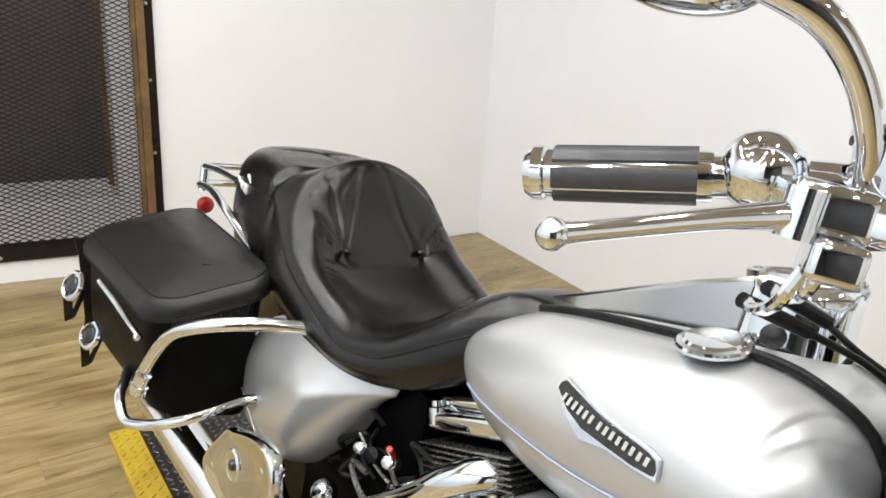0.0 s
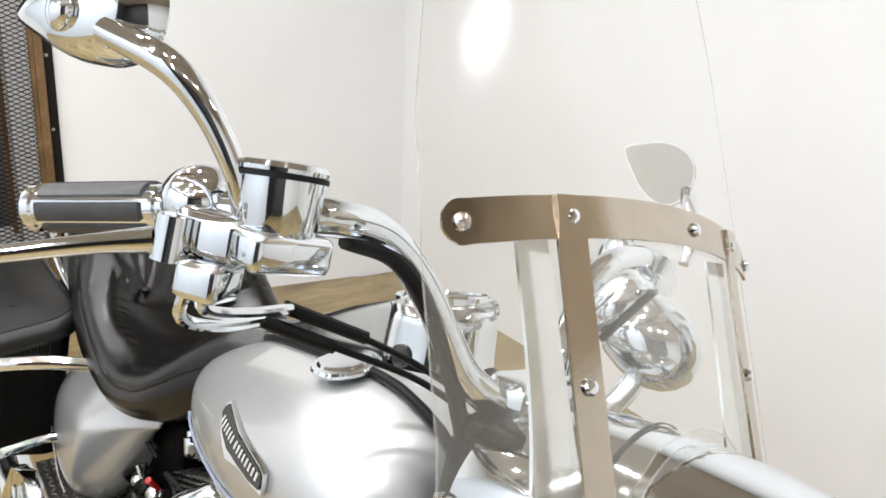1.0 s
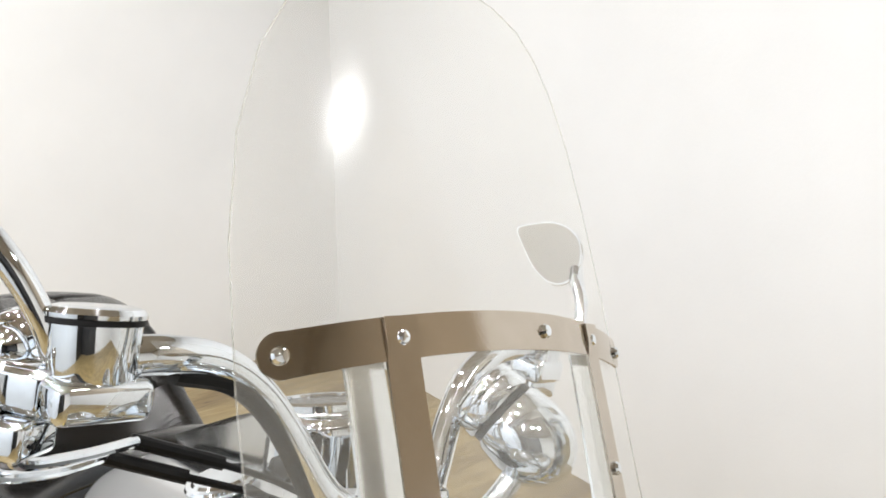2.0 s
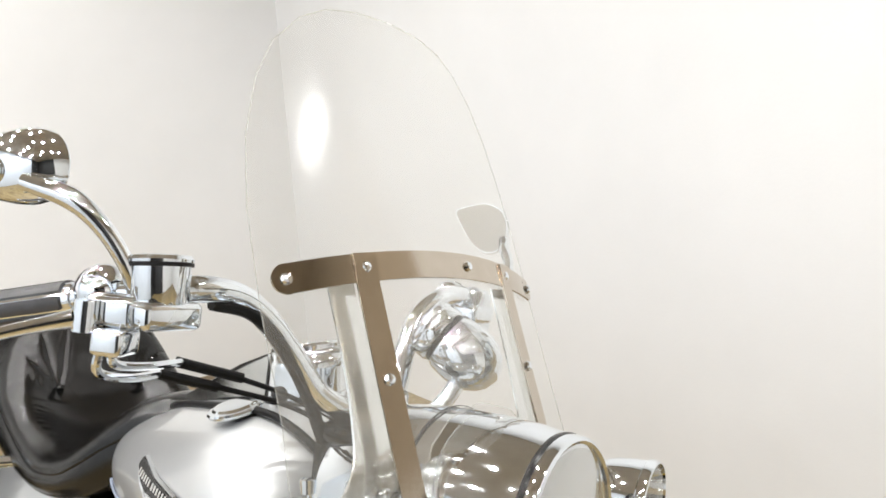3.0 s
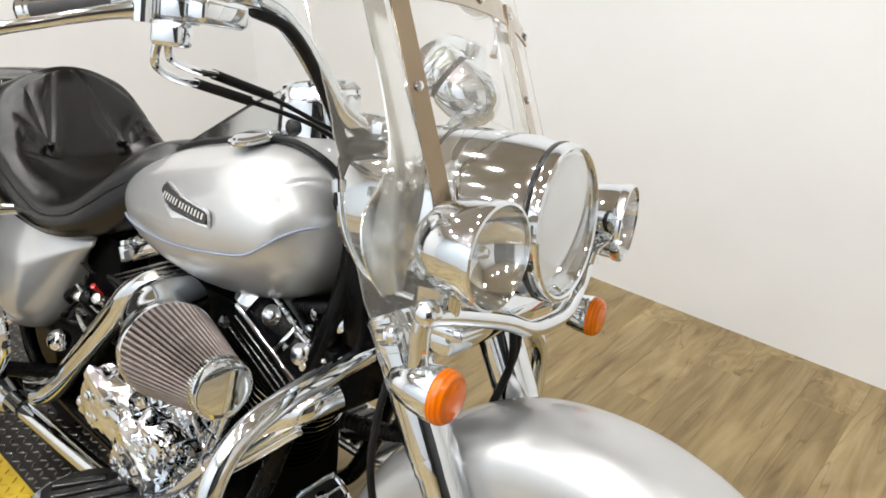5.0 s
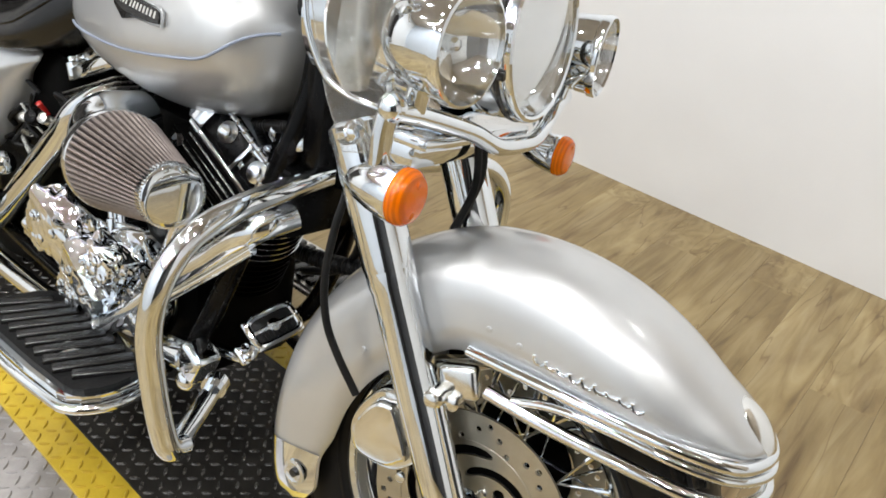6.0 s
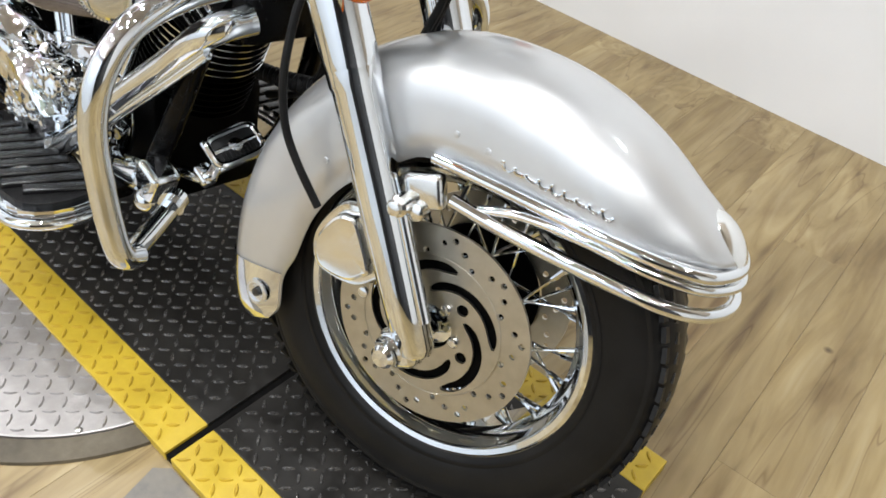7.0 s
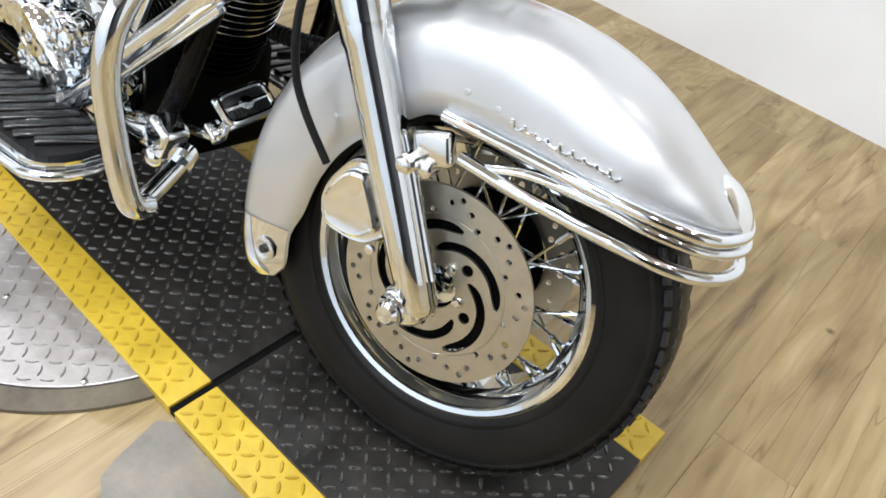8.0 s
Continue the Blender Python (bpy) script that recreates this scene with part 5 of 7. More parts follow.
# --- air filter ---
def air_filter():
    a, b = Vector((-0.640, -0.225, 0.625)), Vector((-0.448, -0.252, 0.645))
    ax = (b - a).normalized()
    L = (b - a).length
    u = ax.orthogonal().normalized()
    v = ax.cross(u)
    n = 200
    rings = []
    for h, r in ((0.0, 0.078), (L * 0.5, 0.060), (L, 0.0415)):
        rings.append([a + ax * h + (u * math.cos(t) + v * math.sin(t)) * (r + (0.0028, 0.0012, -0.0115, 0.0012)[k % 4]) for k, t in ((k, 2 * math.pi * k / n) for k in range(n))])
    bm = bm_new()
    loft(bm, rings)
    f = bp("air_filter", bm, filter_cloth, "cone air filter with pleated brownish cloth", angle=20)
    bm = bm_new()
    lathe(bm, b - ax * 0.004, ax, [(0, 0.044), (0.012, 0.0445), (0.015, 0.043), (0.0165, 0.040), (0.0175, 0.034), (0.0182, 0.001)], 48)
    bp("filter_cap", bm, chrome, "polished round end cap", parent=f)
    bm = bm_new()
    for k in range(60):
        t = 2 * math.pi * k / 60
        e = u * math.cos(t) + v * math.sin(t)
        block(bm, b + ax * 0.002 + e * 0.0455, (0.003, 0.0028, 0.011), 0, Matrix((e, ax.cross(e), ax)).transposed())
    bp("band_clamp", bm, chrome, "slotted steel band clamp", parent=f, smooth=False)
    bm = bm_new()
    lathe(bm, a, ax, [(-0.03, 0.072), (-0.018, 0.079), (-0.003, 0.0815), (0.006, 0.080)], 40)
    bp("filter_collar", bm, chrome, parent=f)
    bm = bm_new()
    tube(bm, [a - ax * 0.015, a - ax * 0.06 + Vector((0, 0.01, 0.01)), (-0.745, -0.185, 0.645), (-0.765, -0.12, 0.645)], 0.06, 24, radii=[(0, 0.074), (0.4, 0.064), (1, 0.05)])
    bp("intake_elbow", bm, chrome, "chrome intake elbow", parent=f)


air_filter()
# black faceted side of the front rocker cover: chrome frame, large bolts, dark reflections as black panels
def rocker_side():
    along = Vector((0.079, 0.0, -0.038)).normalized()
    out = Vector((0.10, -0.86, 0.50)).normalized()
    up = out.cross(along).normalized()
    if up.z < 0:
        up = -up
    out = along.cross(up).normalized()
    if out.y > 0:
        out = -out
    rot = Matrix((along, up, out)).transposed()
    o = Vector((-0.505, -0.108, 0.668))
    def spot(a, u, d=0.0):
        return o + along * a + up * u + out * d
    bm = bm_new()
    block(bm, spot(0, -0.004, -0.022), (0.205, 0.078, 0.040), 0.006, rot)
    base = bp("rocker_side", bm, engine_black, "black side of the rocker cover in a chrome frame")
    # black panels painted in for the dark that the polished faces mirror
    for a, u, la, lu in ((-0.034, 0.004, 0.082, 0.042), (0.058, 0.002, 0.066, 0.036)):
        bm = bm_new()
        block(bm, spot(a, u, 0.0), (la, lu, 0.006), 0.002, rot)
        bp("dark_reflection_panel", bm, black_paint, parent=base)
    for a, u, la, lu, h in ((0.0, 0.032, 0.205, 0.007, 0.012), (0.0, -0.026, 0.200, 0.009, 0.014), (0.014, 0.002, 0.008, 0.054, 0.010), (-0.088, 0.004, 0.030, 0.050, 0.018)):
        bm = bm_new()
        block(bm, spot(a, u, 0.002), (la, lu, h), 0.003, rot, 2)
        bp("cover_frame", bm, chrome, parent=base)
    for k in range(9):
        bm = bm_new()
        ball(bm, spot(-0.075 + 0.021 * k, 0.034, 0.008), 0.0055, seg=10)
        bp("frame_stud", bm, chrome, parent=base)
    for k in range(3):
        bm = bm_new()
        block(bm, spot(0.004, -0.046 - 0.012 * k, -0.012 - 0.004 * k), (0.20, 0.0024, 0.010), 0.001, rot)
        bp("cover_fin", bm, fin_metal_dark, parent=base)
    for q in ((-0.532, -0.105, 0.692), (-0.452, -0.106, 0.654)):
        bm = bm_new()
        lathe(bm, q, (0.3, -0.85, 0.42), [(-0.012, 0.018), (0.004, 0.018), (0.006, 0.015), (0.008, 0.011), (0.015, 0.0105), (0.017, 0.007), (0.0172, 0.0005)], 18)
        bp("rocker_bolt", bm, worn_chrome, parent=base)


rocker_side()
# spark plug lead boot and clips between the cylinders
bm = bm_new()
lathe(bm, (-0.665, -0.085, 0.640), (0.55, -0.75, 0.2), [(-0.03, 0.010), (0.02, 0.011), (0.022, 0.014), (0.045, 0.014), (0.047, 0.011), (0.060, 0.010), (0.061, 0.001)], 18)
bp("plug_boot", bm, chrome, "chrome spark plug cover")
for q, r in (((-0.475, -0.062, 0.706), 0.010), ((-0.505, -0.055, 0.690), 0.007), ((-0.395, -0.07, 0.712), 0.008)):
    bm = bm_new()
    ball(bm, q, r, 1, 1, 1.5, 14)
    bp("tank_clip", bm, worn_chrome, "small metal clip under the tank")

# --- exhaust ---
bm = bm_new()
tube(bm, [(-0.87, -0.05, 0.645), (-0.885, -0.11, 0.648), (-0.93, -0.145, 0.612), (-1.005, -0.15, 0.540), (-1.19, -0.15, 0.376), (-1.30, -0.155, 0.275), (-1.37, -0.18, 0.225), (-1.46, -0.22, 0.215)], 0.030, 20)
ex = bp("exhaust", bm, chrome, "chrome exhaust pipes and mufflers")
bm = bm_new()
tube(bm, [(-0.385, -0.085, 0.606), (-0.402, -0.142, 0.588), (-0.49, -0.153, 0.508), (-0.593, -0.168, 0.415), (-0.69, -0.195, 0.310), (-0.80, -0.205, 0.245), (-1.0, -0.208, 0.215), (-1.35, -0.215, 0.195)], 0.0215, 20)
bp("front_pipe", bm, chrome, parent=ex)
bm = bm_new()
lathe(bm, (-1.36, -0.235, 0.225), (-1, -0.03, -0.01), [(0, 0.03), (0.06, 0.045), (0.12, 0.05), (0.70, 0.05), (0.76, 0.045), (0.78, 0.04), (0.77, 0.034)], 28)
bp("muffler", bm, chrome, "long chrome muffler", parent=ex)
bm = bm_new()
tube(bm, [(-0.395, -0.150, 0.560), (-0.48, -0.163, 0.482), (-0.59, -0.178, 0.385), (-0.67, -0.195, 0.305)], 0.007, 12)
bp("pipe_brace", bm, chrome, "thin chrome brace below the pipe", parent=ex)
for p, q in (((-0.60, -0.169, 0.408), (-0.655, -0.184, 0.348)), ((-0.735, -0.205, 0.272), (-0.775, -0.208, 0.25))):
    bm = bm_new()
    d = Vector(q) - Vector(p)
    lathe(bm, p, d, [(0, 0.0235), (0.001, 0.0245), (0.012, 0.0245), (0.013, 0.0235)], 24)
    bp("pipe_clamp", bm, worn_chrome, parent=ex)
# passenger floorboard folded up on edge, its chrome underside outwards
def passenger_board():
    corners = [(-1.470, 0.392), (-1.440, 0.425), (-1.378, 0.490), (-1.345, 0.503), (-1.26, 0.536), (-1.200, 0.543), (-1.172, 0.530), (-1.160, 0.500), (-1.158, 0.455), (-1.180, 0.415), (-1.245, 0.352), (-1.27, 0.340), (-1.38, 0.338), (-1.455, 0.342), (-1.482, 0.362)]
    flat = smooth_path([Vector((x, -0.322, z)) for x, z in corners + corners[:1]], 5)[:-1]
    mid = Vector((-1.30, -0.322, 0.44))
    def ring(f, h):
        return [mid + (p - mid) * f - Vector((0, h, 0)) for p in flat]
    bm = bm_new()
    loft(bm, [ring(0.90, -0.026), ring(0.97, -0.025), ring(1.0, -0.020), ring(1.0, -0.007), ring(0.985, -0.002), ring(0.955, 0.001), ring(0.90, 0.0015), ring(0.86, 0.0), ring(0.4, 0.0)])
    p = bp("passenger_board", bm, chrome, "chrome passenger floorboard folded up, with a round emblem")
    bm = bm_new()
    lathe(bm, (-1.322, -0.320, 0.446), (0, -1, 0), [(0, 0.031), (0.004, 0.031), (0.007, 0.027), (0.005, 0.022)], 32)
    bp("emblem_ring", bm, worn_chrome, parent=p)
    bm = bm_new()
    lathe(bm, (-1.322, -0.321, 0.446), (0, -1, 0), [(0, 0.022), (0.003, 0.020), (0.004, 0.011), (0.008, 0.008), (0.009, 0.001)], 24)
    bp("emblem_plate", bm, badge_black, parent=p)
    for x, z in ((-1.425, 0.385), (-1.265, 0.395), (-1.205, 0.500)):
        bm = bm_new()
        lathe(bm, (x, -0.319, z), (0, -1, 0), [(0, 0.009), (0.002, 0.009), (0.004, 0.006), (0.0045, 0.001)], 14)
        bp("board_screw", bm, worn_chrome, parent=p)
    bm = bm_new()
    block(bm, (-1.345, -0.285, 0.335), (0.06, 0.05, 0.05), 0.008)
    tube(bm, [(-1.345, -0.27, 0.33), (-1.33, -0.22, 0.315), (-1.31, -0.15, 0.30)], 0.018, 12)
    bp("hinge", bm, black_paint, parent=p)


passenger_board()

# --- rider floorboard ---
def board_outline(grow=0.0):
    pts = []
    for k in range(9):
        a = radians(90 - 180 * k / 8)
        pts.append((-0.60 + (0.052 + grow) * math.cos(a), -0.278 + (0.078 + grow) * math.sin(a) * (1.0 if a > 0 else 0.92)))
    pts += [(-0.70, -0.358 - grow), (-0.82, -0.362 - grow)]
    for k in range(7):
        a = radians(270 - 180 * k / 6)
        pts.append((-0.90 + (0.05 + grow) * math.cos(a), -0.280 + (0.078 + grow) * math.sin(a)))
    return pts


def floorboard():
    z = 0.262
    tilt = lambda x: z + (x + 0.75) * 0.05
    bm = bm_new()
    sheet(bm, [(x, y, tilt(x) - 0.010) for x, y in board_outline(0.004)], (0, 0, 0.012))
    f = bp("floorboard", bm, chrome, "rider floorboard with black ribbed rubber and chrome trim", smooth=False)
    bm = bm_new()
    sheet(bm, [(x, y, tilt(x) + 0.002) for x, y in board_outline(-0.009)], (0, 0, 0.007))
    bp("pad", bm, black_rubber, parent=f, smooth=False)
    for k in range(10):
        x = -0.898 + k * 0.0335
        half = 0.064 if -0.885 < x < -0.61 else 0.048
        bm = bm_new()
        way = Vector((0.040, 2 * half, 0)).normalized()
        rot = Matrix((way, Vector((-way.y, way.x, 0)), Vector((0, 0, 1)))).transposed()
        block(bm, (x, -0.278, tilt(x) + 0.011), (2 * half, 0.021, 0.012), 0.0035, rot, 3)
        bp("rib", bm, rib_rubber, parent=f)
    bm = bm_new()
    lathe(bm, (-0.70, -0.285, tilt(-0.70) + 0.009), (0, 0, 1), [(0, 0.02), (0.003, 0.019), (0.005, 0.012)], 24)
    bp("board_emblem", bm, worn_chrome, parent=f)
    bm = bm_new()
    o = board_outline(0.010)
    tube(bm, [(x, y, tilt(x) - 0.018) for x, y in o[2:16]], 0.0085, 12, 4)
    bp("trim_rail", bm, chrome, parent=f)
    for x in (-0.63, -0.85):
        bm = bm_new()
        block(bm, (x, -0.2, z - 0.03), (0.04, 0.12, 0.03), 0.008)
        bp("bracket", bm, black_paint, parent=f)


floorboard()
# left floorboard, seen through the frame
bm = bm_new()
sheet(bm, [(x, -y, 0.255) for x, y in board_outline(0.004)], (0, 0, 0.010))
far_board = bp("floorboard", bm, steel, "floorboard on the far side", smooth=False)
bm = bm_new()
sheet(bm, [(x, -y, 0.265) for x, y in board_outline(-0.006)], (0, 0, 0.005))
bp("pad", bm, steel, parent=far_board, smooth=False)
for k in range(9):
    bm = bm_new()
    block(bm, (-0.875 + k * 0.0335, 0.278, 0.274), (0.020, 0.128, 0.012), 0.003, None, 2)
    bp("rib", bm, rib_rubber, parent=far_board)
# side stand
bm = bm_new()
tube(bm, [(-0.66, 0.12, 0.22), (-0.60, 0.22, 0.08), (-0.575, 0.275, 0.05)], 0.014)
block(bm, (-0.572, 0.282, 0.052), (0.07, 0.05, 0.012), 0.004, Euler((-0.15, 0, 0)).to_matrix())
bp("side_stand", bm, black_paint, "black side stand")

# --- rear wheel, mostly hidden ---
bm = bm_new()
lathe(bm, (-1.61, -0.065, 0.318), (0, 1, 0), [(0, 0.215), (0.0, 0.25), (0.012, 0.295), (0.04, 0.317), (0.065, 0.322), (0.09, 0.317), (0.118, 0.295), (0.13, 0.25), (0.13, 0.215)], 64)
rw = bp("rear_wheel", bm, tyre_rubber, "black rear tyre")
bm = bm_new()
lathe(bm, (-1.61, -0.05, 0.318), (0, 1, 0), [(0, 0.215), (0.005, 0.19), (0.05, 0.175), (0.095, 0.19), (0.10, 0.215)], 48, cap=False)
bp("rear_rim", bm, chrome, parent=rw)

# --- front wheel ---
def front_wheel():
    prof = [(-0.05, 0.214), (-0.058, 0.222), (-0.064, 0.245), (-0.066, 0.265), (-0.064, 0.285), (-0.058, 0.298), (-0.050, 0.306), (-0.035, 0.3135), (-0.018, 0.317), (0, 0.318), (0.018, 0.317), (0.035, 0.3135), (0.050, 0.306), (0.058, 0.298), (0.064, 0.285), (0.066, 0.265), (0.064, 0.245), (0.058, 0.222), (0.05, 0.214)]
    bm = bm_new()
    lathe(bm, HUB, (0, 1, 0), prof, 128, cap=False)
    tyre = bp("front_wheel", bm, tyre_rubber, "black front tyre on a chrome spoked wheel", steer=True)
    # tread blocks on the shoulders
    bm = bm_new()
    for i in range(72):
        a = 2 * math.pi * i / 72
        for s in (-1, 1):
            r = 0.3065
            c = HUB + Vector((r * math.cos(a), s * 0.047, r * math.sin(a)))
            block(bm, c, (0.006, 0.026, 0.019), 0, Matrix.Rotation(-a, 3, "Y") @ Matrix.Rotation(s * 0.35, 3, "X"))
            c2 = HUB + Vector((0.3132 * math.cos(a + 0.03), s * 0.018, 0.3132 * math.sin(a + 0.03)))
            block(bm, c2, (0.006, 0.03, 0.014), 0, Matrix.Rotation(-a - 0.03, 3, "Y") @ Matrix.Rotation(s * 0.5, 3, "X"))
    tagged(bp("tread_block", bm, tyre_rubber, parent=tyre, smooth=False), kind="stuff")
    for r, y in ((0.2285, 0.0605), (0.292, 0.0612)):
        for s in (-1, 1):
            bm = bm_new()
            lathe(bm, HUB + Vector((0, s * y, 0)), (0, 1, 0), [(-0.001, r - 0.003), (s * 0.0016, r), (-0.001, r + 0.003)], 96, cap=False)
            bp("sidewall_ring", bm, tyre_rubber, parent=tyre)
    bm = bm_new()
    lathe(bm, HUB, (0, 1, 0), [(-0.046, 0.2155), (-0.050, 0.2195), (-0.054, 0.2185), (-0.056, 0.213), (-0.053, 0.206), (-0.046, 0.203), (-0.042, 0.198), (-0.03, 0.192), (-0.022, 0.186), (0.022, 0.186), (0.03, 0.192), (0.042, 0.198), (0.046, 0.203), (0.053, 0.206), (0.056, 0.213), (0.054, 0.2185), (0.050, 0.2195), (0.046, 0.2155)], 96, cap=False)
    rim = bp("rim", bm, chrome, "stepped chrome wheel rim", parent=tyre)
    bm = bm_new()
    lathe(bm, HUB, (0, 1, 0), [(-0.072, 0.026), (-0.07, 0.045), (-0.052, 0.047), (-0.05, 0.056), (-0.046, 0.056), (-0.044, 0.036), (0.044, 0.036), (0.046, 0.056), (0.05, 0.056), (0.052, 0.047), (0.07, 0.045), (0.072, 0.026)], 48)
    bp("hub", bm, chrome, parent=tyre)
    for i in range(40):
        a = 2 * math.pi * i / 40
        side = -1 if i % 2 else 1
        sweep = radians(48) * (1 if (i // 2) % 2 else -1)
        p = HUB + Vector((0.052 * math.cos(a + sweep), side * 0.047, 0.052 * math.sin(a + sweep)))
        q = HUB + Vector((0.188 * math.cos(a), side * 0.010, 0.188 * math.sin(a)))
        d = (q - p).normalized()
        bm = bm_new()
        tube(bm, [p, q], 0.0021, 8)
        sp = bp("spoke", bm, chrome, parent=tyre)
        bm = bm_new()
        tube(bm, [q - d * 0.026, q + d * 0.002], 0.0042, 8)
        bp("nipple", bm, chrome, parent=tyre)


front_wheel()


def rotor(side):
    y0, th = 0.0765 * side, 0.0045
    bm = bm_new()
    lathe(bm, HUB + Vector((0, y0, 0)), (0, side, 0), [(0, 0.033), (0, 0.146), (th, 0.146), (th, 0.033)], 128, cap=False)
    vs = list(bm.verts)
    for i in range(128):
        j = (i + 1) % 128
        bm.faces.new((vs[i], vs[j], vs[3 * 128 + j], vs[3 * 128 + i]))
    r = bp("brake_rotor", bm, rotor_steel, "drilled brake rotor with curved slots", steer=True, angle=30)
    cut = bm_new()
    def hole(rad, a, size, seg=12):
        lathe(cut, HUB + Vector((rad * math.cos(a), y0 - side * 0.004, rad * math.sin(a))), (0, side, 0), [(0, size), (th + 0.008, size)], seg)
    for k in range(10):
        for da, rad in ((0, 0.110), (9, 0.123), (17, 0.134), (24, 0.125)):
            hole(rad, radians(36 * k + da), 0.0046)
    for k in range(5):
        hole(0.060, radians(72 * k + 50), 0.0085, 18)
        # curved slot that winds outwards
        edge_a, edge_b = [], []
        for i in range(17):
            t = i / 16
            rad = interp([(0, 0.055), (0.2, 0.067), (0.45, 0.080), (0.75, 0.090), (1, 0.0945)], t)[0]
            a = radians(72 * k + 33 - 97 * t)
            w = 0.0072 * math.sqrt(min(1, 0.12 + 9 * min(t, 1 - t)))
            edge_a.append((rad + w, a))
            edge_b.append((rad - w, a))
        sheet(cut, [HUB + Vector((q * math.cos(a), y0 - side * 0.004, q * math.sin(a))) for q, a in edge_a + edge_b[::-1]], (0, side * (th + 0.008), 0))
    tool = new("tool", finish(cut, "tool", rotor_steel, False))
    md = r.modifiers.new("openings", "BOOLEAN")
    md.operation, md.solver, md.object = "DIFFERENCE", "EXACT", tool
    tool.matrix_basis = bike.matrix_basis @ STEER_M
    bpy.context.view_layer.update()
    pierced = bpy.data.meshes.new_from_object(r.evaluated_get(bpy.context.evaluated_depsgraph_get()))
    r.modifiers.clear()
    r.data = pierced
    bpy.data.objects.remove(tool)
    # black disc, added to stand in for the shade seen through the slots
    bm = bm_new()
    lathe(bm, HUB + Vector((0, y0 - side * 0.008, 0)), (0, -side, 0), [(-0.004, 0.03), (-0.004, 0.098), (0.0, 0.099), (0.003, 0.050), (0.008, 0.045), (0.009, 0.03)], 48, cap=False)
    bp("slot_shade_disc", bm, engine_black, "black disc added behind the rotor as shade in its slots", parent=r)
    # step between the braking track and the pierced middle
    bm = bm_new()
    lathe(bm, HUB + Vector((0, y0 + side * (th + 0.0002), 0)), (0, side, 0), [(0, 0.1035), (0.0010, 0.1042), (0.0010, 0.1054), (0.0, 0.1061)], 96, cap=False)
    bp("track_edge", bm, rotor_steel, parent=r, angle=20)
    for k in range(5):
        bm = bm_new()
        a = radians(72 * k - 7)
        lathe(bm, HUB + Vector((0.040 * math.cos(a), y0 + side * th, 0.040 * math.sin(a))), (0, side, 0), [(-0.002, 0.0075), (0.004, 0.0075), (0.006, 0.005), (0.0062, 0.001)], 14)
        bp("rotor_bolt", bm, chrome, parent=r)


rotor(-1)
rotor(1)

# --- forks ---
FORK_DIR = Vector((-0.194, 0, 0.353)).normalized()
def fork(side):
    y = 0.125 * side
    base = Vector((-0.005, y, 0.326))
    bm = bm_new()
    lathe(bm, base - FORK_DIR * 0.03, FORK_DIR, [(0, 0.022), (0.01, 0.027), (0.10, 0.029), (0.20, 0.0305), (0.345, 0.031), (0.352, 0.033), (0.372, 0.033), (0.376, 0.029)], 32)
    f = bp("fork_leg", bm, chrome, "polished chrome fork leg", steer=True)
    bm = bm_new()
    lathe(bm, base + FORK_DIR * 0.34, FORK_DIR, [(0, 0.0335), (0.01, 0.0345), (0.17, 0.036), (0.185, 0.0365), (0.19, 0.03)], 32)
    bp("fork_cover", bm, chrome, parent=f)
    bm = bm_new()
    lathe(bm, (-0.018, y - 0.03 * side * 0, 0.300), (0, side, 0), [(-0.035, 0.022), (0.022, 0.023), (0.026, 0.020), (0.032, 0.017), (0.04, 0.0165), (0.045, 0.012), (0.046, 0.001)], 24)
    block(bm, (-0.010, y, 0.305), (0.05, 0.05, 0.055), 0.012, Euler((0, -0.5, 0)).to_matrix(), 3)
    bp("axle_clamp", bm, chrome, "chrome axle nut and clamp", parent=f)
    # ridge along the front of the leg
    bm = bm_new()
    tube(bm, [base + FORK_DIR * 0.02 + Vector((0.026, 0.006 * side, 0.012)), base + FORK_DIR * 0.17 + Vector((0.027, 0.006 * side, 0.013))], 0.009, 12)
    bp("leg_rib", bm, chrome, parent=f)
    # fender mount
    bm = bm_new()
    block(bm, (-0.042, y * 0.9, 0.514), (0.054, 0.022, 0.046), 0.008, Euler((0, -0.35, 0)).to_matrix(), 3)
    lathe(bm, (-0.062, y * 1.0, 0.490), (0, side, 0), [(-0.01, 0.014), (0.014, 0.014), (0.017, 0.010), (0.022, 0.009), (0.024, 0.004)], 18)
    lathe(bm, (-0.040, y * 0.95, 0.490), (0, side, 0), [(-0.01, 0.011), (0.012, 0.011), (0.015, 0.006)], 18)
    bp("fender_mount", bm, satin_aluminium, parent=f)


fork(-1)
fork(1)


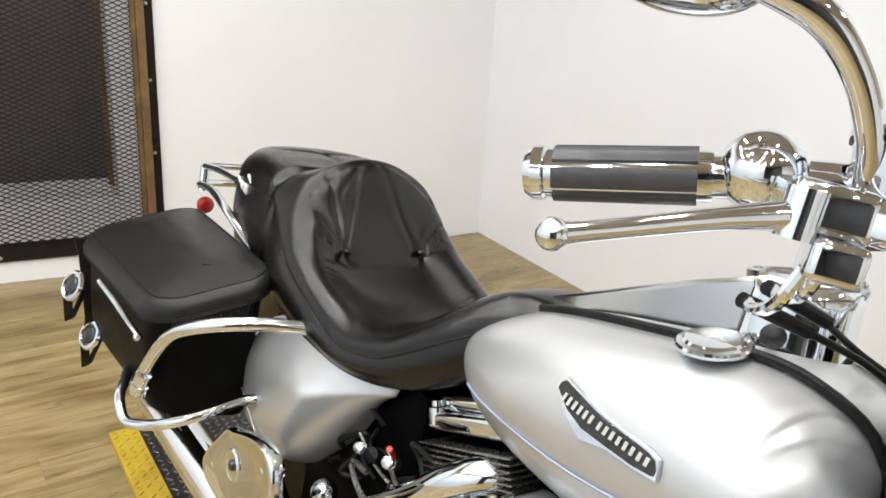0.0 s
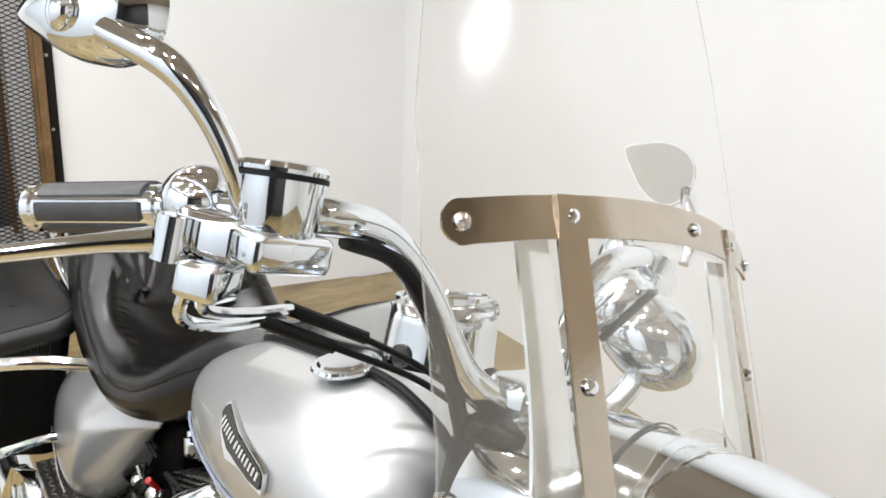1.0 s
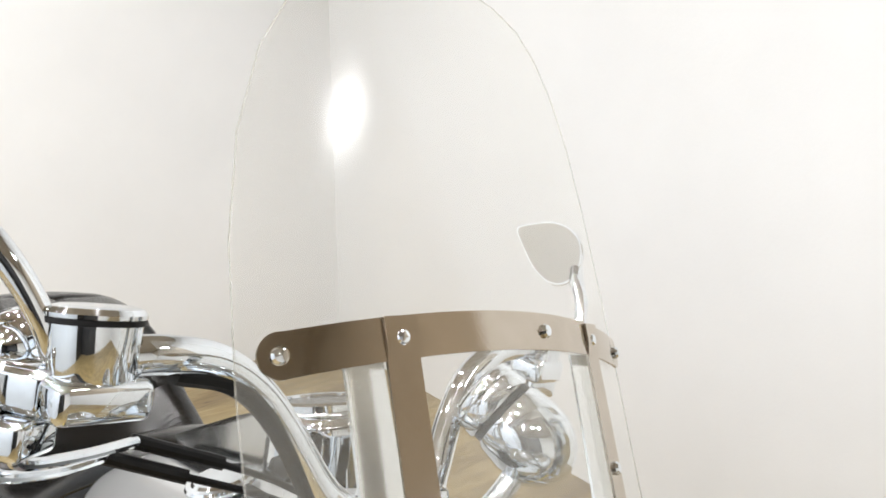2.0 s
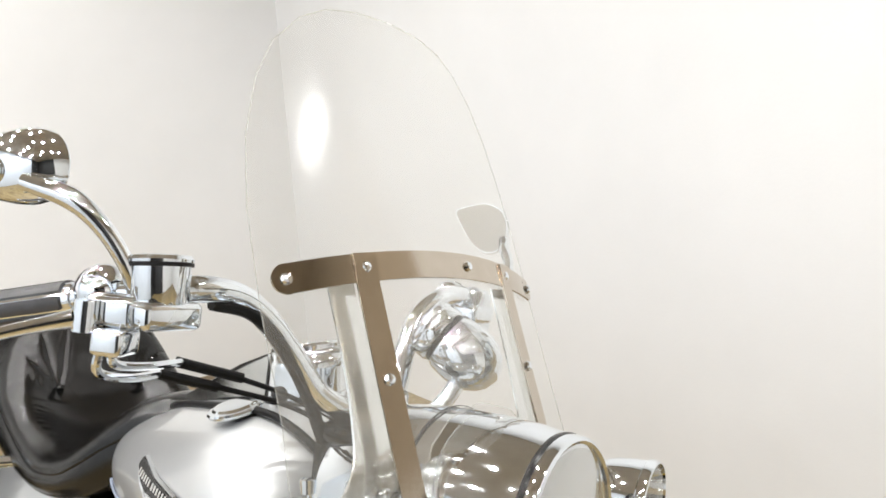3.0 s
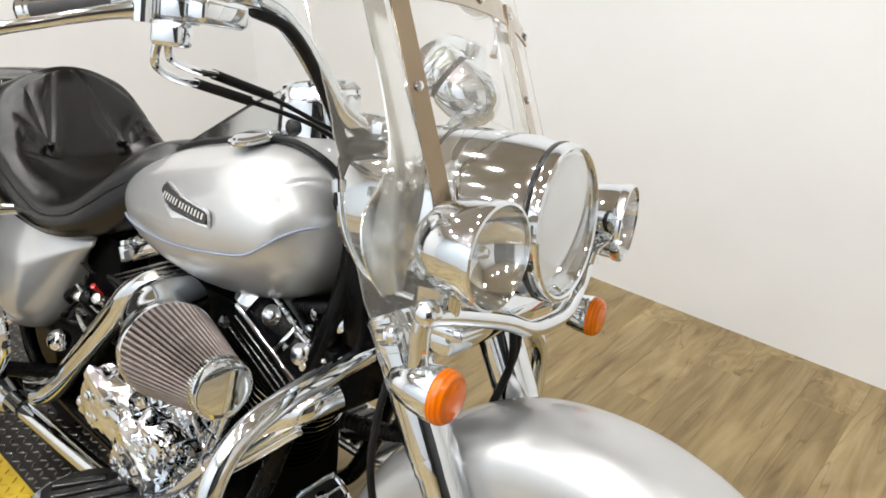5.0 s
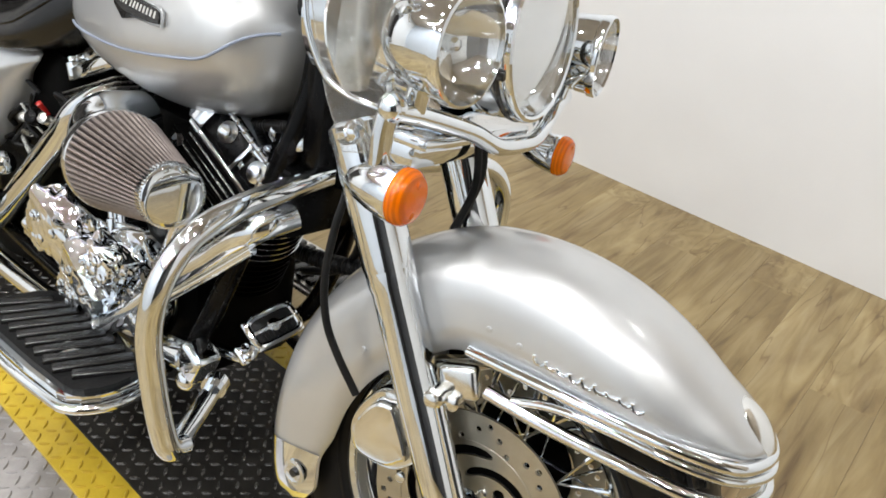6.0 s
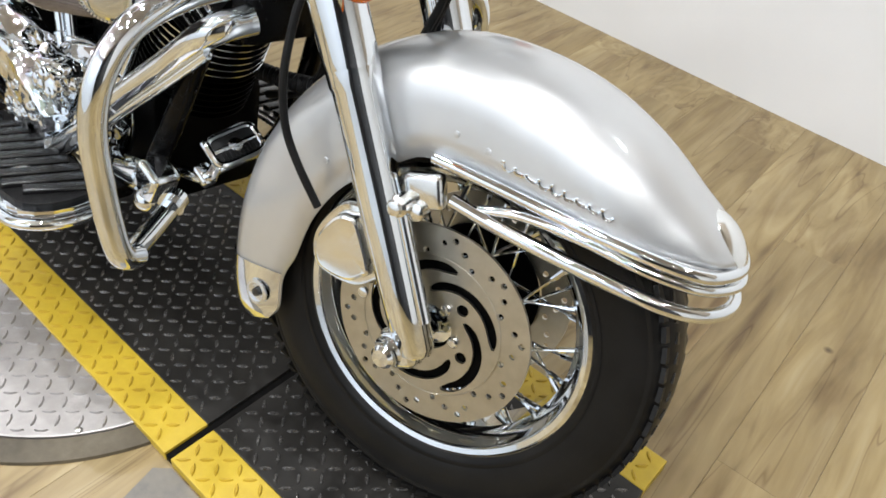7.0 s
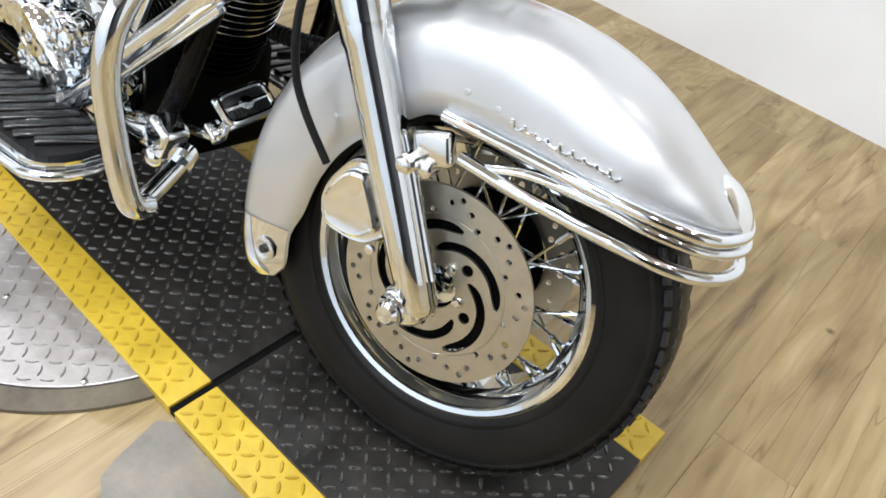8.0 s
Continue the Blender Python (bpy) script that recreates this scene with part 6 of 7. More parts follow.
def caliper(side):
    c = Vector((-0.128, 0.108 * side, 0.394))
    outline = [(-0.058, -0.043), (-0.045, -0.059), (-0.010, -0.063), (0.023, -0.057), (0.048, -0.035), (0.056, -0.022), (0.034, 0.020), (0.010, 0.057), (-0.004, 0.060), (-0.028, 0.051), (-0.053, 0.013), (-0.062, -0.018)]
    outline = [(q.x, q.z) for q in smooth_path([(u, 0, v) for u, v in outline + outline[:1]], 5)[:-1]]
    def ring(f, y):
        return [Vector((c.x + u * f, y, c.z + v * f)) for u, v in outline]
    bm = bm_new()
    y0, s = 0.088 * side, side
    loft(bm, [ring(0.98, y0), ring(1.0, y0 + s * 0.004), ring(1.0, y0 + s * 0.016), ring(0.97, y0 + s * 0.020), ring(0.93, y0 + s * 0.0225), ring(0.88, y0 + s * 0.0215), ring(0.80, y0 + s * 0.0215), ring(0.785, y0 + s * 0.024), ring(0.765, y0 + s * 0.032), ring(0.74, y0 + s * 0.0365), ring(0.68, y0 + s * 0.0385), ring(0.64, y0 + s * 0.0375), ring(0.2, y0 + s * 0.039)])
    k = bp("brake_caliper", bm, satin_aluminium, "chrome-covered front brake caliper", steer=True)
    for u, v in ((0.035, 0.045), (0.04, -0.05)):
        bm = bm_new()
        lathe(bm, (c.x + u, y0 + s * 0.030, c.z + v), (0, s, 0), [(0, 0.007), (0.006, 0.007), (0.007, 0.004)], 14)
        bp("caliper_bolt", bm, chrome, parent=k)


caliper(-1)

# --- front fender ---
FEND = [(36.5, 0.397, 0.030, 0.008), (38, 0.396, 0.055, 0.016), (42, 0.393, 0.078, 0.042), (50, 0.382, 0.096, 0.076), (60, 0.378, 0.102, 0.107), (75, 0.376, 0.104, 0.133), (90, 0.376, 0.104, 0.141), (105, 0.378, 0.104, 0.139), (112, 0.376, 0.104, 0.145), (122, 0.373, 0.104, 0.152), (140, 0.368, 0.103, 0.151), (160, 0.364, 0.102, 0.150), (178, 0.364, 0.100, 0.147), (190, 0.368, 0.098, 0.131), (198, 0.372, 0.097, 0.128), (203, 0.372, 0.095, 0.118), (206, 0.365, 0.090, 0.088)]


def fender_ring(deg, grow=0.0, n=14):
    r, w, d = interp(FEND, deg)
    a = radians(deg)
    crown = min(0.075, d)
    pts = []
    for k in range(n + 1):
        t = -1 + 2 * k / n
        ph = t * math.pi / 2
        pts.append((math.sin(ph) * w, r - crown * (1 - math.cos(ph) ** 0.8)))
    low = r - d
    pts = [(-w, low), (-w, (low + r - crown) / 2)] + pts + [(w, (low + r - crown) / 2), (w, low)]
    return [HUB + Vector(((rr + grow) * math.cos(a), y * (1 + grow * 6), (rr + grow) * math.sin(a))) for y, rr in pts]


bm = bm_new()
loft(bm, [fender_ring(36.5 + 169.5 * i / 70) for i in range(71)], closed=False)
fender = bp("front_fender", bm, silver, "silver full-skirted front fender", steer=True, angle=60)
md = fender.modifiers.new("thick", "SOLIDIFY")
md.thickness, md.offset = 0.003, -1


def fender_tube(pts, r, name, label=""):
    bm = bm_new()
    full = pts + [(x, -y, z) for x, y, z in reversed(pts)]
    if abs(pts[-1][1]) < 1e-6:
        full = pts + [(x, -y, z) for x, y, z in reversed(pts[:-1])]
    tube(bm, full, r, 14)
    return bp(name, bm, chrome, label, parent=fender)


fender_tube([(-0.045, -0.107, 0.556), (0.05, -0.108, 0.555), (0.15, -0.107, 0.552), (0.23, -0.100, 0.550), (0.285, -0.082, 0.548), (0.310, -0.045, 0.546), (0.320, 0, 0.545)], 0.008, "fender_rail", "chrome rail along the fender edge")
fender_tube([(-0.004, -0.118, 0.520), (0.08, -0.116, 0.512), (0.20, -0.108, 0.506), (0.27, -0.094, 0.502), (0.312, -0.058, 0.500), (0.329, 0, 0.499)], 0.009, "fender_bumper", "chrome lower bumper rail")
fender_tube([(0.03, -0.114, 0.522), (0.085, -0.113, 0.538), (0.16, -0.109, 0.540), (0.235, -0.101, 0.535), (0.288, -0.08, 0.532), (0.316, -0.042, 0.530), (0.326, 0, 0.529)], 0.0065, "fender_rail")
# chrome tip lamp
bm = bm_new()
tip = Vector((0.284, 0, 0.553))
ball(bm, (0, 0, 0), 1.0, 0.033, 0.048, 0.052, 32)
bmesh.ops.transform(bm, matrix=Matrix.Translation(tip) @ Matrix.Rotation(radians(-42), 4, "Y"), verts=bm.verts)
bp("fender_tip", bm, satin_aluminium, "rounded chrome tip on the fender nose", parent=fender)
# chrome skirt at the back with a round emblem
bm = bm_new()
loft(bm, [fender_ring(188 + 18.3 * i / 10, 0.003) for i in range(11)], closed=False)
bp("fender_skirt", bm, chrome, "chrome trim at the fender's rear end", parent=fender, angle=60)
bm = bm_new()
lathe(bm, (-0.272, -0.1, 0.236), (-0.1, -1, 0), [(0, 0.02), (0.003, 0.02), (0.004, 0.015), (0.003, 0.013)], 24)
bp("skirt_emblem", bm, worn_chrome, parent=fender)
bm = bm_new()
lathe(bm, (-0.2723, -0.1025, 0.236), (-0.1, -1, 0), [(0, 0.007), (0.003, 0.0065), (0.0035, 0.001)], 20)
bp("emblem_centre", bm, badge_black, parent=fender)
for x, z in ((-0.026, 0.593), (0.017, 0.589), (-0.195, 0.487), (-0.174, 0.520)):
    bm = bm_new()
    lathe(bm, (x, -0.1035, z), (0, -1, 0), [(0, 0.0045), (0.0015, 0.004), (0.002, 0.001)], 12)
    bp("rivet", bm, silver, parent=fender)
# chrome script ornament: plain flowing strokes
def script(side):
    pts = []
    n = 9
    for k in range(n * 6 + 1):
        t = k / (n * 6)
        x = 0.035 + 0.14 * t
        z = 0.583 - 0.006 * t + 0.0055 * math.sin(t * n * 2 * math.pi) * (0.75 + 0.25 * math.cos(t * 12.6))
        x += 0.0035 * math.cos(t * n * 2 * math.pi)
        pts.append((x, z))
    bm = bm_new()
    line = []
    for x, z in pts:
        deg = math.degrees(math.atan2(z - HUB.z, x))
        w = interp(FEND, deg)[1]
        line.append((x, side * (w + 0.002), z))
    tube(bm, line, 0.0021, 6, 1, smooth=False)
    bp("script_ornament", bm, chrome, "thin flowing chrome ornament", parent=fender)


script(-1)

# --- headlamp and nacelle ---
HL_C, HL_PITCH = Vector((-0.100, 0, 0.934)), 0.084
hl_ax = Vector((math.cos(HL_PITCH), 0, -math.sin(HL_PITCH) * -1)).normalized()
bm = bm_new()
rings = []
for h, r, dz, flat in ((0.0, 0.097, 0.0, 1.0), (-0.012, 0.1035, 0.0, 1.0), (-0.05, 0.108, 0.002, 1.0), (-0.10, 0.110, 0.004, 1.0), (-0.15, 0.109, 0.006, 1.0), (-0.20, 0.106, 0.008, 1.02), (-0.25, 0.100, 0.008, 1.05), (-0.29, 0.09, 0.005, 1.1), (-0.30, 0.07, 0.0, 1.1)):
    c = HL_C + hl_ax * h + Vector((0, 0, dz))
    ring = []
    for k in range(48):
        a = 2 * math.pi * k / 48
        z = math.sin(a) * r
        y = math.cos(a) * r * flat
        if z < 0 and h < -0.05:
            z *= 1.18
            y *= 1.04
        ring.append(c + Vector((0, y, z)))
    rings.append(ring)
loft(bm, rings)
nacelle = bp("nacelle", bm, chrome, "large polished chrome headlamp nacelle", steer=True)
bm = bm_new()
lathe(bm, HL_C + hl_ax * -0.155 + Vector((0, 0, 0.006)), hl_ax, [(-0.001, 0.1102), (0.0, 0.1112), (0.002, 0.1112), (0.003, 0.1102)], 64, cap=False)
bp("nacelle_seam", bm, black_rubber, parent=nacelle)
bm = bm_new()
lathe(bm, HL_C, hl_ax, [(-0.013, 0.103), (-0.011, 0.1050), (-0.007, 0.1055), (-0.004, 0.103)], 64, cap=False)
bp("ring_gap", bm, badge_black, "dark gap behind the headlamp ring", parent=nacelle)
bm = bm_new()
lathe(bm, HL_C, hl_ax, [(-0.006, 0.098), (-0.003, 0.104), (0.004, 0.1045), (0.010, 0.1025), (0.012, 0.0985), (0.010, 0.0950), (0.004, 0.0940)], 64, cap=False)
bp("headlamp_ring", bm, chrome, parent=nacelle)
for a in (radians(205),):
    bm = bm_new()
    q = HL_C + Vector((0.0, math.cos(a) * 0.1045, math.sin(a) * 0.1045))
    block(bm, q, (0.020, 0.012, 0.010), 0.002, Euler((a - math.pi / 2, 0, 0)).to_matrix())
    bp("ring_clip", bm, badge_black, parent=nacelle)
bm = bm_new()
lathe(bm, HL_C, hl_ax, [(0.006, 0.0940), (-0.01, 0.086), (-0.03, 0.068), (-0.045, 0.045), (-0.052, 0.02), (-0.052, 0.001)], 48, cap=False)
bp("reflector", bm, chrome, parent=nacelle)
bm = bm_new()
lathe(bm, HL_C, hl_ax, [(-0.05, 0.016), (-0.015, 0.016), (-0.008, 0.012), (-0.006, 0.001)], 24)
bp("bulb_shield", bm, chrome, parent=nacelle)
bm = bm_new()
lathe(bm, HL_C, hl_ax, [(0.006, 0.0943), (0.012, 0.078), (0.016, 0.05), (0.018, 0.025), (0.0185, 0.0005)], 48, cap=False)
o = bp("headlamp_lens", bm, lamp_glass, "clear headlamp glass", parent=nacelle)
o.visible_shadow = False


def spot_lamp(side):
    c = Vector((-0.086, 0.217 * side - (0.006 if side > 0 else 0), 0.920))
    ax = Vector((1, -0.1 * side * -1, 0.02)).normalized()
    bm = bm_new()
    lathe(bm, c, ax, [(-0.092, 0.004), (-0.090, 0.018), (-0.083, 0.031), (-0.067, 0.0455), (-0.045, 0.0535), (-0.02, 0.057), (-0.004, 0.0575), (-0.002, 0.060), (0.006, 0.0605), (0.010, 0.0595), (0.011, 0.0565), (0.006, 0.055)], 44, cap=False)
    s = bp("passing_lamp", bm, chrome, "chrome bullet passing lamp", steer=True)
    bm = bm_new()
    lathe(bm, c, ax, [(0.006, 0.055), (-0.012, 0.049), (-0.028, 0.034), (-0.035, 0.014), (-0.036, 0.0005)], 40, cap=False)
    bp("reflector", bm, chrome, parent=s)
    bm = bm_new()
    lathe(bm, c, ax, [(-0.034, 0.009), (-0.014, 0.009), (-0.008, 0.006), (-0.006, 0.001)], 18)
    bp("bulb", bm, chrome, parent=s)
    bm = bm_new()
    lathe(bm, c, ax, [(0.007, 0.0555), (0.011, 0.045), (0.0135, 0.025), (0.014, 0.0005)], 40, cap=False)
    o = bp("lens", bm, lamp_glass, "clear round lamp glass", parent=s)
    o.visible_shadow = False
    # foot that joins the lamp to its bar
    bm = bm_new()
    tube(bm, [c + Vector((-0.04, 0, -0.045)), c + Vector((-0.045, -0.004 * side, -0.085))], 0.013, 16)
    bp("lamp_foot", bm, chrome, parent=s)


spot_lamp(-1)
spot_lamp(1)
# lamp bar
bm = bm_new()
tube(bm, [(-0.135, -0.25, 0.845), (-0.125, -0.20, 0.838), (-0.105, -0.12, 0.822), (-0.095, -0.06, 0.803), (-0.092, 0, 0.800), (-0.095, 0.06, 0.803), (-0.105, 0.12, 0.822), (-0.125, 0.20, 0.838), (-0.135, 0.25, 0.845)], 0.0115, 16)
lamp_bar = bp("lamp_bar", bm, chrome, "curved chrome lamp bar", steer=True)
bm = bm_new()
block(bm, (-0.165, 0, 0.795), (0.05, 0.30, 0.016), 0.005)
block(bm, (-0.20, 0, 0.775), (0.07, 0.26, 0.045), 0.012)
bp("lower_clamp", bm, chrome, parent=lamp_bar)


def turn_signal(side):
    c = Vector((-0.110, 0.232 * side - 0.006, 0.759))
    ax = Vector((1, 0.02 * side, 0.0)).normalized()
    bm = bm_new()
    lathe(bm, c, ax, [(-0.07, 0.003), (-0.066, 0.012), (-0.05, 0.022), (-0.03, 0.028), (-0.012, 0.031), (-0.002, 0.032), (0.0, 0.031)], 36)
    s = bp("turn_signal", bm, chrome, "chrome bullet turn signal with an orange lens", steer=True)
    bm = bm_new()
    lathe(bm, c, ax, [(-0.003, 0.031), (0.004, 0.032), (0.010, 0.031), (0.016, 0.026), (0.018, 0.018), (0.0188, 0.0005)], 36)
    bp("signal_lens", bm, orange_lens, "ribbed orange plastic lens", parent=s)
    for k in (-1, 1):
        bm = bm_new()
        lathe(bm, c + ax * 0.0155 + Vector((0, 0, k * 0.017)), ax, [(0, 0.0042), (0.003, 0.0042), (0.004, 0.002)], 10)
        bp("lens_screw", bm, orange_lens, parent=s)
    bm = bm_new()
    tube(bm, [c + Vector((-0.035, 0, 0.022)), c + Vector((-0.035, 0.004 * side, 0.06)), c + Vector((-0.03, 0.006 * side, 0.095))], 0.012, 16)
    bp("signal_stalk", bm, chrome, parent=s)
    bm = bm_new()
    ball(bm, (-0.138, 0.243 * side, 0.846), 0.0165, seg=18)
    bp("stalk_joint", bm, chrome, parent=s)


turn_signal(-1)
turn_signal(1)

# --- windshield ---
WS_Y = 0.006


def ws_point(y, z, d=0.0):
    x = -0.298 + 0.06 * y - 0.44 * (z - 1.2) - 0.85 * y * y
    return Vector((x, y + WS_Y, z)) + ws_normal(y) * d


def ws_normal(y):
    return Vector((1, 1.7 * y - 0.06, 0.44)).normalized()


def strap_z(y):
    return 1.206 - 0.56 * y * y


WS_HALF = [(0.785, 0.200, 0.254), (0.84, 0.168, 0.262), (0.90, 0.145, 0.262), (0.96, 0.122, 0.260), (1.01, 0.095, 0.257), (1.035, 0.06, 0.255), (1.048, 0.0, 0.255), (1.15, 0.0, 0.256), (1.25, 0.0, 0.252), (1.33, 0.0, 0.240), (1.40, 0.0, 0.218), (1.45, 0.0, 0.190), (1.49, 0.0, 0.150), (1.512, 0.0, 0.110), (1.523, 0.0, 0.06), (1.526, 0.0, 0.006)]


def windshield():
    bm = bm_new()
    n = 14
    zs = []
    for a, b in zip(WS_HALF, WS_HALF[1:]):
        zs += [a[0] + (b[0] - a[0]) * k / 3 for k in range(3)]
    zs.append(WS_HALF[-1][0])
    def half(z):
        for a, b in zip(WS_HALF, WS_HALF[1:]):
            if z <= b[0]:
                t = (z - a[0]) / (b[0] - a[0])
                return a[1] + (b[1] - a[1]) * t, a[2] + (b[2] - a[2]) * t
        return WS_HALF[-1][1:]
    for side in (-1, 1):
        rows = []
        for z in zs:
            i, o = half(z)
            rows.append([bm.verts.new(ws_point(side * (i + (o - i) * k / n), z)) for k in range(n + 1)])
        for a, b in zip(rows, rows[1:]):
            for k in range(n):
                bm.faces.new((a[k], a[k + 1], b[k + 1], b[k]))
    bmesh.ops.remove_doubles(bm, verts=bm.verts, dist=1e-5)
    w = bp("windshield", bm, windshield_clear, "tall clear acrylic windshield", steer=True, angle=80)
    w.visible_shadow = False
    # polished edge of the sheet
    for side in (-1, 1):
        edge = [ws_point(side * half(z)[1], z) for z in zs]
        inner = [ws_point(side * half(z)[0], z) for z in zs if z <= 1.048]
        bm = bm_new()
        tube(bm, inner[::-1] + edge, 0.0008, 8, 1, smooth=False)
        e = bp("sheet_edge", bm, edge_clear, parent=w)
        e.visible_shadow = False
    # cross strap
    def ribbon(pts, wid, thick, updown):
        bm = bm_new()
        rings = []
        for p, nrm in pts:
            u = Vector(updown)
            u = (u - nrm * u.dot(nrm)).normalized()
            rings.append([p + u * wid / 2, p + u * wid / 2 + nrm * thick, p - u * wid / 2 + nrm * thick, p - u * wid / 2])
        loft(bm, rings)
        return bm
    def nrm(y):
        return ws_normal(y)
    ys = [-0.227 + 0.454 * k / 40 for k in range(41)]
    bm = ribbon([(ws_point(y, strap_z(y), 0.003), nrm(y)) for y in ys], 0.034, 0.003, (0, 0, 1))
    for y in (-0.227, 0.227):
        lathe(bm, ws_point(y, strap_z(y), 0.003), nrm(y), [(0, 0.017), (0.003, 0.017)], 24)
    bp("cross_strap", bm, strap_steel, "flat satin steel strap across the windshield", parent=w)
    for y in (-0.228, -0.136, 0.035, 0.136, 0.228):
        bm = bm_new()
        lathe(bm, ws_point(y, strap_z(y), 0.006), nrm(y), [(0, 0.0068), (0.002, 0.0068), (0.0045, 0.005), (0.0055, 0.001)], 16)
        bp("strap_bolt", bm, chrome, parent=w)
    for y in (-0.136, 0.136):
        zz = [1.2105 - 0.39 * k / 24 for k in range(25)]
        bm = ribbon([(ws_point(y, z, 0.0062 if z > 1.18 else 0.003), nrm(y)) for z in zz], 0.030, 0.003, (0, 1, 0))
        st = bp("upright_strap", bm, strap_steel, "flat satin steel upright", parent=w)
        bm = bm_new()
        lathe(bm, ws_point(y, 1.078, 0.006), nrm(y), [(0, 0.0068), (0.002, 0.0068), (0.0045, 0.005), (0.0055, 0.001)], 16)
        bp("strap_bolt", bm, chrome, parent=w)
        # inner bracket: narrow above, bending outwards below
        s = math.copysign(1, y)
        bm = bm_new()
        rings = []
        for k in range(37):
            z = 1.185 - 0.335 * k / 36
            c, wd = interp([(0.85, 0.215, 0.04), (0.875, 0.213, 0.075), (0.905, 0.205, 0.105), (0.94, 0.19, 0.118), (0.97, 0.170, 0.096), (1.0, 0.156, 0.072), (1.04, 0.153, 0.056), (1.10, 0.153, 0.046), (1.19, 0.155, 0.042)], z)
            p = ws_point(s * c, z, -0.018)
            p.y = s * c + WS_Y
            wide_y = Vector((0, 1, 0))
            rings.append([p + wide_y * wd / 2, p + wide_y * wd / 2 + Vector((0.003, 0, 0)), p - wide_y * wd / 2 + Vector((0.003, 0, 0)), p - wide_y * wd / 2])
        loft(bm, rings)
        bp("inner_bracket", bm, satin_aluminium, "bright bracket behind the sheet", parent=w)
        for dz in (0.0, 0.004):
            bm = bm_new()
            lathe(bm, ws_point(s * (0.158 if dz else 0.182), 0.965 + dz, -0.014), (1, 0, 0.4), [(-0.003, 0.007), (0.004, 0.007), (0.006, 0.004), (0.0062, 0.0005)], 14)
            bp("bracket_bolt", bm, chrome, parent=w)
        # bolt at the foot of the wing
        bm = bm_new()
        lathe(bm, ws_point(s * 0.238, 0.805, -0.006), ws_normal(s * 0.238), [(-0.012, 0.013), (0.006, 0.013), (0.008, 0.011), (0.012, 0.0105), (0.016, 0.007), (0.0165, 0.0005)], 18)
        bp("wing_bolt", bm, chrome, parent=w)
        # lower docking rod
        bm = bm_new()
        tube(bm, [(-0.361, s * 0.137, 0.94), (-0.348, s * 0.134, 0.885), (-0.32, s * 0.124, 0.835), (-0.287, s * 0.116, 0.817), (-0.24, s * 0.11, 0.812)], 0.0042, 12)
        lathe(bm, (-0.361, s * 0.137, 0.93), (-0.15, 0, 1), [(0, 0.009), (0.016, 0.010), (0.018, 0.006)], 18)
        bp("docking_rod", bm, chrome, parent=w)


windshield()

# --- handlebar ---
bm = bm_new()
RB = [(-0.395, 0.0, 1.005), (-0.398, -0.045, 1.008), (-0.418, -0.080, 1.030), (-0.437, -0.115, 1.080), (-0.447, -0.150, 1.120), (-0.447, -0.195, 1.147), (-0.445, -0.245, 1.155), (-0.462, -0.285, 1.150), (-0.52, -0.311, 1.140), (-0.60, -0.346, 1.119)]
def wide(y):
    """The far half of the bar stands a little wider."""
    return y if y < 0.29 else y + (y - 0.29)


tube(bm, [(x, wide(-y), z) for x, y, z in reversed(RB[1:])] + RB, 0.0155, 18)
hbar = bp("handlebar", bm, chrome, "bent chrome handlebar", steer=True)
bm = bm_new()
lathe(bm, (-0.41, 0, 0.96), (0.1, 0, 1), [(0, 0.03), (0.03, 0.034), (0.06, 0.03)], 24)
block(bm, (-0.392, 0, 1.012), (0.05, 0.10, 0.045), 0.012)
bp("riser", bm, chrome, parent=hbar)
bm = bm_new()
block(bm, (-0.373, 0, 0.985), (0.072, 0.165, 0.028), 0.012, None, 3)
block(bm, (-0.40, 0, 0.93), (0.06, 0.15, 0.1), 0.02)
bp("fork_top", bm, black_paint, parent=hbar)


def grip(side):
    ya, yb = (-0.328, -0.380) if side < 0 else (wide(0.342), wide(0.412))
    a, b = Vector((-0.560, ya, 1.130)), Vector((-0.675, yb, 1.099))
    ax = (b - a).normalized()
    L = (b - a).length
    bm = bm_new()
    lathe(bm, a, ax, [(-0.004, 0.018), (0.0, 0.0185), (L - 0.016, 0.0185), (L - 0.014, 0.0205), (L - 0.006, 0.0205), (L, 0.016), (L + 0.003, 0.006)], 32)
    g = bp("grip", bm, chrome, "chrome grip with black rubber inlays", parent=hbar)
    u = ax.orthogonal().normalized()
    v = ax.cross(u)
    for k in range(6):
        am = 2 * math.pi * (k + 0.5) / 6
        half = math.pi / 6 * 0.72
        bm = bm_new()
        rings = []
        for h in (0.006, L - 0.022):
            ring = []
            for i in range(7):
                t = am - half + 2 * half * i / 6
                ring.append(a + ax * h + (u * math.cos(t) + v * math.sin(t)) * 0.0212)
            for i in range(7):
                t = am + half - 2 * half * i / 6
                ring.append(a + ax * h + (u * math.cos(t) + v * math.sin(t)) * 0.0175)
            rings.append(ring)
        loft(bm, rings)
        bp("grip_inlay", bm, grip_rubber, parent=g)
    return a, b


for side in (-1, 1):
    grip(side)


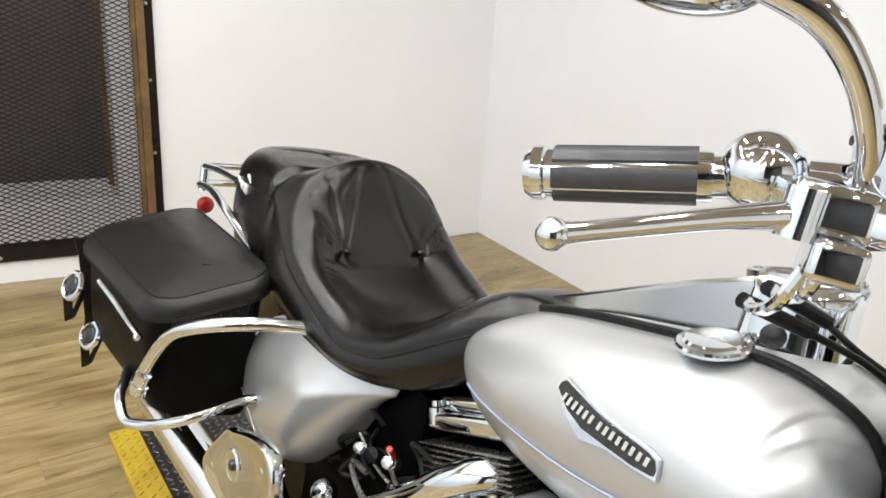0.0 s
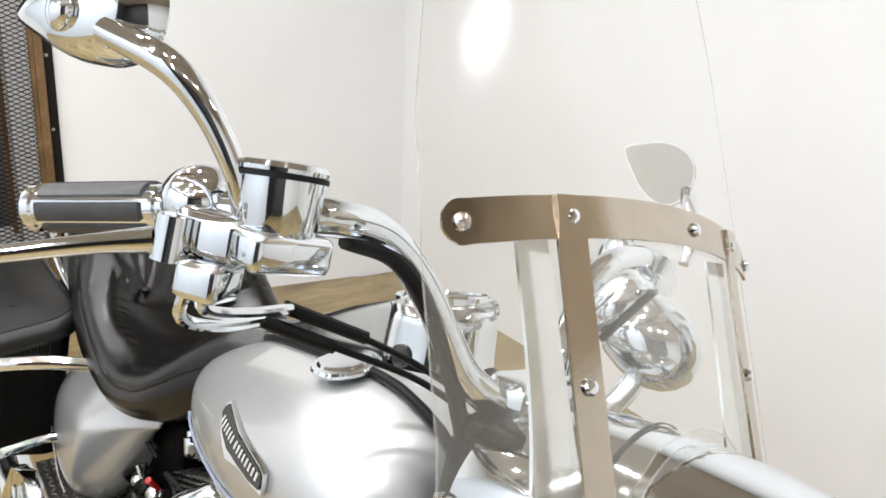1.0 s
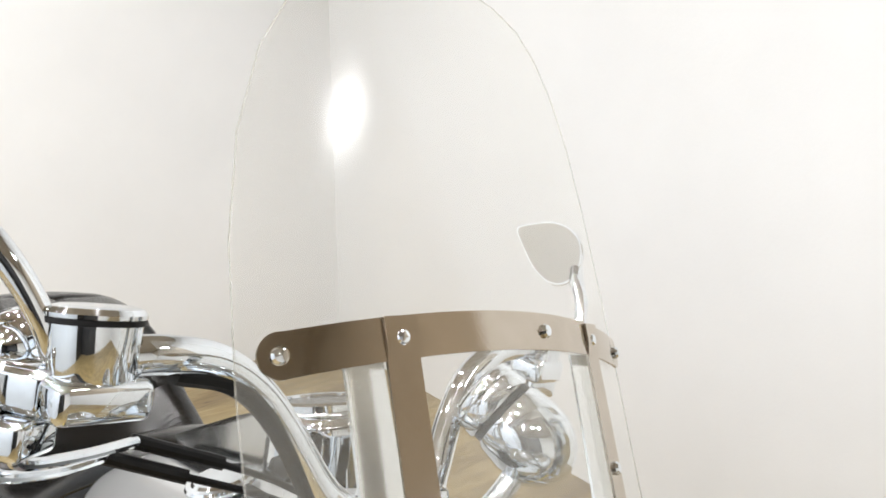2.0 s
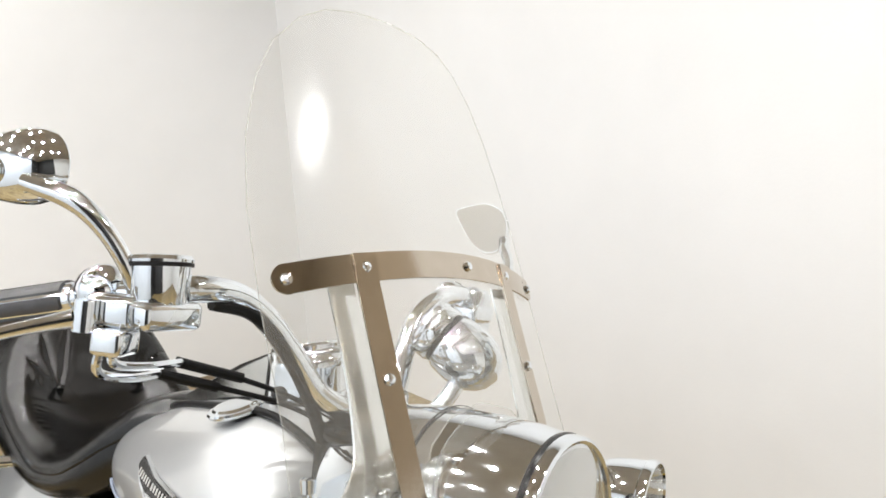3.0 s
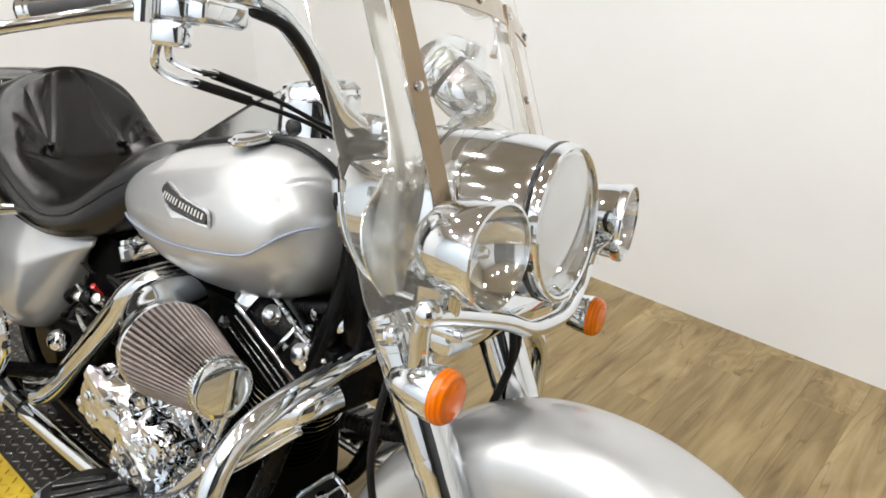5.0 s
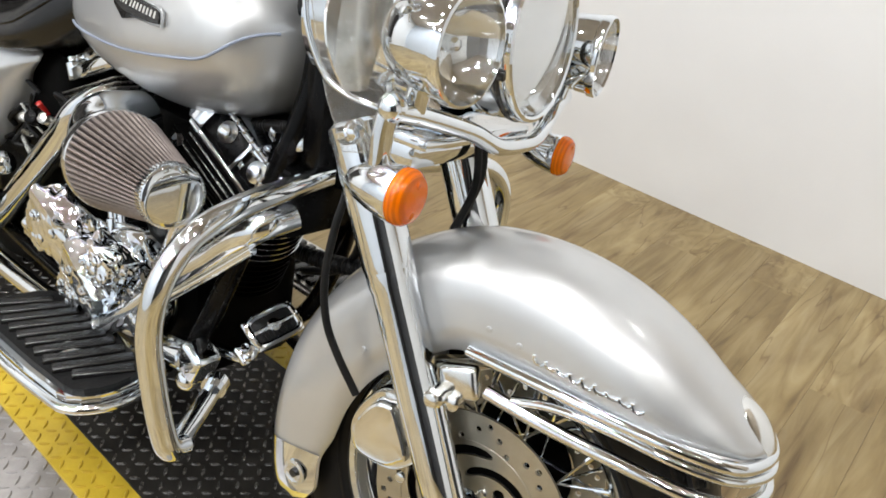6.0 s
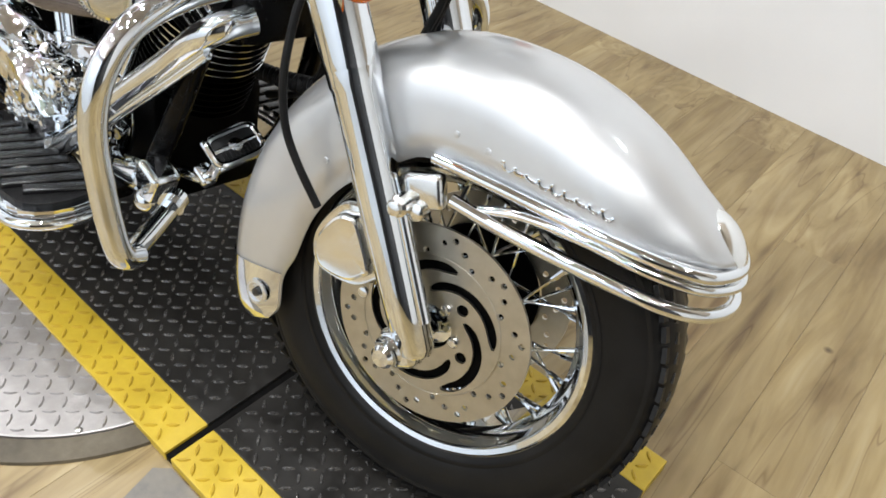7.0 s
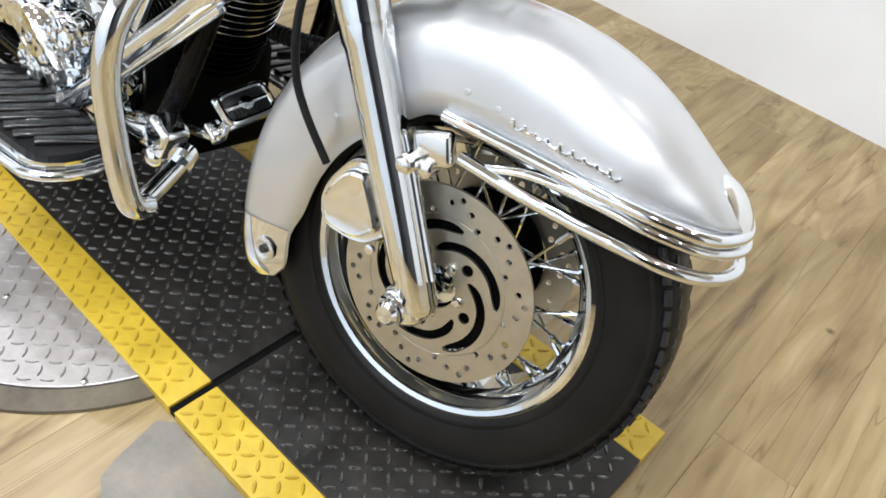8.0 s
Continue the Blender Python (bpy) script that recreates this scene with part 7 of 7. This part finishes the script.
def controls(side):
    s = side
    # switch housing, round clamp and lever
    bm = bm_new()
    ball(bm, (-0.528, -0.315 if s < 0 else 0.345, 1.143), 0.031, 1.0, 0.95, 0.95, 24)
    h = bp("switch_housing", bm, chrome, "rounded chrome switch housing", parent=hbar)
    bm = bm_new()
    block(bm, (-0.478, s * 0.322, 1.128), (0.055, 0.05, 0.035), 0.008, Euler((0, 0, -0.5 * s)).to_matrix(), 3)
    block(bm, (-0.462, s * 0.335, 1.098), (0.035, 0.04, 0.028), 0.006, Euler((0, 0, -0.5 * s)).to_matrix(), 3)
    bp("switch_block", bm, chrome, parent=hbar)
    bm = bm_new()
    rb = [(-0.490, s * 0.365, 1.118), (-0.515, s * 0.398, 1.106), (-0.548, s * 0.44, 1.088), (-0.574, s * 0.474, 1.074)]
    tube(bm, rb, 0.008, 14, radii=[(0, 0.010), (0.3, 0.0075), (0.8, 0.0065), (1, 0.0075)])
    ball(bm, rb[-1], 0.0105, seg=16)
    lathe(bm, (-0.482, s * 0.357, 1.122), (0, 0, 1), [(-0.016, 0.013), (0.016, 0.013)], 18)
    bp("lever", bm, chrome, "polished chrome hand lever", parent=hbar)
    if s < 0:
        bm = bm_new()
        lathe(bm, (-0.447, -0.298, 1.138), (-0.12, 0, 1), [(-0.002, 0.027), (0.002, 0.0295), (0.036, 0.031), (0.040, 0.0315)], 36)
        r = bp("fluid_reservoir", bm, chrome, "round chrome brake fluid reservoir", parent=hbar)
        bm = bm_new()
        lathe(bm, (-0.4518, -0.298, 1.177), (-0.12, 0, 1), [(0, 0.0335), (0.004, 0.0335)], 36)
        bp("reservoir_seal", bm, black_rubber, parent=hbar)
        bm = bm_new()
        lathe(bm, (-0.4524, -0.298, 1.1815), (-0.12, 0, 1), [(0, 0.0335), (0.003, 0.034), (0.007, 0.031), (0.0085, 0.026), (0.008, 0.019), (0.0085, 0.001)], 36)
        bp("reservoir_lid", bm, chrome, parent=hbar)
        bm = bm_new()
        block(bm, (-0.447, -0.298, 1.128), (0.06, 0.07, 0.03), 0.008, None, 3)
        bp("reservoir_base", bm, chrome, parent=hbar)
    else:
        bm = bm_new()
        lathe(bm, (-0.447, 0.298, 1.128), (0, 0.3, 1), [(0, 0.024), (0.03, 0.026), (0.036, 0.02)], 28)
        block(bm, (-0.447, 0.30, 1.125), (0.05, 0.06, 0.03), 0.008, None, 3)
        bp("clutch_perch", bm, chrome, parent=hbar)


controls(-1)
controls(1)


def mirror(side):
    s = side
    yc = -0.388 if s < 0 else 0.53
    yb = -0.318 if s < 0 else 0.42
    # teardrop: point to the back, broad end in front
    outline = []
    for k in range(40):
        a = 2 * math.pi * k / 40
        c, sn = math.cos(a), math.sin(a)
        x = (0.068 if s < 0 else 0.084) * c
        z = (0.0375 if s < 0 else 0.046) * sn * (1 + 0.42 * c) * (1.0 if c > -0.2 else 1 - 0.35 * (-c - 0.2))
        outline.append((x, z))
    cx, cz = -0.600, 1.263 if s < 0 else 1.284
    tilt = radians(-14) if s < 0 else radians(17)
    def ring(f, d):
        res = []
        for x, z in outline:
            xx, zz = x * f * math.cos(tilt) + z * f * math.sin(tilt), -x * f * math.sin(tilt) + z * f * math.cos(tilt)
            yaw = radians(14) * -s
            res.append(Vector((cx + xx * math.cos(yaw) - d * s * math.sin(yaw) * -1, yc + s * d + xx * math.sin(yaw), cz + zz)))
        return res
    bm = bm_new()
    loft(bm, [ring(0.98, -0.010), ring(1.0, -0.008), ring(1.0, 0.0), ring(0.95, 0.010), ring(0.84, 0.019), ring(0.66, 0.026), ring(0.4, 0.030), ring(0.12, 0.0315)])
    m = bp("mirror", bm, chrome, "teardrop chrome mirror on a curved stem", parent=hbar)
    bm = bm_new()
    loft(bm, [ring(0.93, -0.0096), ring(0.93, -0.0106)])
    bp("mirror_glass", bm, mirror_tan_reflection, "flat mirror glass", parent=hbar)
    bm = bm_new()
    tube(bm, [(-0.463, yb, 1.150), (-0.466, yb + s * 0.012, 1.178), (-0.480, yb + s * 0.032, 1.212), (-0.505, yb + s * 0.055, 1.238), Vector((cx + 0.05, yc + s * 0.012, cz - 0.012))], 0.009, 14, radii=[(0, 0.0085), (0.5, 0.010), (0.8, 0.0115), (1, 0.009)])
    bp("mirror_stem", bm, chrome, parent=hbar)
    if s < 0:
        bm = bm_new()
        ball(bm, (cx + 0.008, yc + s * 0.026, cz - 0.004), 0.016, 1, 0.6, 1, 18)
        bp("mirror_pivot", bm, chrome, parent=hbar)


mirror(-1)
mirror(1)

# bullet-shaped chrome can beside the handlebar riser
CAN_O, CAN_AX = (-0.399, 0.138, 1.104), (0.0875, 0.031, -0.056)
bm = bm_new()
lathe(bm, CAN_O, CAN_AX, [(-0.027, 0.002), (-0.026, 0.026), (-0.023, 0.037), (-0.018, 0.042), (-0.012, 0.0435), (-0.009, 0.0425), (-0.006, 0.0435), (0.008, 0.0445), (0.011, 0.043), (0.012, 0.039), (0.018, 0.039), (0.020, 0.043), (0.026, 0.0455), (0.05, 0.0475), (0.068, 0.0465), (0.084, 0.041), (0.098, 0.031), (0.107, 0.019), (0.112, 0.002)], 48)
can = bp("chrome_can", bm, chrome, "bullet-shaped chrome can clamped by the handlebar", steer=True)
bm = bm_new()
lathe(bm, CAN_O, CAN_AX, [(0.0115, 0.0385), (0.012, 0.0405), (0.018, 0.0405), (0.0185, 0.0385)], 48, cap=False)
bp("can_band", bm, black_rubber, parent=can)
bm = bm_new()
tube(bm, [(-0.355, 0.150, 1.055), (-0.358, 0.125, 1.02), (-0.365, 0.085, 0.985)], 0.013, 16)
bp("can_mount", bm, worn_chrome, parent=can)

# --- cables and hoses ---
def cable(pts, r, material, name="cable", label="", steer=True, seg=10):
    bm = bm_new()
    tube(bm, pts, r, seg)
    return bp(name, bm, material, label, steer=steer)


cable([(-0.472, -0.345, 1.09), (-0.485, -0.336, 1.062), (-0.515, -0.28, 1.046), (-0.542, -0.224, 1.042)], 0.005, chrome, "cable_elbow", "bent chrome cable tube")
cable([(-0.465, -0.335, 1.095), (-0.475, -0.325, 1.072), (-0.505, -0.265, 1.06), (-0.533, -0.202, 1.056)], 0.005, chrome, "cable_elbow")
cable([(-0.509, -0.168, 1.028), (-0.468, -0.083, 1.004), (-0.43, -0.03, 0.97), (-0.40, 0.0, 0.92)], 0.0036, black_rubber, "throttle_cable", "black throttle cable")
cable([(-0.506, -0.136, 1.037), (-0.488, -0.068, 1.012), (-0.44, -0.015, 0.98), (-0.41, 0.015, 0.93)], 0.0036, black_rubber, "throttle_cable")
for a, b in (((-0.545, -0.229, 1.0425), (-0.507, -0.164, 1.027)), ((-0.536, -0.208, 1.0565), (-0.504, -0.130, 1.036))):
    cable([a, b], 0.0068, black_rubber, "cable_sleeve")
cable([(-0.444, -0.235, 1.140), (-0.44, -0.18, 1.128), (-0.434, -0.135, 1.09), (-0.420, -0.098, 1.03), (-0.41, -0.07, 0.97)], 0.0085, black_rubber, "wire_loom", "black wiring loom along the handlebar")
cable([(-0.262, -0.11, 0.80), (-0.254, -0.125, 0.701), (-0.256, -0.133, 0.655), (-0.254, -0.14, 0.587), (-0.241, -0.14, 0.528), (-0.217, -0.135, 0.483), (-0.18, -0.125, 0.431)], 0.0055, black_rubber, "brake_hose", "black brake hose down to the caliper")
cable([(-0.16, 0.02, 0.80), (-0.15, 0.03, 0.72), (-0.17, 0.03, 0.64)], 0.006, black_rubber, "hose")
cable([(-0.17, 0.06, 0.79), (-0.165, 0.075, 0.72), (-0.19, 0.075, 0.62)], 0.006, black_rubber, "hose")
def ribbed(pts, r, pitch, label):
    path = smooth_path([Vector(p) for p in pts], 40)
    radii, run = [], 0.0
    for k, p in enumerate(path):
        run += (p - path[k - 1]).length if k else 0.0
        radii.append((k / (len(path) - 1), r * (1 + 0.16 * math.sin(2 * math.pi * run / pitch))))
    bm = bm_new()
    tube(bm, path, r, 12, 1, smooth=False, radii=radii)
    bp("hose", bm, black_rubber, label)


ribbed([(-0.33, -0.05, 0.735), (-0.378, -0.06, 0.734), (-0.45, -0.062, 0.722), (-0.535, -0.06, 0.700)], 0.009, 0.0065, "ribbed black hose under the tank")
cable([(-0.36, 0.02, 0.76), (-0.38, 0.06, 0.55), (-0.44, 0.08, 0.45), (-0.54, 0.08, 0.40)], 0.008, black_rubber, "hose", steer=False)
ribbed([(-0.30, 0.08, 0.52), (-0.38, 0.07, 0.48), (-0.46, 0.06, 0.46), (-0.55, 0.05, 0.45)], 0.014, 0.011, "ribbed black hose")

# ---- floor planks, last ----
floor = tagged(new("floor"), "weathered blond wood plank floor", "floor", kind="structure")
PW, PL = 0.152, 1.22
bm = bm_new()
block(bm, (0, 0, -0.003), (PW - 0.0005, PL - 0.0005, 0.006), 0.0003, None, 1)
plank_mesh = finish(bm, "plank", wood, False)
ang = radians(1.5)
R = Matrix.Rotation(ang, 4, "Z")
rng = random.Random(3)
near = []
along = R.to_3x3() @ Vector((0, 1, 0))
for i in range(-30, 34):
    shift = rng.random() * PL
    for j in range(-6, 6):
        p = R @ Vector((i * PW, j * PL + shift, FLOOR_Z))
        d = p - CORNER
        u, v = d.dot(WALL_U), d.dot(WALL_V)
        if not -0.05 < u < ROOM_X + 0.05:
            continue
        # v grows towards -y; boards are cut to end under the walls
        lo, hi = max(v - PL / 2, -0.06), min(v + PL / 2, ROOM_Y + 0.06)
        if hi - lo > 0.05:
            near.append((p + along * (((lo + hi) / 2 - v) / WALL_V.dot(along)), (hi - lo) / PL))
for p, f in near:
    o = new("plank", plank_mesh)
    o.parent = floor
    o.matrix_basis = Matrix.Translation(p) @ R @ Matrix.Diagonal((1, f, 1, 1))
